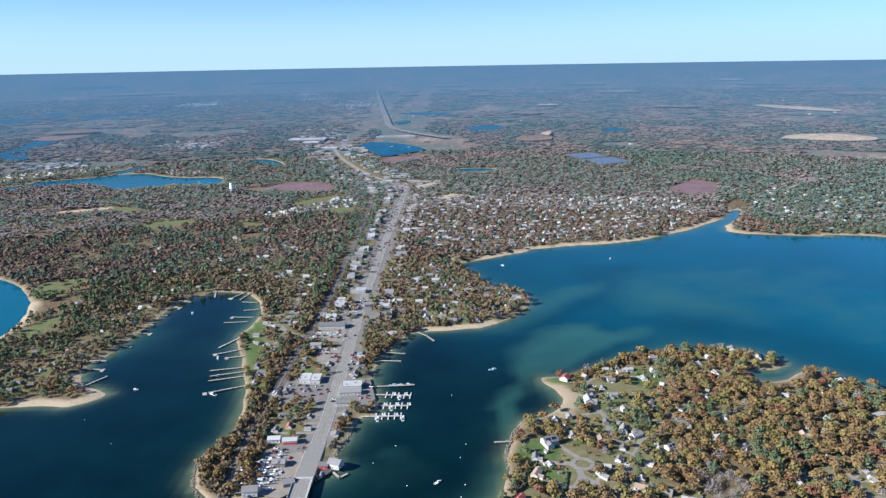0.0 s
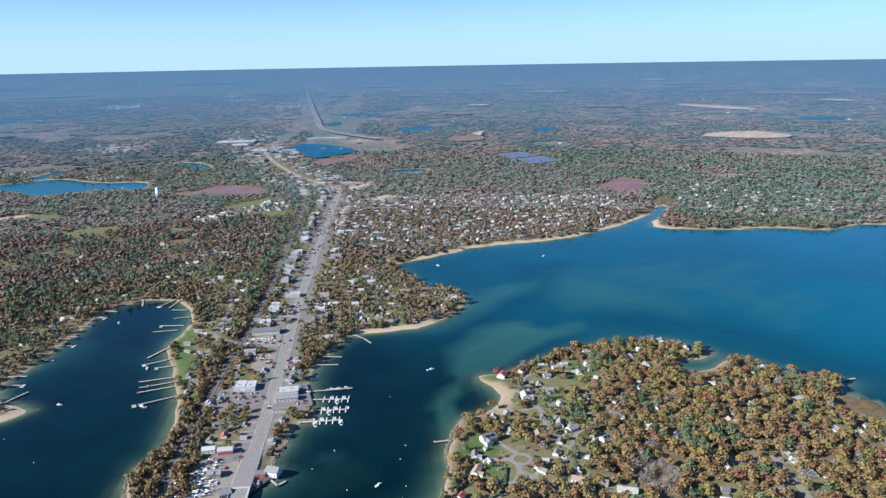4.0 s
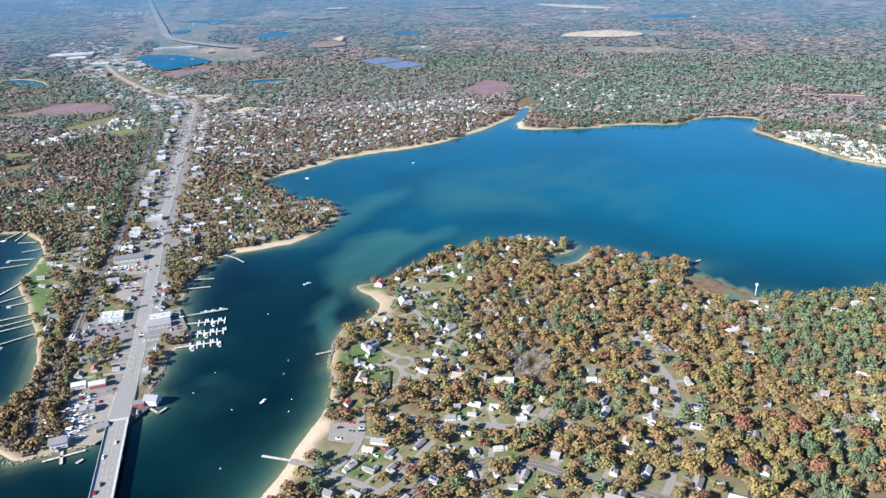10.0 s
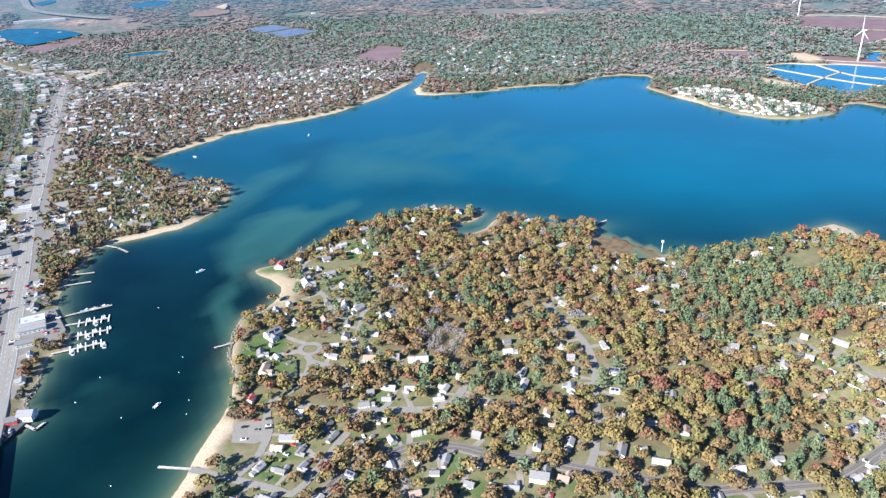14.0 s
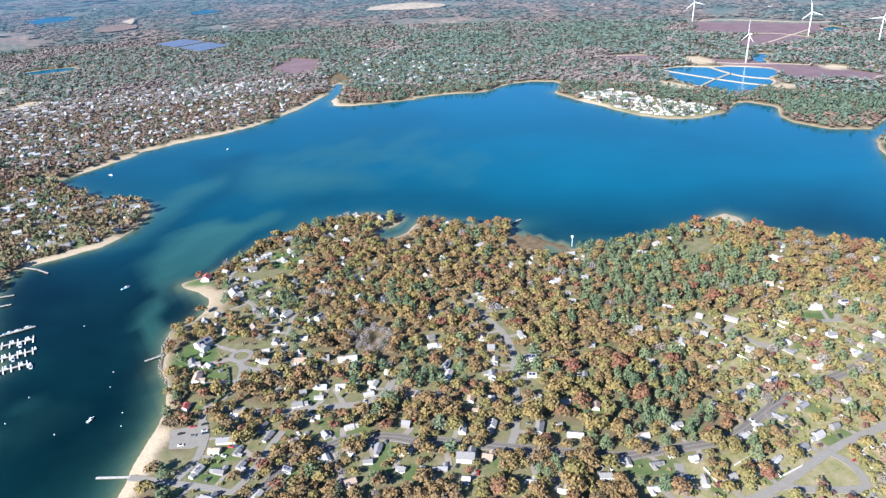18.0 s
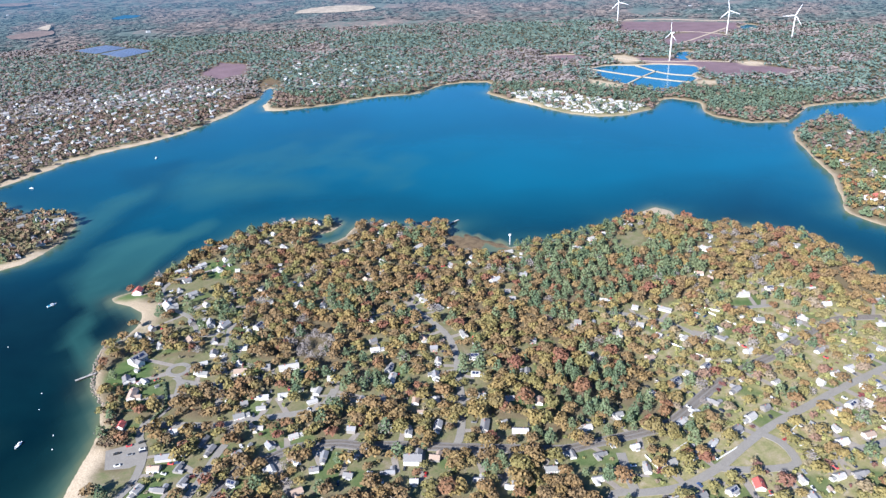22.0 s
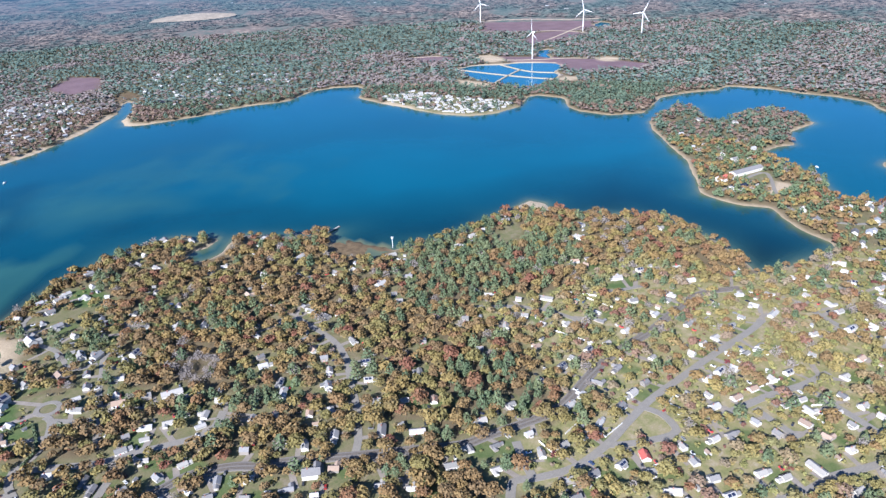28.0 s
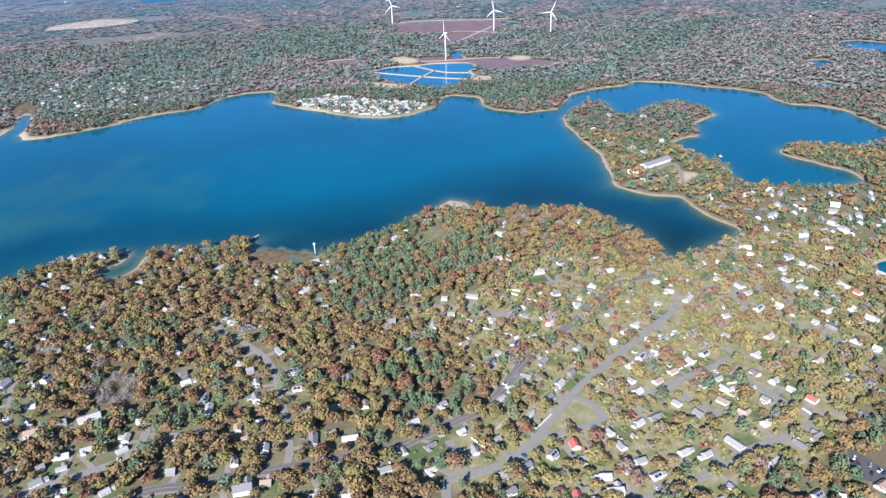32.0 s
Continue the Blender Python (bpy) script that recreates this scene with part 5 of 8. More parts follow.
for poly, k, soft in ((SHOAL_SPIT, 0.5, 34), (SHOAL_MID, 0.45, 80), (SHOAL_POINT, 0.56, 22)):
    shoal = np.maximum(shoal, k * patch(poly, soft, 45) * (0.55 + 0.9 * np.clip(streak, 0, 1)))
deep = np.zeros_like(shoal)
# the last polygon is a shadow on the far water, darkened into its colour
for poly, k, soft in ((DEEP_A, 0.38, 30), (DEEP_B, 0.42, 50), (DEEP_COVE, 0.9, 12), (SHADOW_STREAK, 0.4, 60)):
    deep = np.maximum(deep, k * patch(poly, soft, 24))
shoal = shoal * (1 - deep)
open_bay = np.clip((wgy + 0.45 * wgx - 800) / 260, 0, 1) * np.clip((wgx + 60) / 120, 0, 1) * (0.75 + 0.5 * (fbm(wgx, wgy, 210, 99) - 0.5))
in_bay = lookup(BAY_SHORE, wgx, wgy) < 12
shoal = np.where(in_bay, shoal, 0.06)
open_bay = np.maximum(open_bay, 0.75 * np.clip((wgx - 780) / 260, 0, 1)) * (0.5 + 0.5 * np.clip((wgx - 50) / 700, 0, 1))
open_bay = np.where(in_bay, open_bay * (1 - 0.75 * deep), 0.9)
shallow = np.exp(-wsd / 5.5) * 0.75 * in_bay
keep = (wsd > -25)[:-1, :-1].ravel()
used, inv = np.unique(wq[keep], return_inverse=True)
wv = np.stack([wgx.ravel(), wgy.ravel(), np.zeros(wgx.size)], -1)[used]
water = new("water", raw_mesh("water", wv, inv.reshape(-1, 4), [M_WATER], {"shoal": np.clip(shoal, 0, 1).ravel()[used], "shallow": np.clip(shallow, 0, 1).ravel()[used], "bay": np.clip(open_bay, 0, 1).ravel()[used]}))
tagged(water, "calm blue-green bay water with pale sandy shoals", "water", kind="structure")
for pond in FAR_PONDS:
    p = smooth(pond + pond[:1], 60)[:-1]
    c = p.mean(0)
    v = np.vstack([[*c, LAND + 4]] + [[*q, LAND + 4] for q in p])
    k = len(p)
    tagged(new("far_pond", raw_mesh("far_pond", warp(v), [(0, a + 1, (a + 1) % k + 1) for a in range(k)], [M_FARWATER], {"haze_mix": HAZE_MIX(np.hypot(v[:, 0], v[:, 1]))})), "small blue pond among distant woods", "pond", "far ponds", "structure")


def ribbon(line, width, z, offset=0.0, step=6.0, dash=None, deep=None):
    """Verts and faces of a strip along a line; deep: bottom of its side faces."""
    p = smooth(line, step)
    t = np.gradient(p, axis=0)
    t /= np.linalg.norm(t, axis=1)[:, None] + 1e-9
    nrm = np.stack([t[:, 1], -t[:, 0]], -1)
    a, b = p + nrm * (offset - width / 2), p + nrm * (offset + width / 2)
    k = len(p)
    zz = np.full(k, z)
    cols = [np.column_stack([a, zz]), np.column_stack([b, zz])]
    if deep is not None:
        cols = [np.column_stack([a, zz * 0 + deep])] + cols + [np.column_stack([b, zz * 0 + deep])]
    v = np.stack(cols, 1).reshape(-1, 3)
    m = len(cols)
    f = [(i * m + c, i * m + c + 1, (i + 1) * m + c + 1, (i + 1) * m + c) for i in range(k - 1) for c in range(m - 1) if dash is None or i % dash == 0]
    return v, np.array(f)


for k, (name, line, width, material, paint) in enumerate(ROADS):
    if paint < 0:
        continue
    v, f = ribbon(line, width, LAND + 0.25 + 0.012 * (k % 9), deep=LAND - 1.0)
    road = tagged(new("road_" + name, raw_mesh(name, warp(v), f, [material])), "worn grey asphalt " + name.replace("_", " ") + " through the trees", "road", kind="structure")
    if paint > 0:
        top = LAND + 0.37
        for o, mm in ((-0.2, M_YELLOW), (0.2, M_YELLOW), (-width / 2 + 0.9, M_LINE), (width / 2 - 0.9, M_LINE)):
            v, f = ribbon(line, 0.15, top, o)
            new("edge_line", raw_mesh("edge_line", v, f, [mm])).parent = road
        if paint == 4:
            for o in (-width * 0.23, width * 0.23):
                v, f = ribbon(line, 0.2, top, o, 3.0, 3)
                new("lane_line", raw_mesh("lane_line", v, f, [M_LINE])).parent = road
for name, lot, material in LOTS:
    k = len(lot)
    v = [(px, py, LAND + 0.12 + 0.01 * len(bpy.data.meshes) % 0.09) for px, py in lot] + [(px, py, LAND - 1.0) for px, py in lot]
    me = bpy.data.meshes.new(name)
    me.from_pydata(v, [], [list(range(k))] + [[a, (a + 1) % k, k + (a + 1) % k, k + a] for a in range(k)])
    me.materials.append(material)
    tagged(new("pavement_" + name, me), "open paved lot with pale worn surface", "pavement", kind="structure")
v, f = ribbon(HIGHWAY[2:], 33, LAND + 0.07, deep=LAND - 1.0)
tagged(new("pavement_apron", raw_mesh("apron", v, f, [M_LOT])), "worn paved apron on both sides of the highway", "pavement", kind="structure")
v, f = ribbon(MOTORWAY, 36, LAND + 9, step=60)
tagged(new("road_motorway", raw_mesh("motorway", warp(v), f, [M_FARROAD], {"haze_mix": HAZE_MIX(np.hypot(v[:, 0], v[:, 1]))})), "far divided motorway cut through the woods", "road", kind="structure")


# ---------------------------------------------------------------- trees
def tangent_quads(c, nrm, size, jit, r):
    """Quads of about the given size round points c, facing nrm with some disorder."""
    k = len(c)
    n = nrm + r.normal(0, jit, (k, 3))
    n /= np.linalg.norm(n, axis=1)[:, None] + 1e-9
    u = np.cross(n, r.normal(0, 1, (k, 3)))
    u /= np.linalg.norm(u, axis=1)[:, None] + 1e-9
    w = np.cross(n, u)
    s = (size * r.uniform(0.6, 1.35, (k, 1)))
    q = [c + u * s * a + w * s * b * 0.8 + n * s * d for a, b, d in ((-1, -0.7, -0.15), (0.8, -1, 0.1), (1, 0.8, -0.15), (-0.7, 1, 0.12))]
    return np.stack(q, 1).reshape(-1, 3)


def oak_crown(seed, quads, size, lift=0.0):
    """Unit oak: crown about 1 wide, top at 1; lobed, flattened, with gaps."""
    r = np.random.default_rng(seed)
    lobes = [(0.0, 0.0, 0.62, 0.34)]
    for i in range(6):
        a = i * 1.05 + r.uniform(-0.3, 0.3)
        lobes.append((math.cos(a) * r.uniform(0.2, 0.34), math.sin(a) * r.uniform(0.2, 0.34), r.uniform(0.42, 0.66), r.uniform(0.17, 0.26)))
    pts, nrm = [], []
    per = np.array([l[3] ** 2 for l in lobes])
    for (x, y, z, s), k in zip(lobes, np.maximum(1, (quads * per / per.sum()).round().astype(int))):
        d = r.normal(0, 1, (k, 3))
        d[:, 2] = np.abs(d[:, 2]) * 1.0 - 0.25
        d /= np.linalg.norm(d, axis=1)[:, None]
        pts.append(np.array((x, y, z)) + d * s * r.uniform(0.7, 1.05, (k, 1)) * (1, 1, 0.85))
        nrm.append(d)
    return tangent_quads(np.vstack(pts), np.vstack(nrm) + np.array((0, 0, lift)), size, 0.32, r)


def pine_crown(seed, quads, size, lift=0.0):
    """Unit pine: ragged tiers narrowing to a blunt top."""
    r = np.random.default_rng(seed)
    t = np.sqrt(r.uniform(0.0, 1.0, quads))
    z = 1.0 - t * 0.72
    a = r.uniform(0, 2 * math.pi, quads)
    rad = (0.05 + 0.36 * t ** 0.8) * (0.75 + 0.35 * np.sin(z * 34) ** 2) * r.uniform(0.75, 1.1, quads)
    p = np.stack([np.cos(a) * rad, np.sin(a) * rad, z], -1)
    n = np.stack([np.cos(a) * 0.55, np.sin(a) * 0.55, np.full(quads, 0.75 + lift)], -1)
    return tangent_quads(p, n, size, 0.5, r)


def twig_crown(seed, quads, size):
    r = np.random.default_rng(seed)
    d = r.normal(0, 1, (quads, 3))
    d[:, 2] = np.abs(d[:, 2])
    d /= np.linalg.norm(d, axis=1)[:, None]
    c = np.array((0, 0, 0.35)) + d * (0.42, 0.42, 0.6) * r.uniform(0.35, 1, (quads, 1))
    q = tangent_quads(c, r.normal(0, 1, (quads, 3)), size, 0.3, r).reshape(quads, 4, 3)
    q[:, 1] = q[:, 0] + (q[:, 1] - q[:, 0]) * 0.25
    q[:, 2] = q[:, 3] + (q[:, 2] - q[:, 3]) * 0.25
    return q.reshape(-1, 3)


def plant(name, shapes, x, y, height, width, material, label, category, drawn=False):
    """Many trees of one kind as one mesh."""
    if not len(x):
        return
    pick = rng.integers(0, len(shapes), len(x))
    turn = rng.uniform(0, 2 * math.pi, len(x))
    tint = (rng.random(len(x)) * 0.75 + fbm(x, y, 55, 17) * 0.5) % 1.0
    vs, ts = [], []
    for k, s in enumerate(shapes):
        m = pick == k
        c, sn = np.cos(turn[m])[:, None], np.sin(turn[m])[:, None]
        w, h = width[m][:, None], height[m][:, None]
        px = (s[:, 0] * c - s[:, 1] * sn) * w + x[m][:, None]
        py = (s[:, 0] * sn + s[:, 1] * c) * w + y[m][:, None]
        pz = s[:, 2] * h + LAND * 0.9
        vs.append(np.stack([px, py, pz], -1).reshape(-1, 3))
        ts.append(np.repeat(tint[m], len(s)))
    v = np.vstack(vs)
    more = {}
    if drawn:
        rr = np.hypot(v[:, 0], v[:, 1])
        more["haze_mix"] = HAZE_MIX(rr)
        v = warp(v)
    f = np.arange(len(v), dtype=np.int32).reshape(-1, 4)
    tagged(new(name, raw_mesh(name, v, f, [material], {"tint": np.concatenate(ts), **more})), label, category, kind="stuff")


def sites(r0, r1, spacing, thin=1.0):
    """Jittered places for trees between two distances, thinned by the plan."""
    a0, a1 = radians(-36), radians(90)
    n = int((a1 - a0) * (r1 * r1 - r0 * r0) / 2 / (spacing * spacing))
    side = spacing
    xs = np.arange(-2000 if r1 < 3000 else -6600, 3000 if r1 < 3000 else 9000, side)
    ys = np.arange(-450, 2960 if r1 < 3000 else 9000, side)
    px, py = np.meshgrid(xs, ys, indexing="ij")
    px[:, ::2] += side / 2
    px = (px + rng.uniform(-0.42, 0.42, px.shape) * side).ravel()
    py = (py + rng.uniform(-0.42, 0.42, py.shape) * side).ravel()
    r, a = np.hypot(px, py), np.arctan2(px, py)
    m = (r > r0) & (r < r1) & (a > a0) & (a < a1)
    px, py = px[m], py[m]
    m = rng.random(len(px)) < lookup(DENSITY, px, py) * thin
    px, py = px[m], py[m]
    return px, py, rng.random(len(px)) < lookup(PINE, px, py), (lookup(BARE, px, py) > 0.5) | (rng.random(len(px)) < 0.05 * (r1 < 1400))


def grove(tag, r0, r1, spacing, quads, size, oak_w, dull=False):
    drawn = False
    # farther rings take the leaf colours greyed for haze
    m_oak, m_pine = ((M_OAK, M_PINE), (M_OAK_HAZED, M_PINE_HAZED), (M_OAK_FAR, M_PINE_FAR), (M_OAK_MID, M_PINE))[int(dull)]
    px, py, pine, bare = sites(r0, r1, spacing)
    if r0 < 500:
        near = (px > 230) & (px < 420) & (py > 225) & (py < 400)
        NEAR_TREES.extend(zip(px[near], py[near], pine[near]))
        px, py, pine, bare = px[~near], py[~near], pine[~near], bare[~near]
    garden = ~pine & ~bare & (lookup(PALE_GRASS, px, py) > 0.4) & (r0 < 500) & (rng.random(len(px)) < 0.55)
    east = ~pine & ~bare & (px > 480) & (int(dull) == 3)
    oak = ~pine & ~bare & ~garden & ~east
    n = len(px)
    tall = lookup(HIGH, px, py) * (1.0, 0.85, 0.85, 0.95)[int(dull)]
    grow = rng.uniform(0.62, 1.32, n) * np.where((px < -60) & (py < 1000), 0.86, 1.0)
    rise = (0.15, 0.75, 1.7, 0.25)[int(dull)]
    shapes = [oak_crown(100 + i, quads, size, rise) for i in range(6)]
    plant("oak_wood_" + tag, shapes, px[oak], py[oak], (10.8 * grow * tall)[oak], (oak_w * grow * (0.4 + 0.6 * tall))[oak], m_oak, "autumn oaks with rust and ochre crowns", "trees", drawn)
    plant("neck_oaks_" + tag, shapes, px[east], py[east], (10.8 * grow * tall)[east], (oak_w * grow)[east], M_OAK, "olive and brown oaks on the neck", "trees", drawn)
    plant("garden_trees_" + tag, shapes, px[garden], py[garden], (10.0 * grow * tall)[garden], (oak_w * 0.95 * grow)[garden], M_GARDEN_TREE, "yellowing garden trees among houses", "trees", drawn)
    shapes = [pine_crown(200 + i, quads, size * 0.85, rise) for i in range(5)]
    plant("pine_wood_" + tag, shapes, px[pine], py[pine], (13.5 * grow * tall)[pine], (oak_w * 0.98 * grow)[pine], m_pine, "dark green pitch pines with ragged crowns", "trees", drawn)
    shapes = [twig_crown(300 + i, int(quads * 1.5), size) for i in range(3)]
    plant("bare_grove_" + tag, shapes, px[bare], py[bare], (9.5 * grow)[bare], (oak_w * grow)[bare], M_BARE, "leafless grey trees in a grove", "trees", drawn)


NEAR_TREES = []
grove("near", 340, 900, 9.2, 122, 0.077, 11.6)
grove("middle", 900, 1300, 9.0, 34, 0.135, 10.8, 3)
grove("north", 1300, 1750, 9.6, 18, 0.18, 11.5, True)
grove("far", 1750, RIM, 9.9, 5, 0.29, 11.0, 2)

# woods beyond the rim, thinner the farther they are
for tag, r0, r1, gap, wide in (("nearer", RIM, 4300, 26.0, 28.0), ("farther", 4300, 9000, 76.0, 80.0)):
    px, py, pine, bare = sites(r0, r1, gap, 0.9)
    m = (fbm(px, py, 380, 55) > 0.33) & (edge_distance(MOTORWAY, px, py, False) > 110)
    for pond in FAR_PONDS + (SAND_PIT_A, SAND_PIT_B, BOG_LEFT):
        m &= ~inside(pond, px, py)
    px, py = px[m], py[m]
    shapes = [oak_crown(400 + i, 4, 0.42, 1.5) for i in range(4)]
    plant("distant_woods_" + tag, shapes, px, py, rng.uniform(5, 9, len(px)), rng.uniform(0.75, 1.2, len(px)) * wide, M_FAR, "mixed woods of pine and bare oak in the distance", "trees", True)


def part(name, me, parent, loc=(0, 0, 0), rz=0.0, label=""):
    """A mesh as a part of a thing, at a place of its own."""
    ob = new(name, me)
    ob.parent = parent
    ob.location = loc
    ob.rotation_euler = (0, 0, rz)
    if label:
        ob["label"] = label
    return ob


def empty(name, m):
    ob = new(name)
    ob.matrix_basis = m
    return ob


def boxes(name, items, *mats):
    """Boxes (centre x y z, size x y z, material index, taper) as one mesh."""
    v, f, idx = [], [], []
    for it in items:
        cx, cy, cz, sx, sy, sz = it[:6]
        mi, tp = (it[6] if len(it) > 6 else 0), (it[7] if len(it) > 7 else 1.0)
        b0 = len(v)
        for k, (a, b, c) in enumerate(((-1, -1, -1), (1, -1, -1), (1, 1, -1), (-1, 1, -1), (-1, -1, 1), (1, -1, 1), (1, 1, 1), (-1, 1, 1))):
            s = tp if c > 0 else 1.0
            v.append((cx + a * sx / 2 * s, cy + b * sy / 2 * s, cz + c * sz / 2))
        for q in ((0, 3, 2, 1), (4, 5, 6, 7), (0, 1, 5, 4), (1, 2, 6, 5), (2, 3, 7, 6), (3, 0, 4, 7)):
            f.append([b0 + i for i in q])
            idx.append(mi)
    return raw_mesh(name, v, f, mats, index=idx)


def prism(name, section, length, material, x0=0.0):
    """A cross-section (y, z) drawn out along x."""
    k = len(section)
    v = [(x0 - length / 2, y, z) for y, z in section] + [(x0 + length / 2, y, z) for y, z in section]
    me = bpy.data.meshes.new(name)
    me.from_pydata(v, [], [list(range(k))[::-1], list(range(k, 2 * k))] + [[a, (a + 1) % k, k + (a + 1) % k, k + a] for a in range(k)])
    me.materials.append(material)
    me.update()
    return me


def tube(name, rings, material, sides=12, smooth_faces=True):
    """A turned shape: rings of (z, radius)."""
    v, f = [], []
    for z, r in rings:
        v += [(r * math.cos(2 * math.pi * i / sides), r * math.sin(2 * math.pi * i / sides), z) for i in range(sides)]
    for k in range(len(rings) - 1):
        f += [(k * sides + i, k * sides + (i + 1) % sides, (k + 1) * sides + (i + 1) % sides, (k + 1) * sides + i) for i in range(sides)]
    me = bpy.data.meshes.new(name)
    me.from_pydata(v, [], f + [list(range(sides))[::-1], [(len(rings) - 1) * sides + i for i in range(sides)]])
    me.materials.append(material)
    if smooth_faces:
        for p in me.polygons:
            p.use_smooth = True
    me.update()
    return me


# ---------------------------------------------------------------- single trees on the nearest blocks
def trunk_mesh(seed, h):
    r = np.random.default_rng(seed)
    bm = bmesh.new()

    def limb(a, b, r0, r1):
        a, b = Vector(a), Vector(b)
        ring = []
        q = (b - a).to_track_quat("Z", "Y")
        for p, rad in ((a, r0), (b, r1)):
            ring.append([bm.verts.new(p + q @ Vector((rad * math.cos(k * 1.2566), rad * math.sin(k * 1.2566), 0))) for k in range(5)])
        for k in range(5):
            bm.faces.new((ring[0][k], ring[0][(k + 1) % 5], ring[1][(k + 1) % 5], ring[1][k]))
    limb((0, 0, 0), (0.1, 0, h * 0.45), 0.3, 0.2)
    limb((0.1, 0, h * 0.45), (0, 0.1, h * 0.85), 0.2, 0.06)
    for k in range(5):
        a = k * 1.25 + r.uniform(-0.3, 0.3)
        z = h * r.uniform(0.3, 0.5)
        limb((0, 0, z), (math.cos(a) * 2.6, math.sin(a) * 2.6, z + h * 0.25), 0.13, 0.04)
    me = bpy.data.meshes.new("trunk")
    bm.to_mesh(me)
    bm.free()
    me.materials.append(M_BARK)
    return me


NEAR_TREES.sort(key=lambda t: t[0] ** 2 + t[1] ** 2)
PROTO = {}
for k, (px, py, is_pine) in enumerate(NEAR_TREES):
    if k >= 300:
        break
    kind = ("pine" if is_pine else "oak", k % 5)
    s = rng.uniform(0.75, 1.25)
    m = pose(px, py, LAND, 0, 0, rng.uniform(0, 360)) @ Matrix.Diagonal((s, s, s, 1))
    if kind in PROTO:
        copy_thing(PROTO[kind], m)
        continue
    tree = empty(kind[0] + "_tree", m)
    h, w = (14.5, 10.6) if is_pine else (10.8, 11.8)
    shape = (pine_crown(500 + k, 170, 0.06) if is_pine else oak_crown(600 + k, 170, 0.068)) * np.array((w, w, h))
    part("trunk", trunk_mesh(k, h), tree)
    part("crown", raw_mesh("crown", shape, np.arange(len(shape)).reshape(-1, 4), [M_PINE if is_pine else M_OAK]), tree)
    tagged(tree, "dark green pitch pine with a ragged crown" if is_pine else "broad oak in rust-brown autumn leaf", "tree", "trees on the nearest blocks")
    PROTO[kind] = tree
rest = NEAR_TREES[300:]
for flag, shapes, h, w, mm, nm, lb in ((False, [oak_crown(700 + i, 115, 0.082) for i in range(6)], 10.8, 11.8, M_OAK, "oak_wood_blocks", "autumn oaks between the house plots"), (True, [pine_crown(720 + i, 115, 0.07) for i in range(5)], 15.5, 10.2, M_PINE, "pine_wood_blocks", "dark pitch pines between the house plots")):
    sel = [t for t in rest if bool(t[2]) == flag]
    if sel:
        a = np.array([(t[0], t[1]) for t in sel])
        g = rng.uniform(0.72, 1.25, len(a))
        plant(nm, shapes, a[:, 0], a[:, 1], h * g, w * g, mm, lb, "trees")

# scrub along the railway and the causeway's shore
sx, sy = rng.uniform(-330, 60, 26000), rng.uniform(500, 1250, 26000)
dr = edge_distance([tuple(c) for c in smooth(RAILWAY, 40)], sx, sy, False)
m = ((dr > 5.5) & (dr < 24) | (lookup(SHORE, sx, sy) < 22)) & (lookup(SHORE, sx, sy) > 5) & (lookup(SAND, sx, sy) < 0.4) & (lookup(LAWN, sx, sy) < 0.5) & (rng.random(26000) < 0.75)
m &= edge_distance([tuple(c) for c in smooth(HIGHWAY, 40)], sx, sy, False) > 14
for line in (OVERPASS, LANE_COVE):
    m &= edge_distance([tuple(c) for c in smooth(line, 25)], sx, sy, False) > 6
for _n, lot, _m in LOTS:
    m &= ~inside(lot, sx, sy)
for x, y, key in HOMES_WEST:
    m &= np.hypot(sx - x, sy - y) > 10
for x, y, _k, ln, w, _h, _t in SHOPS:
    m &= np.hypot(sx - x, sy - y) > max(ln, w) / 2 + 4
plant("shore_scrub", [oak_crown(840 + i, 22, 0.17) for i in range(5)], sx[m], sy[m], rng.uniform(2.5, 6.5, m.sum()), rng.uniform(4, 8, m.sum()), M_SCRUB, "brown and green scrub along the railway and shore", "shrubs")

b = smooth(BLUFF, 3.0)
bn = np.gradient(b, axis=0)
bn = np.stack([bn[:, 1], -bn[:, 0]], -1) / np.linalg.norm(bn, axis=1)[:, None]
pts = np.vstack([b + bn * o + rng.normal(0, 1.2, b.shape) for o in (0, 4, 8, 12)])
pts = pts[lookup(SHORE, pts[:, 0], pts[:, 1]) > 1.5]
plant("bluff_scrub", [oak_crown(870 + i, 26, 0.17) for i in range(5)], pts[:, 0], pts[:, 1], rng.uniform(2.0, 4.5, len(pts)), rng.uniform(3.5, 6.0, len(pts)), M_OAK, "rust-brown scrub on the bluff above the water", "shrubs")

# ---------------------------------------------------------------- houses
SEGS = []
for _n, line, _w, _m, _p in ROADS:
    p = smooth(line, 12)
    SEGS += [(a, b) for a, b in zip(p, p[1:])]
SEG_MID = np.array([(a + b) / 2 for a, b in SEGS])
SEG_ANG = np.array([math.degrees(math.atan2(b[1] - a[1], b[0] - a[0])) for a, b in SEGS])


def facing(x, y):
    d = np.hypot(SEG_MID[:, 0] - x, SEG_MID[:, 1] - y)
    k = d.argmin()
    return SEG_ANG[k] if d[k] < 120 else (x * 31 + y * 17) % 180


WINDOW = boxes("window", [(0, 0, 0, 1.25, 0.16, 1.45, 0), (0, 0.0, 0, 0.98, 0.22, 1.18, 1), (0, 0, 0, 0.06, 0.26, 1.18, 0)], M_TRIM, M_GLASS)
DOOR = boxes("door", [(0, 0, 1.05, 1.3, 0.16, 2.2, 0), (0, 0, 1.03, 1.0, 0.22, 2.05, 1)], M_TRIM, M_RED)
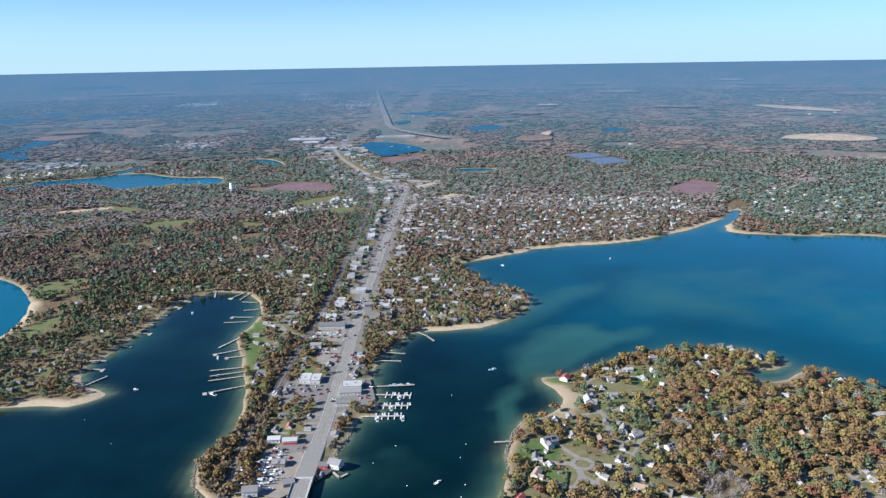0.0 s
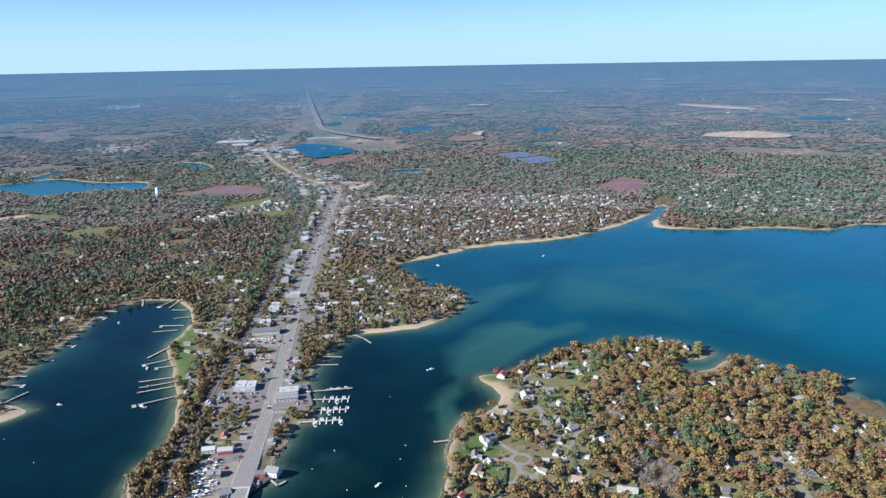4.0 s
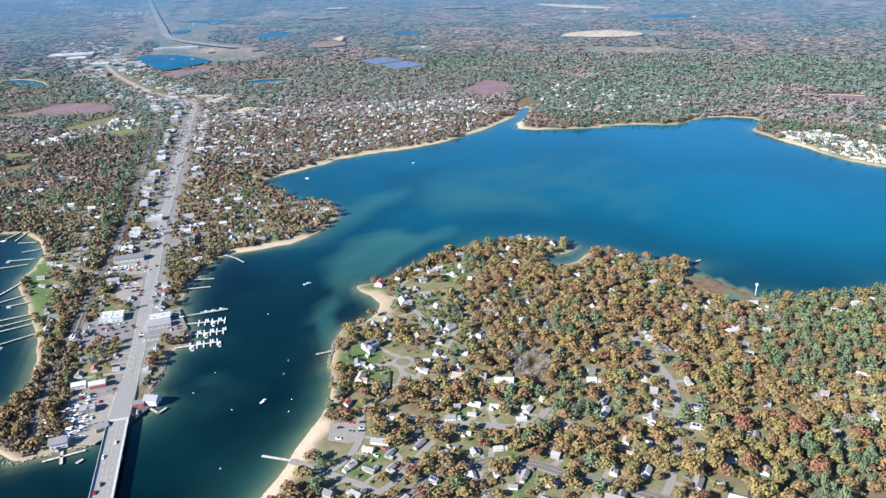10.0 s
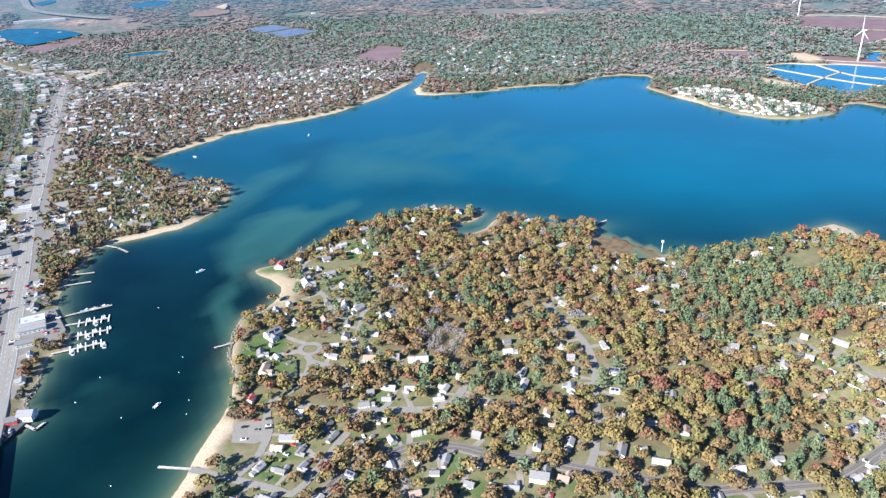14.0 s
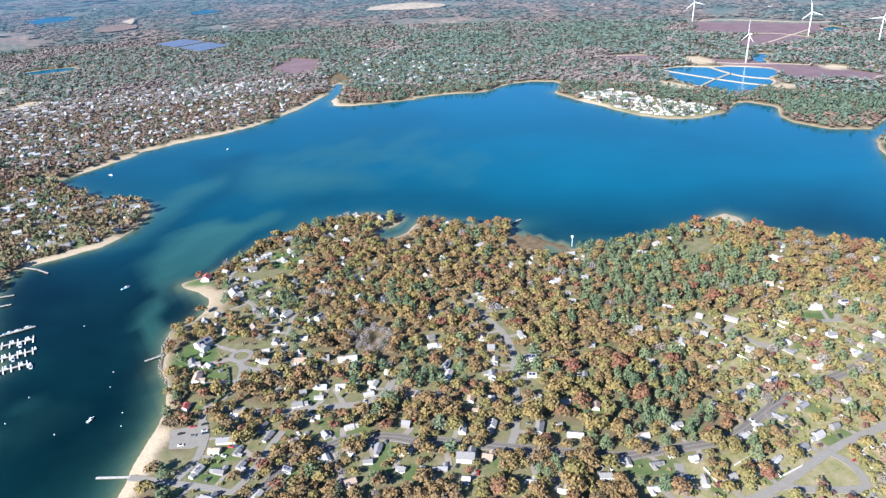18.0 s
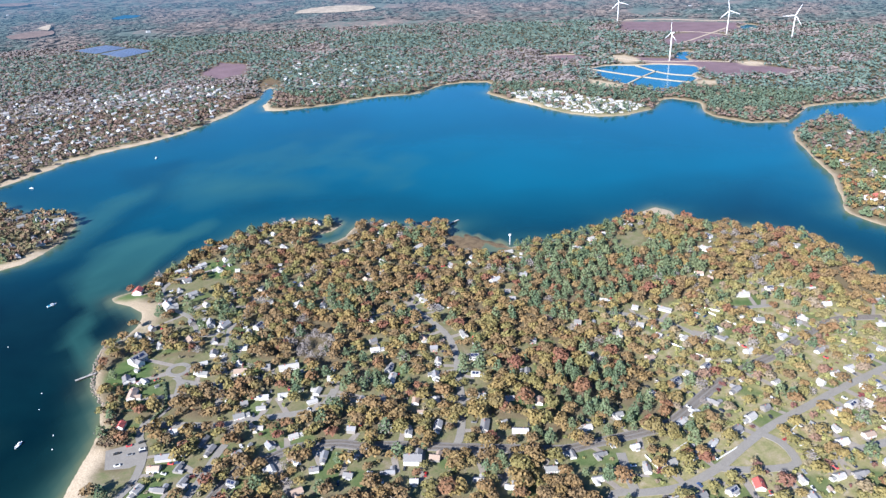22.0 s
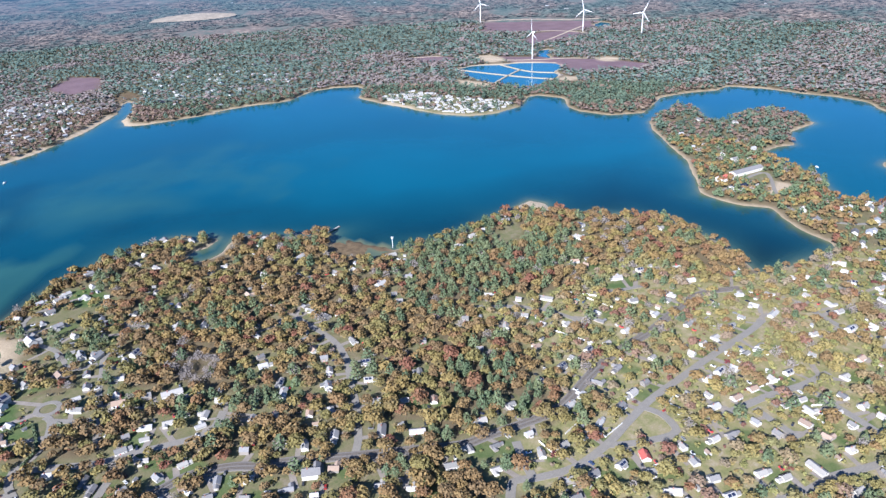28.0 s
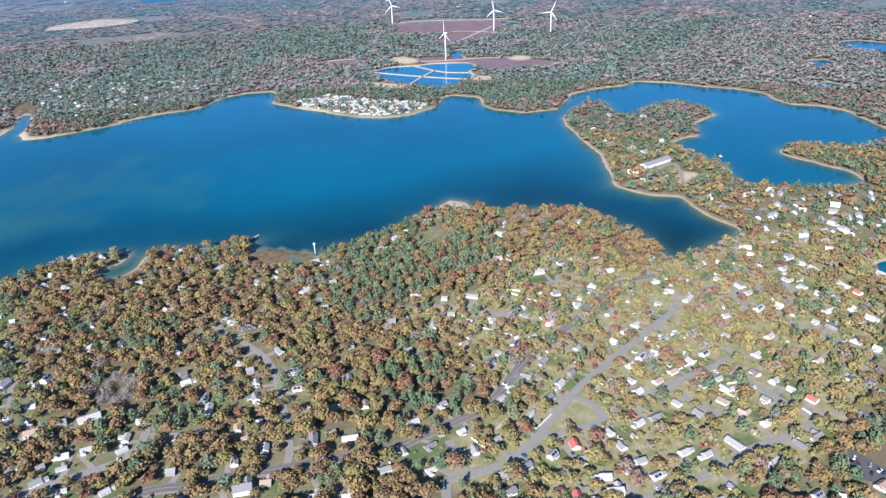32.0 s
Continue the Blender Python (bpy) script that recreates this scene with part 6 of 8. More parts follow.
GARAGE_DOOR = boxes("garage_door", [(0, 0, 1.1, 2.9, 0.14, 2.3, 0), (0, 0, 0.6, 2.6, 0.2, 0.06, 1), (0, 0, 1.3, 2.6, 0.2, 0.06, 1)], M_TRIM, M_ROOF_GREY)
CHIMNEY = boxes("chimney", [(0, 0, 0, 0.9, 0.75, 2.4), (0, 0, 1.25, 1.1, 0.95, 0.18)], M_BRICK)


def gable(w, h, rise, over=0.45):
    """Wall section and roof section of a gabled house."""
    s = rise / (w / 2)
    wall = [(-w / 2, 0), (w / 2, 0), (w / 2, h), (0, h + rise), (-w / 2, h)]
    e = w / 2 + over
    roof = [(-e, h - over * s), (-e, h - over * s + 0.22), (0, h + rise + 0.24), (e, h - over * s + 0.22), (e, h - over * s), (0, h + rise + 0.02)]
    return wall, roof


# key: length, width, wall height, rise, roof, walls, extras
STYLE = {
    "w": ((12.0, 8.4, 3.3, 2.5, M_ROOF_LIGHT, M_WALL, "chimney garage"), (10.5, 8.0, 4.6, 2.8, M_ROOF_LIGHT, M_WALL, "chimney porch"), (13.5, 8.0, 2.9, 1.9, M_ROOF_LIGHT, M_WALL, "wing")),
    "g": ((12.0, 8.4, 3.3, 2.6, M_ROOF_GREY, M_WALL, "chimney porch"), (10.0, 8.2, 4.8, 2.9, M_ROOF_GREY, M_SHINGLE_WALL, "chimney"), (12.5, 8.0, 3.0, 2.2, M_ROOF_GREY, M_SHINGLE_WALL, "wing garage")),
    "b": ((12.5, 8.6, 4.0, 2.9, M_ROOF_GREY, M_WALL, "solar porch"), (11.5, 8.2, 3.2, 2.6, M_ROOF_LIGHT, M_WALL, "solar garage")),
    "t": ((12.0, 8.2, 3.1, 2.2, M_ROOF_TAN, M_WALL, "chimney"), (11.0, 8.0, 3.6, 2.6, M_ROOF_TAN, M_SHINGLE_WALL, "wing")),
    "r": ((11.5, 8.4, 3.2, 2.5, M_ROOF_RED, M_WALL, "chimney"),),
    "R": ((13.5, 11.0, 5.0, 3.4, M_ROOF_RED, M_WALL, "porch chimney"),),
    "W": ((17.0, 10.0, 5.0, 3.3, M_ROOF_LIGHT, M_WALL, "wing chimney porch garage"), (16.0, 10.5, 4.6, 3.0, M_ROOF_GREY, M_WALL, "wing chimney garage")),
    "B": ((16.0, 11.0, 5.0, 3.6, M_ROOF_GREY, M_WALL, "solar wing chimney"),),
    "T": ((19.0, 9.5, 3.6, 2.6, M_ROOF_TAN, M_WALL, "wing chimney"),),
    "L": ((20.0, 8.5, 3.0, 2.0, M_ROOF_LIGHT, M_WALL, "chimney"),),
    "l": ((18.0, 8.5, 3.1, 2.3, M_ROOF_GREY, M_WALL, "chimney"),),
}
ROOF_WORD = {"pale_roof_shingles": "pale grey", "grey_roof_shingles": "dark grey", "tan_roof_shingles": "tan", "red_roof_shingles": "red"}


def house(style, m):
    ln, w, h, rise, roof_m, wall_m, extra = style
    t = empty("house", m)
    wall, roof = gable(w, h, rise)
    body = part("wall", prism("wall", wall, ln, wall_m), t)
    top = part("roof", prism("roof", roof, ln + 0.7, roof_m), t)
    for x in (-ln * 0.32, ln * 0.3):
        part("window", WINDOW, body, (x, -w / 2, 1.6))
    for x in (-ln / 2, ln / 2):
        part("window", WINDOW, body, (x, 0, h + 0.3 if h < 4 else 1.7), math.pi / 2)
    if h > 4:
        part("window", WINDOW, body, (ln * 0.05, -w / 2, 3.7))
    part("door", DOOR, body, (-ln * 0.08, -w / 2, 0.1))
    word = "" if wall_m is M_WALL else ", weathered walls"
    note = "white gabled house" if wall_m is M_WALL else "gabled house"
    if "chimney" in extra:
        part("chimney", CHIMNEY, top, (ln * 0.2, 0.5, h + rise + 0.3))
    if "garage" in extra:
        gw, gr = gable(6.0, 2.6, 1.6, 0.3)
        part("garage_wall", prism("garage_wall", gw, 6.0, wall_m, ln / 2 + 3.0), t)
        part("garage_roof", prism("garage_roof", gr, 6.3, roof_m, ln / 2 + 3.1), t)
        part("garage_door", GARAGE_DOOR, t, (ln / 2 + 6.0, 0, 0), math.pi / 2)
        word = " and a garage"
    if "wing" in extra:
        gw, gr = gable(w * 0.72, h * 0.86, rise * 0.7, 0.35)
        part("wing_wall", prism("wing_wall", gw, 8.0, wall_m, 0), t, (-ln * 0.26, -w / 2 - 1.5, 0), math.pi / 2)
        part("wing_roof", prism("wing_roof", gr, 8.6, roof_m, 0), t, (-ln * 0.26, -w / 2 - 1.5, 0), math.pi / 2)
        word = " and a cross wing"
    if "porch" in extra:
        part("porch", boxes("porch", [(0, 0, 0.25, ln * 0.5, 2.4, 0.5, 0), (0, -0.1, 2.7, ln * 0.54, 2.8, 0.16, 1), (-ln * 0.22, -1.0, 1.5, 0.18, 0.18, 2.4, 0), (ln * 0.22, -1.0, 1.5, 0.18, 0.18, 2.4, 0)], M_TRIM, roof_m), t, (ln * 0.1, -w / 2 - 1.2, 0))
    if "solar" in extra:
        s = math.atan2(rise, w / 2)
        for sx in (-1, 1):
            ob = part("solar_panel", boxes("solar_panel", [(0, 0, 0, ln * 0.34, 3.2, 0.1, 0), (0, 0, -0.05, ln * 0.35, 3.3, 0.06, 1)], M_SOLAR, M_TRIM), top, (sx * ln * 0.2, -w / 4 - 0.1, h + rise / 2 + 0.38))
            ob.rotation_euler = (s, 0, 0)
        note = "solar-panelled house"
    tagged(t, note + " with " + ROOF_WORD[roof_m.name] + " roof" + word, "house")
    return t


HOUSE_PROTO = {}
for k, (x, y, key) in enumerate(HOMES + HOMES_WEST):
    pick = (x * 3 + y * 5 + k) % len(STYLE[key])
    turn = facing(x, y) + (180 if (x + y) % 2 else 0) + (90 if (x * 3 + y) % 5 == 0 else 0) + rng.uniform(-6, 6)
    group = "houses on the near shore" if k < len(HOMES) else "houses west of the channel"
    s = rng.uniform(0.72, 0.92)
    m = pose(x, y, LAND - 0.05, 0, 0, turn) @ Matrix.Diagonal((s, s, s, 1))
    if (key, pick) in HOUSE_PROTO:
        t = copy_thing(HOUSE_PROTO[key, pick], m)
    else:
        t = HOUSE_PROTO[key, pick] = house(STYLE[key][pick], m)
    t["group"] = group


def small_homes(name, plots, ln, w, h, rise, label, roofs):
    """Distant houses of a quarter as one mesh of gabled blocks."""
    wall, roof = gable(w, h, rise, 0.4)
    hv = [(sx * ln / 2, y, z) for sx in (-1, 1) for y, z in wall]
    hf = [(0, 1, 6, 5), (1, 2, 7, 6), (2, 3, 8, 7), (3, 4, 9, 8), (4, 0, 5, 9)]
    ends = [(0, 4, 3, 2), (5, 7, 8, 9), (0, 2, 1, 1), (5, 6, 7, 7)]
    rv = [(sx * (ln / 2 + 0.4), y, z) for sx in (-1, 1) for y, z in (roof[1], roof[2], roof[3])]
    rf = [(10, 11, 14, 13), (11, 12, 15, 14)]
    base = np.array(hv + rv)
    faces = np.array(hf + [(0, 4, 3, 2), (0, 2, 1, 0), (5, 7, 8, 9), (5, 6, 7, 5)][:3:2] + rf)
    vs, fs, idx = [], [], []
    for k, (x, y, turn) in enumerate(plots):
        a = turn + (0 if far_rng.random() < 0.6 else math.pi / 2)
        s = far_rng.uniform(0.72, 1.12)
        c, sn = math.cos(a) * s, math.sin(a) * s
        v = np.stack([base[:, 0] * c - base[:, 1] * sn + x, base[:, 0] * sn + base[:, 1] * c + y, base[:, 2] * s + LAND - 0.05], -1)
        vs.append(v)
        fs.append(faces + 16 * k)
        ri = 1 + int(far_rng.random() * roofs)
        idx += [0] * (len(faces) - 2) + [ri, ri]
    me = raw_mesh(name, np.vstack(vs), np.vstack(fs), [M_WALL, M_ROOF_LIGHT, M_ROOF_METAL, M_ROOF_GREY, M_ROOF_TAN], index=idx)
    tagged(new(name, me), label, "houses", kind="stuff")


small_homes("shore_homes", PLOTS, 10.5, 7.2, 3.2, 2.3, "small white and grey houses among trees", 2.6)
small_homes("trailer_homes", TRAILERS, 9.5, 3.8, 2.8, 0.8, "close rows of white trailers above a beach", 2)


sheds = []
for k, (x, y, key) in enumerate(HOMES):
    if k % 4 != 1:
        a = radians(facing(x, y)) + (0 if k % 3 else 2.2)
        sheds.append((x + math.cos(a) * 15 - math.sin(a) * 4, y + math.sin(a) * 15 + math.cos(a) * 4, a))
sheds = np.array(sheds)
far_enough = lookup(SHORE, sheds[:, 0], sheds[:, 1]) > 8
for _n, line, width, _m, _p in ROADS[2:]:
    far_enough &= edge_distance([tuple(c) for c in smooth(line, 20)], sheds[:, 0], sheds[:, 1], False) > width / 2 + 4
hp = np.array([(x, y) for x, y, _k in HOMES], float)
far_enough &= np.hypot(sheds[:, :1] - hp[:, 0], sheds[:, 1:2] - hp[:, 1]).min(1) > 11
small_homes("garden_sheds", sheds[far_enough], 4.6, 3.4, 2.2, 1.1, "small garden sheds behind the houses", 3.9)


# ---------------------------------------------------------------- shops along the highway
def shop(x, y, key, ln, w, h, turn):
    t = empty("shop", pose(x, y, LAND - 0.02, 0, 0, turn))
    wall_m = {"b": M_SHINGLE_WALL, "u": M_SHINGLE_WALL}.get(key, M_WALL)
    if key in "mu" and ln > 0:
        part("wall", boxes("wall", [(0, 0, h / 2, ln, w, h)], wall_m), t)
        part("roof", boxes("roof", [(0, 0, h + 0.06, ln + 0.3, w + 0.3, 0.2, 0), (0, w / 2, h + 0.3, ln + 0.3, 0.3, 0.6, 1), (0, -w / 2, h + 0.3, ln + 0.3, 0.3, 0.6, 1), (ln / 2, 0, h + 0.3, 0.3, w, 0.6, 1), (-ln / 2, 0, h + 0.3, 0.3, w, 0.6, 1)], M_ROOF_METAL if key == "m" else M_ROOF_GREY, M_TRIM), t)
        for k in range(max(1, int(ln / 9))):
            part("roof_unit", boxes("roof_unit", [(0, 0, 0, 1.8, 1.4, 1.1), (0, 0, 0.6, 1.2, 0.9, 0.2)], M_CONCRETE), t, (-ln / 2 + 5 + k * 9, (k % 2 - 0.5) * w * 0.3, h + 0.7))
        label = "flat-roofed commercial building with a pale roof" if key == "m" else "low dark flat-roofed row of storage units"
    else:
        wl, rf = gable(w, h, w * 0.2 if key not in "qp" else w * 0.3, 0.5)
        roof_m = {"g": M_ROOF_GREY, "S": M_ROOF_METAL, "s": M_ROOF_METAL, "q": M_ROOF_GREY, "p": M_ROOF_GREY, "b": M_ROOF_GREY}[key]
        part("wall", prism("wall", wl, ln, M_RED if key == "p" else wall_m), t)
        part("roof", prism("roof", rf, ln + 0.8, roof_m), t)
        label = {"g": "grey-roofed commercial building beside the highway", "S": "long white shed with a red band", "s": "long metal shed with white roof", "q": "grey gabled waterfront building on the shore", "p": "red and white snack stand by the bridge", "b": "small weathered shed in the boatyard"}[key]
        if key in "Ss":
            part("band", boxes("band", [(0, -w / 2 - 0.08, 1.3, ln - 0.4, 0.12, 2.2)], M_RED if key == "S" else M_TRIM), t)
    for k in range(int(ln / 4)):
        part("shop_window", WINDOW, t, (-ln / 2 + 2 + 4 * k, -w / 2 - 0.05, 1.7))
    part("door", DOOR, t, (ln / 2, 0, 0.1), math.pi / 2)
    tagged(t, label, "shop", "shops along the highway")


for x, y, key, *size in SHOPS:
    shop(x + (4.5 if key in "pq" and x > -120 else 0), y, key, *size)
PADS = []
hw = smooth(HIGHWAY[2:], 46)
for k, (x, y) in enumerate(hw):
    if y < 960 or y > 1990:
        continue
    for side in (-1, 1):
        if (k * 5 + side) % 7 == 0 or (side > 0 and 1100 < y < 1300):
            continue
        ln, w = 14 + (k * 37 + side * 11) % 22, 11 + (k * 17 + side * 5) % 9
        cx, cy = x + side * (26 + w / 2 + (k * 13) % 9), y + (k * 29) % 14
        shop(cx, cy, "mgmmu"[(k + side) % 5], w, ln, 4.5, 2.0)
        b0 = len(PADS)
        x0, x1 = sorted((x + side * 9.0, cx + side * (w / 2 + 5)))
        PADS.extend((px, py, LAND + 0.14 + 0.004 * (b0 % 7)) for px, py in ((x0, cy - ln / 2 - 7), (x1, cy - ln / 2 - 5), (x1, cy + ln / 2 + 6), (x0, cy + ln / 2 + 8)))

tagged(new("forecourts", raw_mesh("forecourts", PADS, np.arange(len(PADS)).reshape(-1, 4), [M_LOT])), "worn asphalt forecourts of the roadside shops", "forecourts", kind="stuff")

# far town round the highway junction
far_b = [(-630, 3431, 170, 95, 9, 2), (-590, 3300, 70, 60, 8, 2), (-455, 2760, 95, 60, 8, 1), (-470, 3070, 60, 45, 7, 2), (-219, 3500, 190, 30, 8, 2)]
for k in range(230):
    a, s = far_rng.uniform(0, 1) ** 1.3, far_rng.choice((-1, 1))
    i = int(a * (len(smooth(HIGHWAY_BEND, 40)) - 1))
    c = smooth(HIGHWAY_BEND, 40)[i]
    far_b.append((c[0] + s * far_rng.uniform(25, 120), c[1] + far_rng.uniform(-30, 30), far_rng.uniform(10, 34), far_rng.uniform(9, 22), far_rng.uniform(4, 7), int(far_rng.integers(0, 4))))
for x, y, across, along, kind in FAR_MARKS:
    if kind == "t":
        h = math.hypot(x, y)
        for k in range(70):
            u, w = far_rng.normal(0, 0.5, 2)
            far_b.append((x + y / h * across * u + x / h * along * w, y - x / h * across * u + y / h * along * w, far_rng.uniform(9, 24), far_rng.uniform(9, 20), 12, int(far_rng.integers(0, 4))))
for zone, count, big in ((TOWN_FAR_A, 70, 1.0), (TOWN_FARLEFT, 80, 1.0), (TOWN_FAR_B, 90, 2.2), (TOWN_FAR_C, 50, 2.2), (TOWN_FAR_D, 20, 2.6)):
    a = np.array(zone)
    for k in range(count):
        w = far_rng.dirichlet(np.ones(len(a)) * 0.8)
        c = (a * w[:, None]).sum(0)
        if np.hypot(*c) > RIM + 20:
            far_b.append((c[0], c[1], far_rng.uniform(10, 20) * big, far_rng.uniform(9, 14) * big, 7 * big, int(far_rng.integers(0, 4)) // 3 * 3))
for k in range(520):
    a, r = radians(far_rng.uniform(-36, 92)), far_rng.uniform(2950, 7000)
    if fbm(np.array([r * math.sin(a)]), np.array([r * math.cos(a)]), 300, 91)[0] > 0.56:
        far_b.append((r * math.sin(a), r * math.cos(a), far_rng.uniform(10, 18), far_rng.uniform(10, 14), 6, int(far_rng.integers(0, 3))))
vs, fs, idx = [], [], []
for k, (x, y, sx, sy, h, mi) in enumerate(far_b):
    vs += [(x + a * sx / 2, y + b * sy / 2, LAND + c * h) for c in (0, 1) for a, b in ((-1, -1), (1, -1), (1, 1), (-1, 1))]
    fs += [[8 * k + i for i in q] for q in ((4, 5, 6, 7), (0, 1, 5, 4), (1, 2, 6, 5), (2, 3, 7, 6), (3, 0, 4, 7))]
    idx += [mi, 0, 0, 0, 0]
tagged(new("far_town", raw_mesh("far_town", warp(vs), fs, [M_FARROOF, M_FARBOG, M_FARROOF, M_FARSAND], {"haze_mix": HAZE_MIX(np.hypot(*np.array(vs)[:, :2].T))}, index=idx)), "pale roofs of a distant roadside town", "houses", kind="stuff")


def far_patch(name, poly, material, label, category, lift=7.0):
    p = smooth(poly + poly[:1], 40)[:-1]
    c = p.mean(0)
    k = len(p)
    v = np.vstack([[*c, LAND + lift]] + [[*q, LAND + lift] for q in p])
    tagged(new(name, raw_mesh(name, warp(v), [(0, a + 1, (a + 1) % k + 1) for a in range(k)], [material], {"haze_mix": HAZE_MIX(np.hypot(v[:, 0], v[:, 1]))})), label, category, kind="structure")


far_patch("ground_sand_pit", SAND_PIT_A, M_FARSAND, "pale sand pit in the woods", "sand pit")
far_patch("ground_sand_pit", SAND_PIT_B, M_FARSAND, "long pale clearing in the distance", "clearing")
for k, (x, y, across, along, kind) in enumerate(FAR_MARKS):
    h = math.hypot(x, y)
    ux, uy = x / h, y / h
    pr = np.random.default_rng(900 + k)
    ring = [(x + uy * across * math.cos(a) * w + ux * along * math.sin(a) * w, y - ux * across * math.cos(a) * w + uy * along * math.sin(a) * w) for a, w in zip(np.arange(12) * math.pi / 6, pr.uniform(0.6, 1.15, 12))]
    if kind == "t":
        continue
    far_patch("ground_far_clearing" if kind != "w" else "water_far_pond", ring, {"f": M_FARFIELD, "s": M_FARSAND, "b": M_FARBOG, "w": M_FARWATER}[kind], {"f": "pale open field in the distance", "s": "sandy clearing in the distance", "b": "reddish brown bog in the distance", "w": "thin blue pond in the distance"}[kind], "clearing" if kind != "w" else "pond", 16.0)
far_patch("ground_bog", BOG_PINK, M_FARBOG, "reddish cranberry beds in the distant woods", "bog", 9.0)
far_patch("ground_sand_pit", SAND_FAR, M_FARSAND, "pale sand bank beside distant cranberry beds", "sand pit", 14.0)
far_patch("ground_bog", BOG_LEFT, M_FARBOG, "brown marsh beside a distant creek", "marsh")

# ---------------------------------------------------------------- bridge and railway
B0, B1, BZ = Vector((-126.6, 566.0, 0)), Vector((-127.6, 285.0, 0)), 4.8
blen = (B1 - B0).length
bang = math.degrees(math.atan2(B1.y - B0.y, B1.x - B0.x))
mid = (B0 + B1) / 2
bridge = empty("road_bridge", pose(mid.x, mid.y, 0, 0, 0, bang))
part("deck", boxes("deck", [(0, 0, BZ - 0.5, blen, 17.0, 1.0)], M_CONCRETE), bridge)
part("roadway", boxes("roadway", [(0, 0, BZ + 0.03, blen, 14.0, 0.1)], M_ASPHALT), bridge)
for s in (-1, 1):
    part("sidewalk", boxes("sidewalk", [(0, s * 7.65, BZ + 0.12, blen, 1.3, 0.28)], M_CONCRETE), bridge)
    part("parapet", boxes("parapet", [(0, s * 8.4, BZ + 0.55, blen, 0.3, 1.1), (0, s * 8.4, BZ + 1.15, blen, 0.42, 0.12)], M_CONCRETE), bridge)
    part("girder", boxes("girder", [(0, s * 6.0, BZ - 1.6, blen, 0.8, 1.3)], M_CONCRETE), bridge)
    part("edge_line", boxes("edge_line", [(0, s * 6.7, BZ + 0.09, blen, 0.18, 0.03)], M_LINE), bridge)
part("centre_line", boxes("centre_line", [(0, 0.2, BZ + 0.09, blen, 0.14, 0.03), (0, -0.2, BZ + 0.09, blen, 0.14, 0.03)], M_YELLOW), bridge)
for s in (-3.4, 3.4):
    part("lane_line", boxes("lane_line", [(x, s, BZ + 0.09, 3.0, 0.16, 0.03) for x in np.arange(-blen / 2 + 4, blen / 2 - 4, 9.0)], M_LINE), bridge)
for x in np.arange(-blen / 2 + 22, blen / 2, 26.0):
    part("pier", boxes("pier", [(x, 0, BZ - 2.7, 1.8, 15.6, 1.0), (x, -6, 0.2, 1.4, 2.0, 7.0), (x, 0, 0.2, 1.4, 2.0, 7.0), (x, 6, 0.2, 1.4, 2.0, 7.0), (x, 0, -1.5, 2.6, 15.6, 3.4)], M_CONCRETE), bridge)
part("abutment", boxes("abutment", [(-blen / 2 + 1.0, 0, 2.6, 3.0, 17.0, 6.0)], M_CONCRETE), bridge)
tagged(bridge, "long pale concrete road bridge over the narrow channel", "bridge")
v = []
for x, y, zz in ((-126.6, 566.2, BZ + 0.08), (-126.2, 585, 4.2), (-125.8, 605, 3.2), (-125.4, 632, LAND + 0.32)):
    v += [(x - 10.4, y, LAND - 0.5), (x - 8.6, y, zz), (x + 8.6, y, zz), (x + 10.0, y, LAND - 0.5)]
tagged(new("road_bridge_ramp", raw_mesh("ramp", v, [(4 * i + c, 4 * i + c + 1, 4 * i + c + 5, 4 * i + c + 4) for i in range(3) for c in range(3)], [M_ASPHALT, M_GRAVEL], index=[1, 0, 1] * 3)), "asphalt ramp climbing to the bridge", "road", kind="structure")


def railway(line, tied):
    """Two tracks on a ballast bed, with sleepers along the part that is seen closely."""
    v, f = ribbon(line, 9.5, LAND + 0.55, deep=LAND - 0.6)
    rail = tagged(new("road_railway_bed", raw_mesh("railway_bed", v, f, [M_BALLAST])), "double railway track on grey ballast", "railway", kind="structure")
    for o in (-2.8, -1.3, 1.3, 2.8):
        v, f = ribbon(line, 0.16, LAND + 0.80, o, deep=LAND + 0.5)
        new("rail", raw_mesh("rail", v, f, [M_RAIL])).parent = rail
    p = smooth(tied, 1.0)
    tg = np.gradient(p, axis=0)
    tg /= np.linalg.norm(tg, axis=1)[:, None]
    vs, fs = [], []
    for c, t in zip(p, tg):
        nx, ny = t[1], -t[0]
        for o in (-2.05, 2.05):
            b0 = len(vs)
            for a, b in ((-1.3, -0.2), (1.3, -0.2), (1.3, 0.2), (-1.3, 0.2)):
                vs.append((c[0] + nx * (o + a) + t[0] * b, c[1] + ny * (o + a) + t[1] * b, LAND + 0.66))
            fs.append((b0, b0 + 1, b0 + 2, b0 + 3))
    sl = new("sleepers", raw_mesh("sleepers", vs, fs, [M_PILE]))
    sl.parent = rail
    sl["kind"] = "stuff"


railway(RAILWAY, RAILWAY[:9])
railway(RAILWAY_EAST, RAILWAY_EAST)


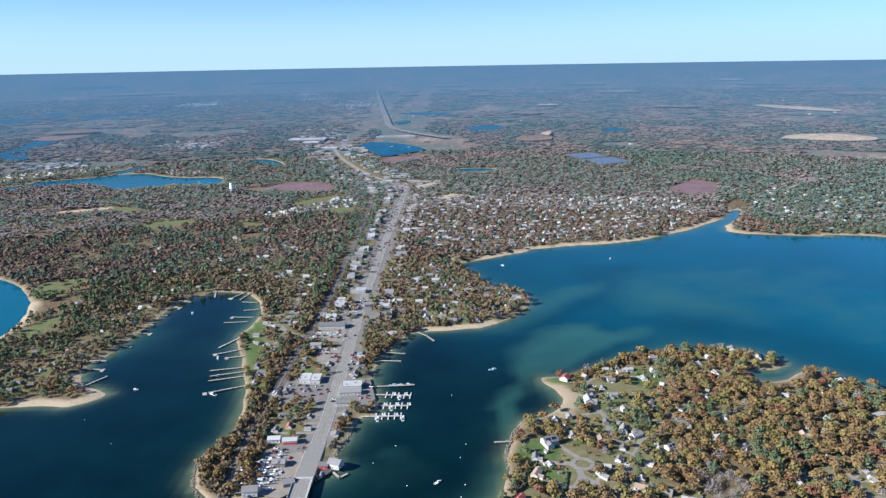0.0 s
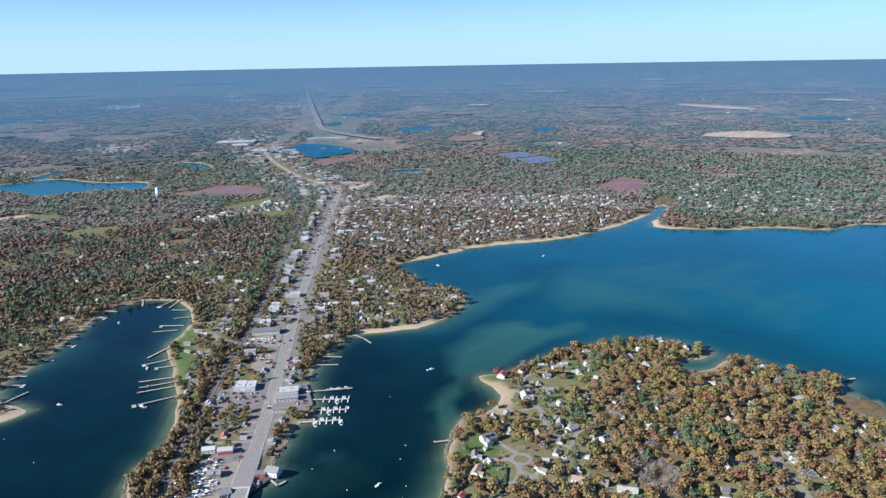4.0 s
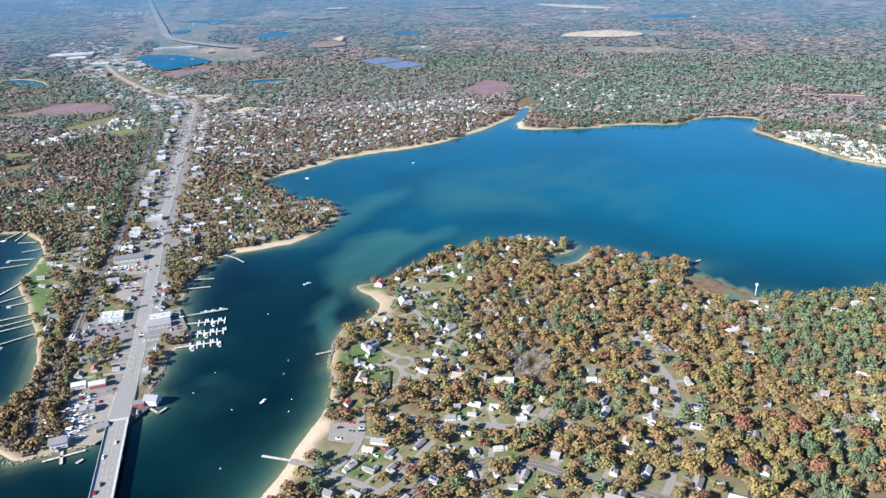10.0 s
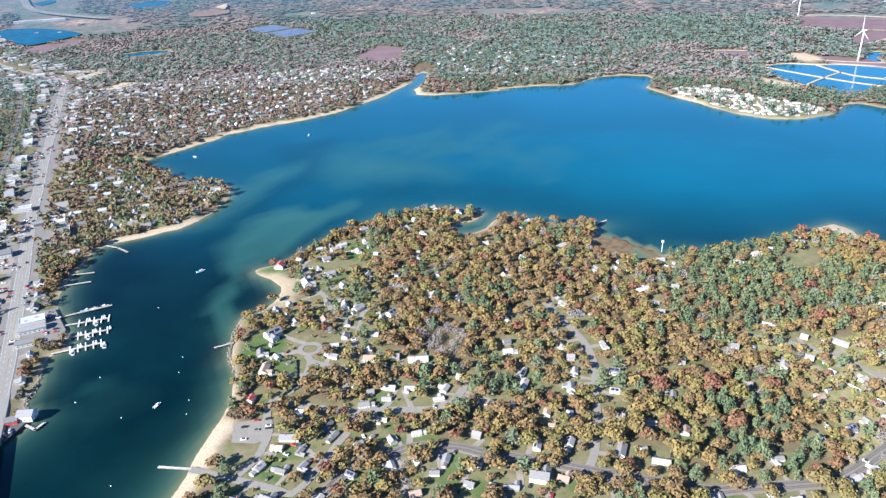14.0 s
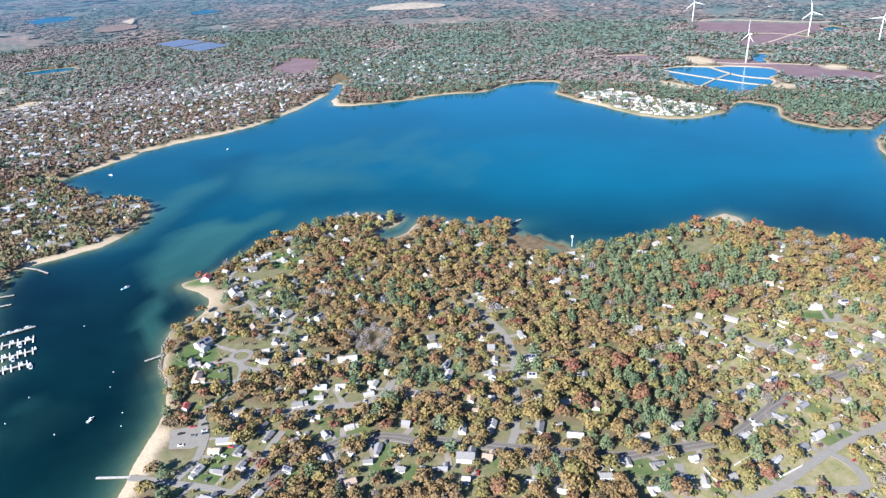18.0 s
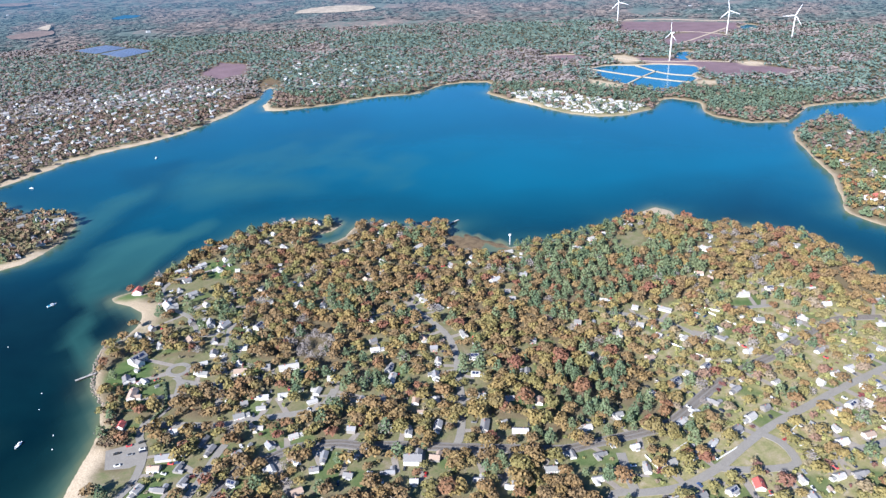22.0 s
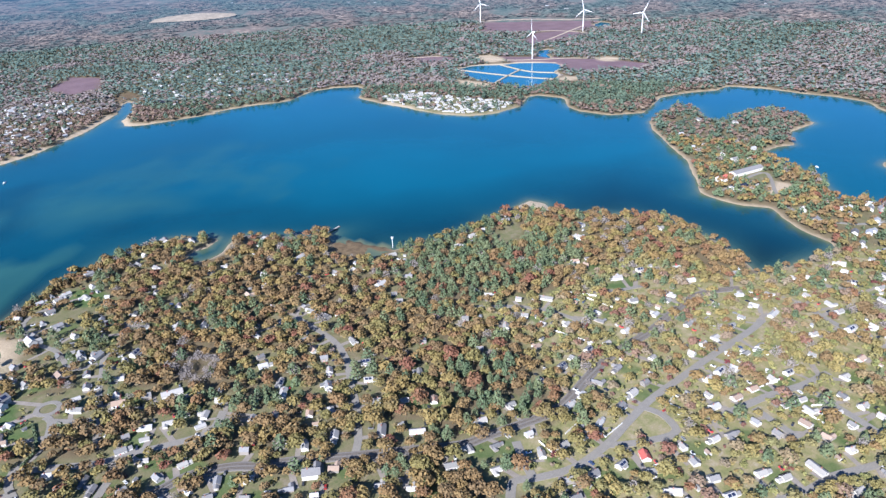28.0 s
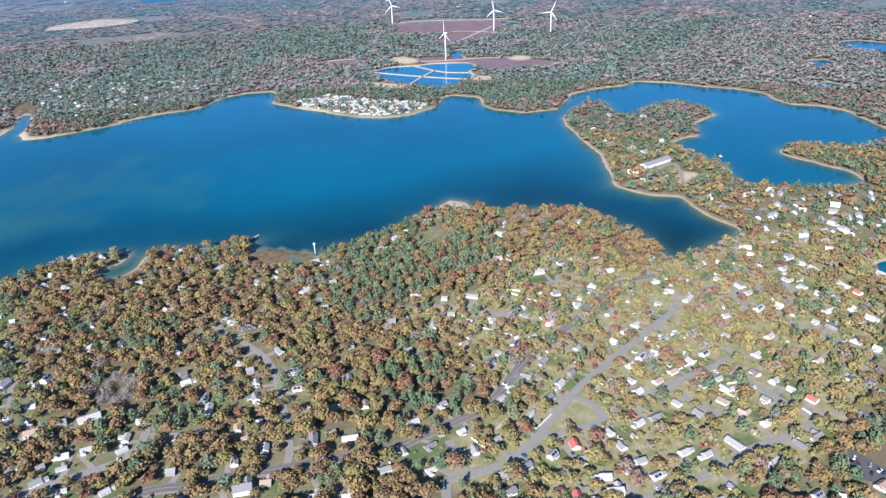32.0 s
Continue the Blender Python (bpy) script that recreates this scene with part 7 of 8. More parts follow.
# ---------------------------------------------------------------- docks, boats, cars
def dock(line, width=2.2, z=1.3, group="docks of the coves"):
    t = empty("dock", pose(line[0][0], line[0][1], 0))
    base = np.array(line[0], float)
    for a, b in zip(line, line[1:]):
        a, b = np.array(a) - base, np.array(b) - base
        d = b - a
        ln = np.hypot(*d)
        ang = math.atan2(d[1], d[0])
        part("deck", boxes("deck", [(0, 0, z, ln + 1.5, width, 0.22, 0), (0, width / 2, z - 0.2, ln + 1.5, 0.15, 0.35, 1), (0, -width / 2, z - 0.2, ln + 1.5, 0.15, 0.35, 1)], M_TIMBER, M_PILE), t, (*((a + b) / 2), 0), ang)
        for s in np.arange(2, ln + 1, 6.0):
            q = a + d / ln * s
            for side in (-1, 1):
                part("pile", PILE, t, (q[0] - math.sin(ang) * side * width / 2, q[1] + math.cos(ang) * side * width / 2, 0))
    tagged(t, "weathered grey plank dock on dark piles", "dock", group)
    return t


PILE = tube("pile", [(-4, 0.17), (2.3, 0.15)], M_PILE, 6)
for line in DOCKS_COVE + DOCKS_WEST + DOCKS_EAST + YARD_DOCKS:
    dock(line)
FLOAT = boxes("float", [(0, 0, 0.35, 7.0, 4.5, 0.7), (0, 2.1, 0.75, 7.0, 0.15, 0.12), (0, -2.1, 0.75, 7.0, 0.15, 0.12)], M_TIMBER)
for k, line in enumerate(DOCKS_COVE + DOCKS_WEST):
    if k % 3 == 0:
        a, b = np.array(line[-2]), np.array(line[-1])
        tagged(new("swim_float", FLOAT), "low floating timber platform beside a dock", "float", "swim floats").matrix_basis = pose(b[0] + (b - a)[0] * 0.12, b[1] + (b - a)[1] * 0.12, 0, 0, 0, math.degrees(math.atan2(*(b - a)[::-1])) + 90)


def hull_mesh(ln, w, h, cover):
    secs = ((-0.5, 0.82, 0.0), (-0.2, 1.0, 0.0), (0.15, 0.95, 0.05), (0.38, 0.6, 0.18), (0.5, 0.04, 0.3))
    v, f = [], []
    for s, ww, up in secs:
        x, y = s * ln, ww * w / 2
        v += [(x, -y, h + up), (x, -y * 0.75, 0.25 + up), (x, 0, up * 0.8), (x, y * 0.75, 0.25 + up), (x, y, h + up)]
    for k in range(4):
        f += [(k * 5 + i, k * 5 + i + 1, k * 5 + i + 6, k * 5 + i + 5) for i in range(4)] + [(k * 5 + 4, k * 5, k * 5 + 5, k * 5 + 9)]
    f.append((4, 3, 2, 1))
    f.append((4, 1, 0, 0))
    me = bpy.data.meshes.new("hull")
    me.from_pydata(v, [], [q if len(set(q)) == 4 else tuple(dict.fromkeys(q)) for q in f])
    me.materials.append(M_WHITE)
    me.update()
    return me


def boat(m, k, where):
    kind = k % 4
    if kind in BOATS:
        t = copy_thing(BOATS[kind], m)
    else:
        ln, w = ((7.5, 2.6), (9.5, 3.1), (6.2, 2.3), (11.0, 3.5))[kind]
        t = empty("boat", m)
        part("hull", hull_mesh(ln, w, 1.1, 0), t)
        part("cabin", boxes("cabin", [(ln * 0.08, 0, 1.65, ln * 0.34, w * 0.66, 1.1, 0, 0.82), (ln * 0.08, 0, 1.8, ln * 0.355, w * 0.68, 0.35, 1, 0.92)], M_WHITE, M_GLASS), t)
        part("cockpit_cover" if kind % 2 else "engine", boxes("cockpit", [(-ln * 0.28, 0, 1.2, ln * 0.32, w * 0.7, 0.35, 0, 0.9)] if kind % 2 else [(-ln * 0.5, 0, 1.0, 0.6, 0.5, 1.2, 0)], M_BLUECOVER if kind == 1 else M_GLASS), t)
        BOATS[kind] = t
        tagged(t, ("white open motorboat with a dark outboard" if kind % 2 == 0 else "white cabin cruiser with a canvas cover"), "boat")
    t["group"] = where
    return t


BOATS = {}
for k, line in enumerate(MARINA_DOCKS):
    t = dock(line, 2.4, 1.2, "marina docks")
    a, b = np.array(line[0], float), np.array(line[1], float)
    d = (b - a) / np.linalg.norm(b - a)
    nrm = np.array((-d[1], d[0]))
    fingers = 0 if k == 0 else 5
    for i in range(fingers):
        q = a + (b - a) * (0.36 + 0.16 * i)
        for s in (-1, 1):
            part("finger_pier", boxes("finger_pier", [(0, 0, 1.0, 7.0, 1.1, 0.3)], M_TRIM), t, (*(q - a + nrm * s * 3.8), 0), math.atan2(nrm[1], nrm[0]))
        if (i + k) % 4 != 1:
            c = q + d * 2.4 + nrm * 4.2 * (-1 if (i + k) % 2 else 1)
            boat(pose(c[0], c[1], -0.2, 0, 0, math.degrees(math.atan2(nrm[1], nrm[0]))), i + k, "boats in the marina")
    if k == 0:
        for i in range(3):
            c = a + (b - a) * (0.5 + 0.17 * i) + nrm * 3
            boat(pose(c[0], c[1], -0.2, 0, 0, math.degrees(math.atan2(d[1], d[0]))), i + 1, "boats in the marina")
for k, (x, y) in enumerate(((-8, 562), (-376, 1020), (-355, 761), (309, 1282), (107, 1249), (57, 799), (1155, 318), (-262, 745), (-270, 795), (-287, 849))):
    boat(pose(x, y, -0.2, 0, 0, 40 + 67 * k), k, "boats at their moorings")
yr = np.random.default_rng(5)
for k in range(40):
    x, y = yr.uniform(-188, -166), yr.uniform(546, 612)
    if k % 3 == 0:
        x, y = yr.uniform(-178, -160), yr.uniform(548, 562)
    if k > 24:
        x, y = yr.uniform(-176, -140), yr.uniform(905, 925)
    if lookup(SHORE, np.array([x]), np.array([y]))[0] > 5:
        boat(pose(x, y, LAND + 0.55, 0, 0, yr.uniform(-25, 25)) @ Matrix.Diagonal((0.8, 0.8, 0.8, 1)), k, "boats laid up ashore")
for k, (x, y) in enumerate(((-49, 626), (7, 733), (13, 603), (-68, 596), (-35, 558), (16, 558), (19, 627), (12, 540), (-45, 480), (-380, 690), (-330, 640))):
    tagged(new("mooring_buoy", tube("buoy", [(-0.4, 0.1), (-0.1, 0.45), (0.35, 0.5), (0.7, 0.25), (0.75, 0.05)], M_WHITE, 10)), "round white mooring buoy on the water", "buoy", "mooring buoys").location = (x, y, 0)


def car(m, k):
    kind = k % 5
    if kind in CARS:
        return copy_thing(CARS[kind], m)
    paint = simple("car_paint", *(((0.6, 0.6, 0.6), (0.7, 0.7, 0.7)), ((0.02, 0.02, 0.025), (0.03, 0.03, 0.035)), ((0.28, 0.02, 0.02), (0.35, 0.03, 0.03)), ((0.22, 0.23, 0.24), (0.3, 0.31, 0.32)), ((0.03, 0.06, 0.16), (0.05, 0.09, 0.2)))[kind], 0.5, 0.3, 0.5)
    t = empty("car", m)
    part("body", boxes("body", [(0, 0, 0.62, 4.6, 1.82, 0.62, 0, 0.96), (0, 0, 0.42, 4.7, 1.7, 0.3, 0)], paint), t)
    part("cabin", boxes("cabin", [(-0.25, 0, 1.18, 2.6, 1.62, 0.56, 0, 0.74), (-0.25, 0, 1.48, 1.9, 1.2, 0.06, 1)], M_GLASS, paint), t)
    wheel = tube("wheel", [(-0.11, 0.3), (-0.08, 0.33), (0.08, 0.33), (0.11, 0.3)], M_TIRE, 10)
    for a in (-1.4, 1.4):
        for b in (-0.82, 0.82):
            part("wheel", wheel, t, (a, b, 0.33)).rotation_euler = (math.pi / 2, 0, 0)
    tagged(t, ("silver", "black", "dark red", "grey", "blue")[kind] + " saloon car on the asphalt", "car", "cars on roads and lots")
    CARS[kind] = t
    return t


CARS = {}


def joined_cars(name, places, label, marine=False):
    """Many small parked cars or boats on trailers as one mesh."""
    vs, fs, idx = [], [], []
    cube8 = np.array([(-1, -1, -1), (1, -1, -1), (1, 1, -1), (-1, 1, -1), (-1, -1, 1), (1, -1, 1), (1, 1, 1), (-1, 1, 1)], float) / 2
    quads = ((4, 5, 6, 7), (0, 1, 5, 4), (1, 2, 6, 5), (2, 3, 7, 6), (3, 0, 4, 7))
    for k, (x, y, a) in enumerate(places):
        c, sn = math.cos(a), math.sin(a)
        for cz, dx, dy, dz, tp, mi in (((1.2, 6.5, 2.3, 1.2, 1.0, 0), (2.1, 2.4, 1.5, 0.8, 0.8, 1 + k % 2)) if marine else ((0.65, 4.5, 1.8, 0.75, 0.97, k % 5), (1.25, 2.5, 1.6, 0.55, 0.75, 5))):
            q = cube8 * (dx, dy, dz)
            q[4:, :2] *= tp
            if marine and mi == 0:
                q[[1, 2, 5, 6], 1] *= 0.25
                q[:4, 1] *= 0.6
            b0 = len(vs)
            vs += [(x + p[0] * c - p[1] * sn, y + p[0] * sn + p[1] * c, LAND + 0.2 + cz + p[2]) for p in q]
            fs += [[b0 + i for i in f] for f in quads]
            idx += [mi] * 5
    mats = [M_WHITE, M_GLASS, M_TRIM] if marine else [M_WHITE, M_TIRE, M_ROOF_GREY, M_RED, M_SOLAR, M_GLASS]
    tagged(new(name, raw_mesh(name, vs, fs, mats, index=idx)), label, "boats" if marine else "cars", kind="stuff")


pr = np.random.default_rng(17)
places = []
for _n, lot, _m in LOTS:
    a = np.array(lot, float)
    turn = math.atan2(*(a[1] - a[0])[::-1])
    c, r = a.mean(0), np.ptp(a, 0).max()
    for u in np.arange(-r, r, 9.0):
        for w in np.arange(-r, r, 2.9):
            if pr.random() < 0.2:
                places.append((c[0] + u * math.cos(turn) - w * math.sin(turn), c[1] + u * math.sin(turn) + w * math.cos(turn), turn + pr.normal(0, 0.05), lot))
places = [p[:3] for p in places if inside(p[3], np.array([p[0]]), np.array([p[1]]))[0] and all(math.hypot(p[0] - q[0], p[1] - q[1]) > max(q[3], q[4]) / 2 + 2 for q in SHOPS) and not (-190 < p[0] < -140 and p[1] < 615)]
for x, y in smooth(HIGHWAY[4:], 7):
    for side in (-1, 1):
        if pr.random() < 0.22:
            places.append((x + side * pr.uniform(14, 27), y + pr.uniform(-3, 3), pr.choice((0.0, 1.57)) + pr.normal(0, 0.1)))
for x, y in smooth(HIGHWAY_BEND, 7):
    for side in (-1, 1):
        if pr.random() < 0.3:
            places.append((x + side * pr.uniform(18, 50), y + pr.uniform(-20, 20), pr.uniform(0, 3)))
joined_cars("parked_cars", places, "rows of parked cars beside the highway shops")
yard = [(x + pr.normal(0, 0.6), y + pr.normal(0, 0.6), pr.normal(0.15, 0.15)) for x in np.arange(-186, -146, 8.0) for y in np.arange(548, 612, 4.2) if pr.random() < 0.62]
yard = [p for p in yard if lookup(SHORE, np.array([p[0]]), np.array([p[1]]))[0] > 6 and all(math.hypot(p[0] - q[0], p[1] - q[1]) > max(q[3], q[4]) / 2 + 3 for q in SHOPS)]
joined_cars("laid_up_boats", yard, "white boats on trailers in a gravel yard", True)
cr = np.random.default_rng(11)
k = 0
hw = smooth(HIGHWAY[2:], 5)
for i in range(30):
    j = int(cr.integers(24, 250))
    if j + 1 >= len(hw):
        continue
    o = cr.choice((-5.6, -2.3, 2.3, 5.6))
    a = math.degrees(math.atan2(*(hw[j + 1] - hw[j])[::-1]))
    car(pose(hw[j][0] + o, hw[j][1], LAND + 0.3, 0, 0, a), k)
    k += 1
for s, o in ((0.18, -5.2), (0.30, -2.0), (0.33, -5.2), (0.42, 2.0), (0.52, 5.2), (0.12, 2.0)):
    c = B0.lerp(B1, s)
    car(pose(c.x + o, c.y, BZ + 0.1, 0, 0, bang), k)
    k += 1
for name, lot, _m in LOTS[1:12]:
    a = np.array(lot, float)
    for i in range(6):
        w = cr.dirichlet(np.ones(len(a)))
        c = (a * w[:, None]).sum(0)
        if all(abs(c[0] - s[0]) > s[3] / 2 + 4 or abs(c[1] - s[1]) > s[4] / 2 + 4 for s in SHOPS):
            car(pose(c[0], c[1], LAND + 0.22, 0, 0, 90 * cr.integers(0, 2) + cr.uniform(-4, 4)), k)
            k += 1
for i, (x, y, key) in enumerate(HOMES):
    if i % 6 == 0:
        a = radians(facing(x, y))
        car(pose(x - math.sin(a) * 9 + math.cos(a) * 7, y + math.cos(a) * 9 + math.sin(a) * 7, LAND + 0.02, 0, 0, math.degrees(a) + 90), k)
        k += 1


drive = []
for i, (x, y, key) in enumerate(HOMES):
    if i % 6 and i % 6 != 4:
        a = radians(facing(x, y)) + pr.choice((0.0, math.pi))
        px, py = x - math.sin(a) * 8.5 + math.cos(a) * 5, y + math.cos(a) * 8.5 + math.sin(a) * 5
        if lookup(SHORE, np.array([px]), np.array([py]))[0] > 6 and min(math.hypot(px - h[0], py - h[1]) for h in HOMES) > 7:
            drive.append((px, py, a + math.pi / 2 + pr.normal(0, 0.2)))
joined_cars("driveway_cars", drive, "parked cars on house driveways")


# ---------------------------------------------------------------- wind turbines, water tower, mast, solar field
BLADE = None


def blade_mesh():
    v, f = [], []
    for s, c, th in ((0, 1.0, 1.0), (0.04, 1.1, 0.9), (0.18, 2.9, 0.6), (0.5, 1.9, 0.35), (0.85, 1.0, 0.2), (1.0, 0.25, 0.08)):
        z = 1.5 + s * 45
        v += [(-c * 0.35, -th / 2, z), (c * 0.65, 0, z), (-c * 0.35, th / 2, z), (-c * 0.55, 0, z)]
    for k in range(5):
        f += [(4 * k + i, 4 * k + (i + 1) % 4, 4 * k + 4 + (i + 1) % 4, 4 * k + 4 + i) for i in range(4)]
    f.append((20, 21, 22, 23))
    return raw_mesh("blade", v, f, [M_TURBINE])


BLADE = blade_mesh()
TOWER = tube("tower", [(0, 2.3), (30, 2.0), (60, 1.6), (89, 1.25)], M_TURBINE, 20)
for x, y, spin, yaw in ((1671, 1247, 2, 114), (2196, 1425, 12, 48), (2212, 1210, -25, 50), (2185, 1880, 15, 48)):
    t = empty("wind_turbine", pose(x, y, LAND, 0, 0, -yaw + 180) @ Matrix.Diagonal((0.8, 0.8, 0.8, 1)))
    part("tower", TOWER, t)
    part("nacelle", boxes("nacelle", [(0, -2.5, 90.6, 3.6, 10.0, 3.8, 0, 0.9), (0, -2.5, 92.6, 2.2, 6.0, 0.4)], M_TURBINE), t)
    hub = part("hub", tube("hub", [(-1.4, 1.5), (0.2, 1.7), (1.4, 1.2), (2.2, 0.3)], M_TURBINE, 14), t, (0, 3.6, 90.4))
    hub.rotation_euler = (-math.pi / 2, 0, 0)
    for i in range(3):
        b = part("blade", BLADE, t, (0, 4.2, 90.4))
        b.rotation_euler = (0, radians(spin + 120 * i), 0)
    part("base", tube("base", [(-0.5, 5), (0.3, 4.6)], M_CONCRETE, 20), t)
    tagged(t, "tall white three-bladed wind turbine among cranberry bogs", "wind turbine", "wind turbines")

t = empty("water_tower", pose(-600, 2035, LAND))
part("shaft", tube("shaft", [(0, 5.2), (3, 4.8), (27, 4.8)], M_TURBINE, 24), t)
part("tank_top", tube("tank_top", [(27, 4.8), (28.5, 4.4), (29.6, 2.6), (30, 0.4)], M_TURBINE, 24), t)
part("rail_ring", tube("rail_ring", [(26.8, 5.0), (27.2, 5.0)], M_RAIL, 24), t)
tagged(t, "pale cylindrical water tower standing above the woods", "water tower")

t = empty("signal_mast", pose(531, 601, LAND) @ Matrix.Diagonal((0.75, 0.75, 0.84, 1)))
part("pole", tube("pole", [(0, 0.75), (13, 0.5), (14.6, 0.5)], M_TURBINE, 12), t)
part("platform", tube("platform", [(14.0, 0.6), (14.4, 1.8), (14.8, 1.9), (14.9, 1.7)], M_TURBINE, 14), t)
part("lantern", boxes("lantern", [(0, 0, 15.7, 2.8, 2.8, 1.7), (0, 0, 16.7, 3.2, 3.2, 0.3)], M_TRIM), t)
tagged(t, "white pole tower with a boxy top by the marsh", "tower")

t = empty("solar_field", pose(0, 0, LAND))
for k in range(17):
    u = (k + 0.5) / 17
    a = np.array(SOLAR_FARM[0]) * (1 - u) + np.array(SOLAR_FARM[1]) * u
    b = np.array(SOLAR_FARM[3]) * (1 - u) + np.array(SOLAR_FARM[2]) * u
    for s0, s1 in ((0.03, 0.47), (0.53, 0.97)):
        p0, p1 = a + (b - a) * s0, a + (b - a) * s1
        c, d = (p0 + p1) / 2, p1 - p0
        ob = part("panel_row", boxes("panel_row", [(0, 0, 0, np.hypot(*d), 6.2, 0.2)], M_SOLAR_FARM), t, (c[0], c[1], 2.0), math.atan2(d[1], d[0]))
tagged(t, "field of blue-grey solar panel rows in the woods", "solar farm")

# dikes across the flooded bog
for line in (BOG_DIKE_A, BOG_DIKE_B, BOG_DIKE_C, BOG_FLOODED + BOG_FLOODED[:1]):
    v, f = ribbon(line, 6.0, 1.2, deep=-2.0)
    tagged(new("road_bog_dike", raw_mesh("bog_dike", v, f, [M_TRACK])), "sandy dike between flooded cranberry beds", "dike", kind="structure")

# stones of the sea wall round the causeway's end
sr = np.random.default_rng(3)
vs, fs = [], []
cube = np.array([(-1, -1, -1), (1, -1, -1), (1, 1, -1), (-1, 1, -1), (-1, -1, 1), (1, -1, 1), (1, 1, 1), (-1, 1, 1)], float)
for line in (SHORE_WEST_COVE[-4:] + SHORE_CAUSEWAY[:7], SHORE_CAUSEWAY[8:15], SHORE_POINT[-14:-9]):
    for x, y in smooth(line, 1.2):
        for _k in range(2):
            s = sr.uniform(0.3, 0.75, 3)
            q = cube * s * sr.uniform(0.6, 1.0, (8, 1))
            a = sr.uniform(0, 6.28)
            b0 = len(vs)
            ox, oy = sr.normal(0, 1.1, 2)
            vs += [(x + ox + p[0] * math.cos(a) - p[1] * math.sin(a), y + oy + p[0] * math.sin(a) + p[1] * math.cos(a), 0.5 + p[2] * 0.8) for p in q]
            fs += [[b0 + i for i in c] for c in ((4, 5, 6, 7), (0, 1, 5, 4), (1, 2, 6, 5), (2, 3, 7, 6), (3, 0, 4, 7))]
tagged(new("sea_wall_stones", raw_mesh("sea_wall_stones", vs, fs, [M_STONE])), "rough grey boulders along the water's edge", "stones", kind="stuff")

# club on the neck: a long hall, a red-roofed front and a dark panelled wing
CLUB = empty("clubhouse", pose(1051, 386, LAND))
for cx, cy, ln, w, h, rise, mm, word in ((8, 2, 60, 13, 5.0, 2.6, M_ROOF_GREY, "hall"), (-45, 12, 24, 13, 5.5, 3.2, M_ROOF_RED, "front"), (-58, -22, 46, 14, 4.5, 2.2, M_SOLAR, "wing")):
    wall, roof = gable(w, h, rise)
    part(word + "_wall", prism("wall", wall, ln, M_WALL), CLUB, (cx, cy, 0), radians(-17))
    part(word + "_roof", prism("roof", roof, ln + 1, mm), CLUB, (cx, cy, 0), radians(-17))
    for k in range(5):
        u = (k - 2) * ln / 5.5
        part("window", WINDOW, CLUB, (cx + math.cos(radians(-17)) * u + math.sin(radians(-17)) * w / 2, cy + math.sin(radians(-17)) * u - math.cos(radians(-17)) * w / 2, 2.0), radians(-17))
tagged(CLUB, "long white clubhouse with grey, red and dark roofs", "clubhouse")

# swimming pools
for x, y, ln, w in ((200, 575, 11, 5), (566, 359, 10, 5), (362, 386, 6, 6)):
    t = empty("swimming_pool", pose(x, y, LAND + 0.05, 0, 0, 25))
    part("rim", boxes("rim", [(0, 0, 0.1, ln + 1.2, w + 1.2, 0.3)], M_CONCRETE), t)
    part("pool_water", boxes("pool_water", [(0, 0, 0.24, ln, w, 0.1)], M_POOL), t)
    tagged(t, "small turquoise garden pool with pale rim", "swimming pool", "garden pools")

# ---------------------------------------------------------------- gardens: shrubs, driveways, fences
sx, sy = rng.uniform(300, 980, 9000), rng.uniform(-60, 480, 9000)
m = inside(SPARSE_TOWN, sx, sy) & (lookup(DENSITY, sx, sy) > 0.3) & (rng.random(9000) < 0.5)
plant("garden_shrubs", [oak_crown(800 + i, 30, 0.15) for i in range(5)], sx[m], sy[m], rng.uniform(2.5, 6.5, m.sum()), rng.uniform(3, 7, m.sum()), M_SHRUB, "yellow-green garden shrubs and small trees", "shrubs")
hx = np.array([(x, y) for x, y, _k in HOMES], float)
pick = rng.integers(0, len(hx), 1500)
off = rng.normal(0, 13, (1500, 2))
q = hx[pick] + off
m = (np.hypot(*off.T) > 8) & (lookup(SHORE, q[:, 0], q[:, 1]) > 5)
for _n, line, width, _m, _p in ROADS[2:24]:
    m &= edge_distance([tuple(c) for c in smooth(line, 25)], q[:, 0], q[:, 1], False) > width / 2 + 1
q = q[m]
plant("yard_shrubs", [oak_crown(820 + i, 26, 0.16) for i in range(5)], q[:, 0], q[:, 1], rng.uniform(1.5, 4.5, len(q)), rng.uniform(2, 5, len(q)), M_SHRUB, "mixed garden shrubs round the houses", "shrubs")

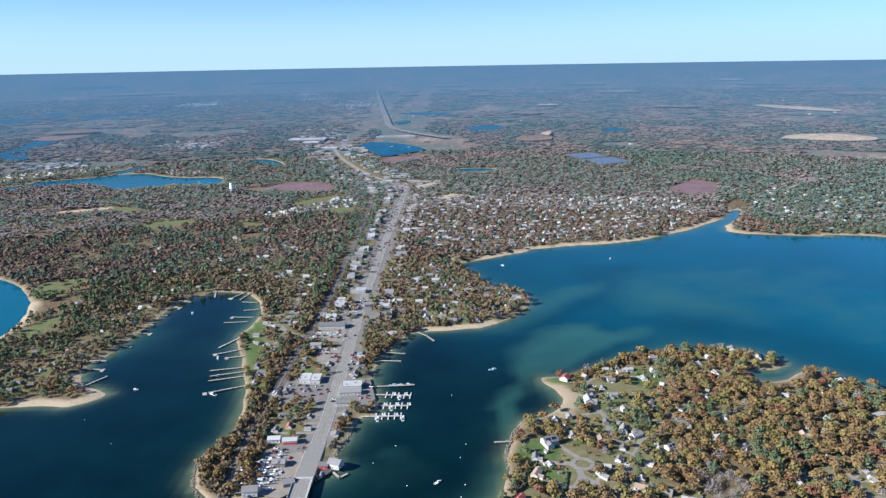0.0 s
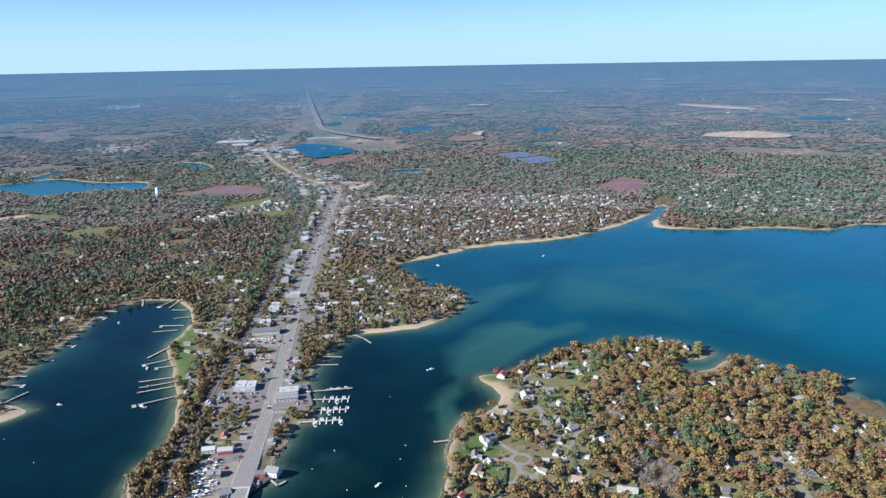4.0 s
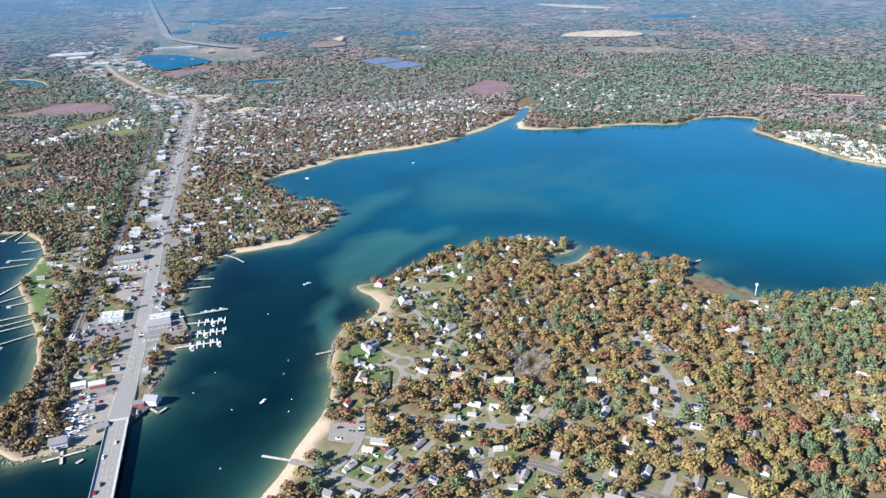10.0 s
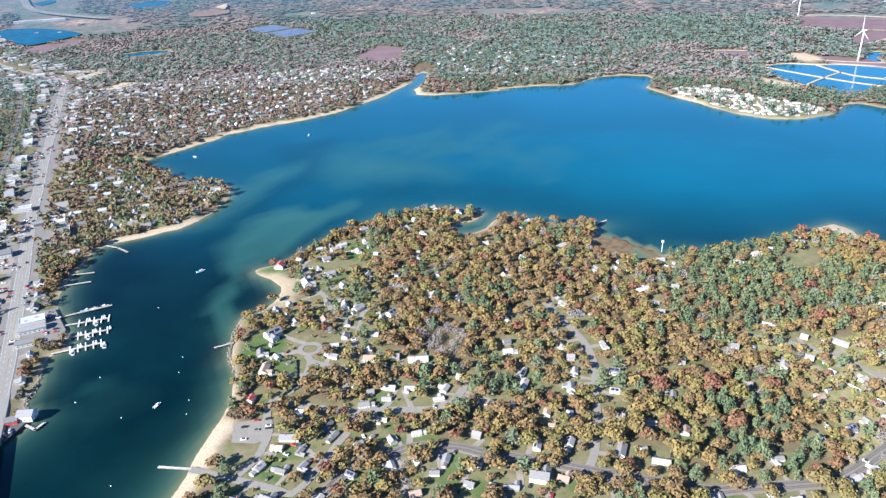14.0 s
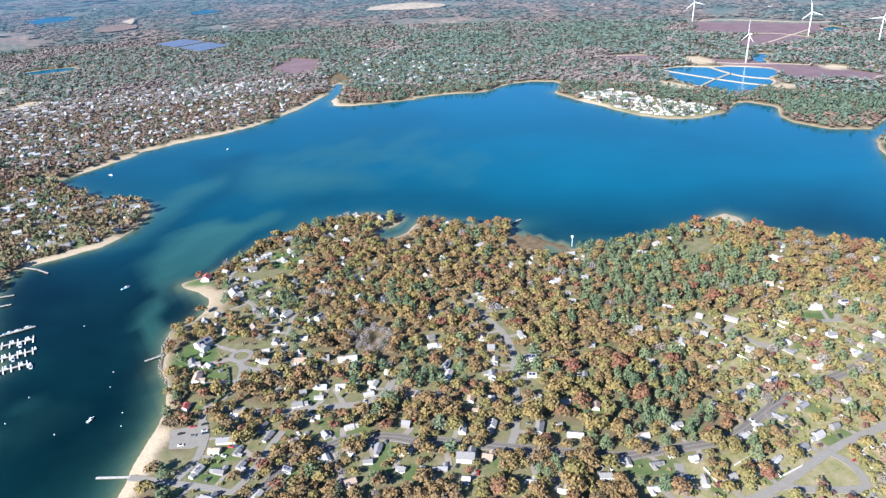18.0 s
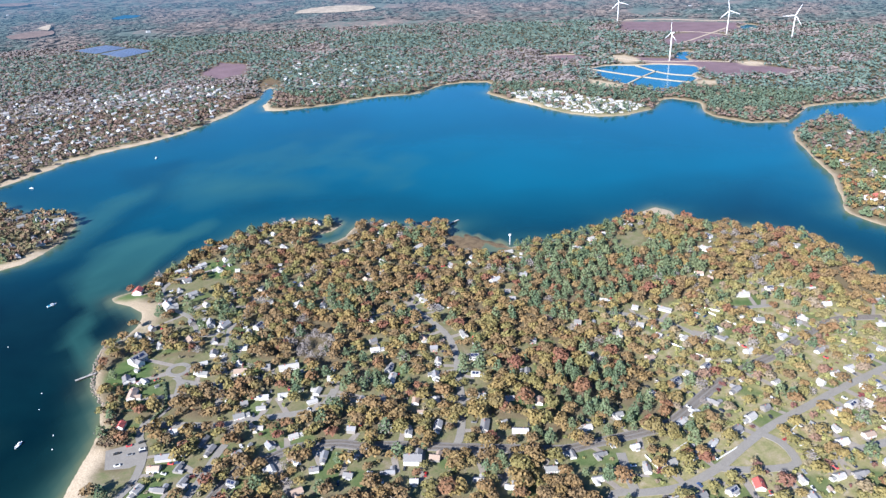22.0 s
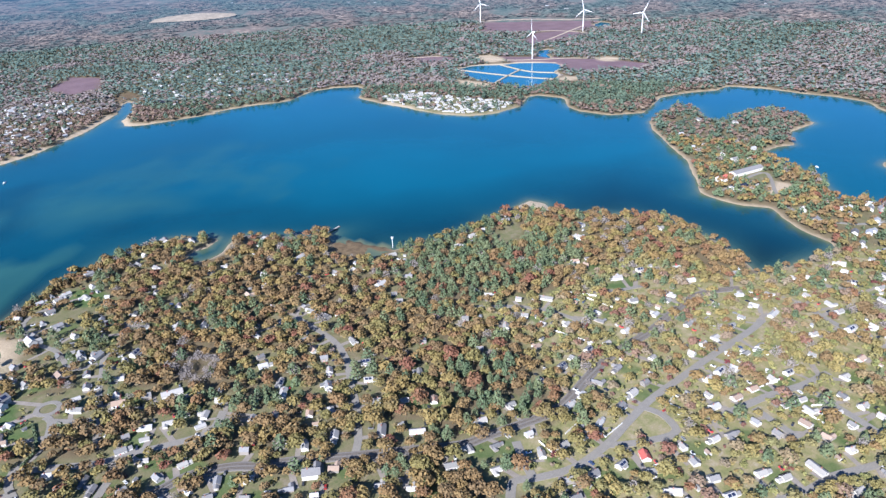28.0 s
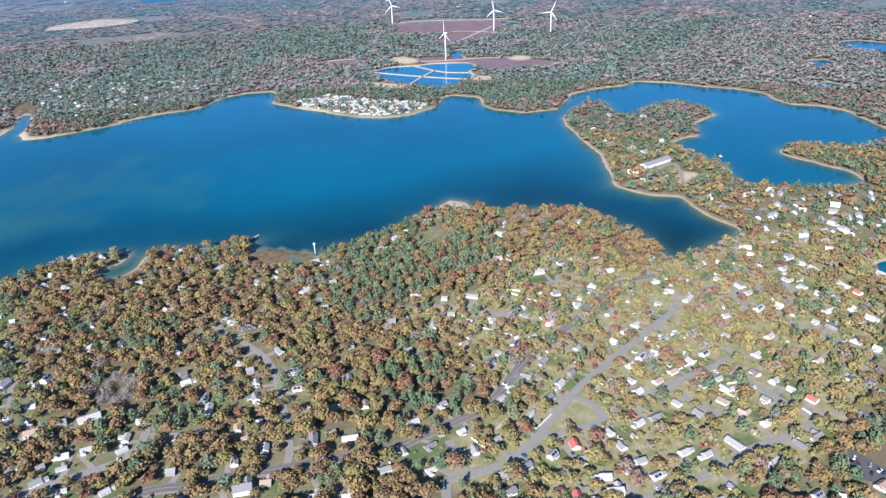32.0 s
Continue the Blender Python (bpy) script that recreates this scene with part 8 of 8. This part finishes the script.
HEDGES = [[(79, 579), (93, 577), (106, 577)], [(107, 571), (103, 553), (98, 535)], [(98, 535), (92, 531), (83, 524)], [(60, 571), (68, 577), (75, 577)], [(67, 551), (76, 547), (84, 539)]]
pts = np.vstack([smooth(line, 1.6) for line in HEDGES])
plant("garden_hedges", [oak_crown(860 + i, 26, 0.2) for i in range(4)], pts[:, 0], pts[:, 1], rng.uniform(2.0, 2.8, len(pts)), rng.uniform(2.6, 3.4, len(pts)), M_PINE, "clipped dark green hedges round large gardens", "hedges")

vs, fs = [], []
for k, (x, y, key) in enumerate(HOMES + HOMES_WEST):
    d = np.hypot(SEG_MID[:, 0] - x, SEG_MID[:, 1] - y)
    j = d.argmin()
    if 9 < d[j] < 48:
        a, b = np.array((x, y), float), SEG_MID[j]
        u = (b - a) / d[j]
        n = np.array((-u[1], u[0]))
        a = a + n * 5.0 * (1 if k % 2 else -1)
        w = 1.6 + (k % 3) * 0.4
        b0 = len(vs)
        for p, sgn in ((a, -1), (a, 1), (b + n * 3 * (1 if k % 2 else -1), 1), (b + n * 3 * (1 if k % 2 else -1), -1)):
            vs.append((*(p + n * w * sgn), LAND + 0.1 + 0.004 * (k % 20)))
        fs.append((b0, b0 + 1, b0 + 2, b0 + 3))
tagged(new("driveways", raw_mesh("driveways", vs, fs, [M_GRAVEL])), "pale driveways from the houses to the streets", "driveways", kind="stuff")

for line in FENCES:
    t = empty("fence", pose(line[0][0], line[0][1], LAND))
    for a, b in zip(line, line[1:]):
        d = np.array(b, float) - np.array(a)
        ln = np.hypot(*d)
        k = max(1, int(ln / 4))
        for i in range(k):
            c = np.array(a) - np.array(line[0]) + d * (i + 0.5) / k
            part("fence_panel", boxes("fence_panel", [(0, 0, 0.95, ln / k - 0.15, 0.08, 1.6, 0), (ln / k / 2, 0, 1.0, 0.16, 0.16, 2.0, 0)], M_FENCE), t, (c[0], c[1], 0), math.atan2(d[1], d[0]))
    tagged(t, "white board fence round a garden", "fence", "white garden fences")
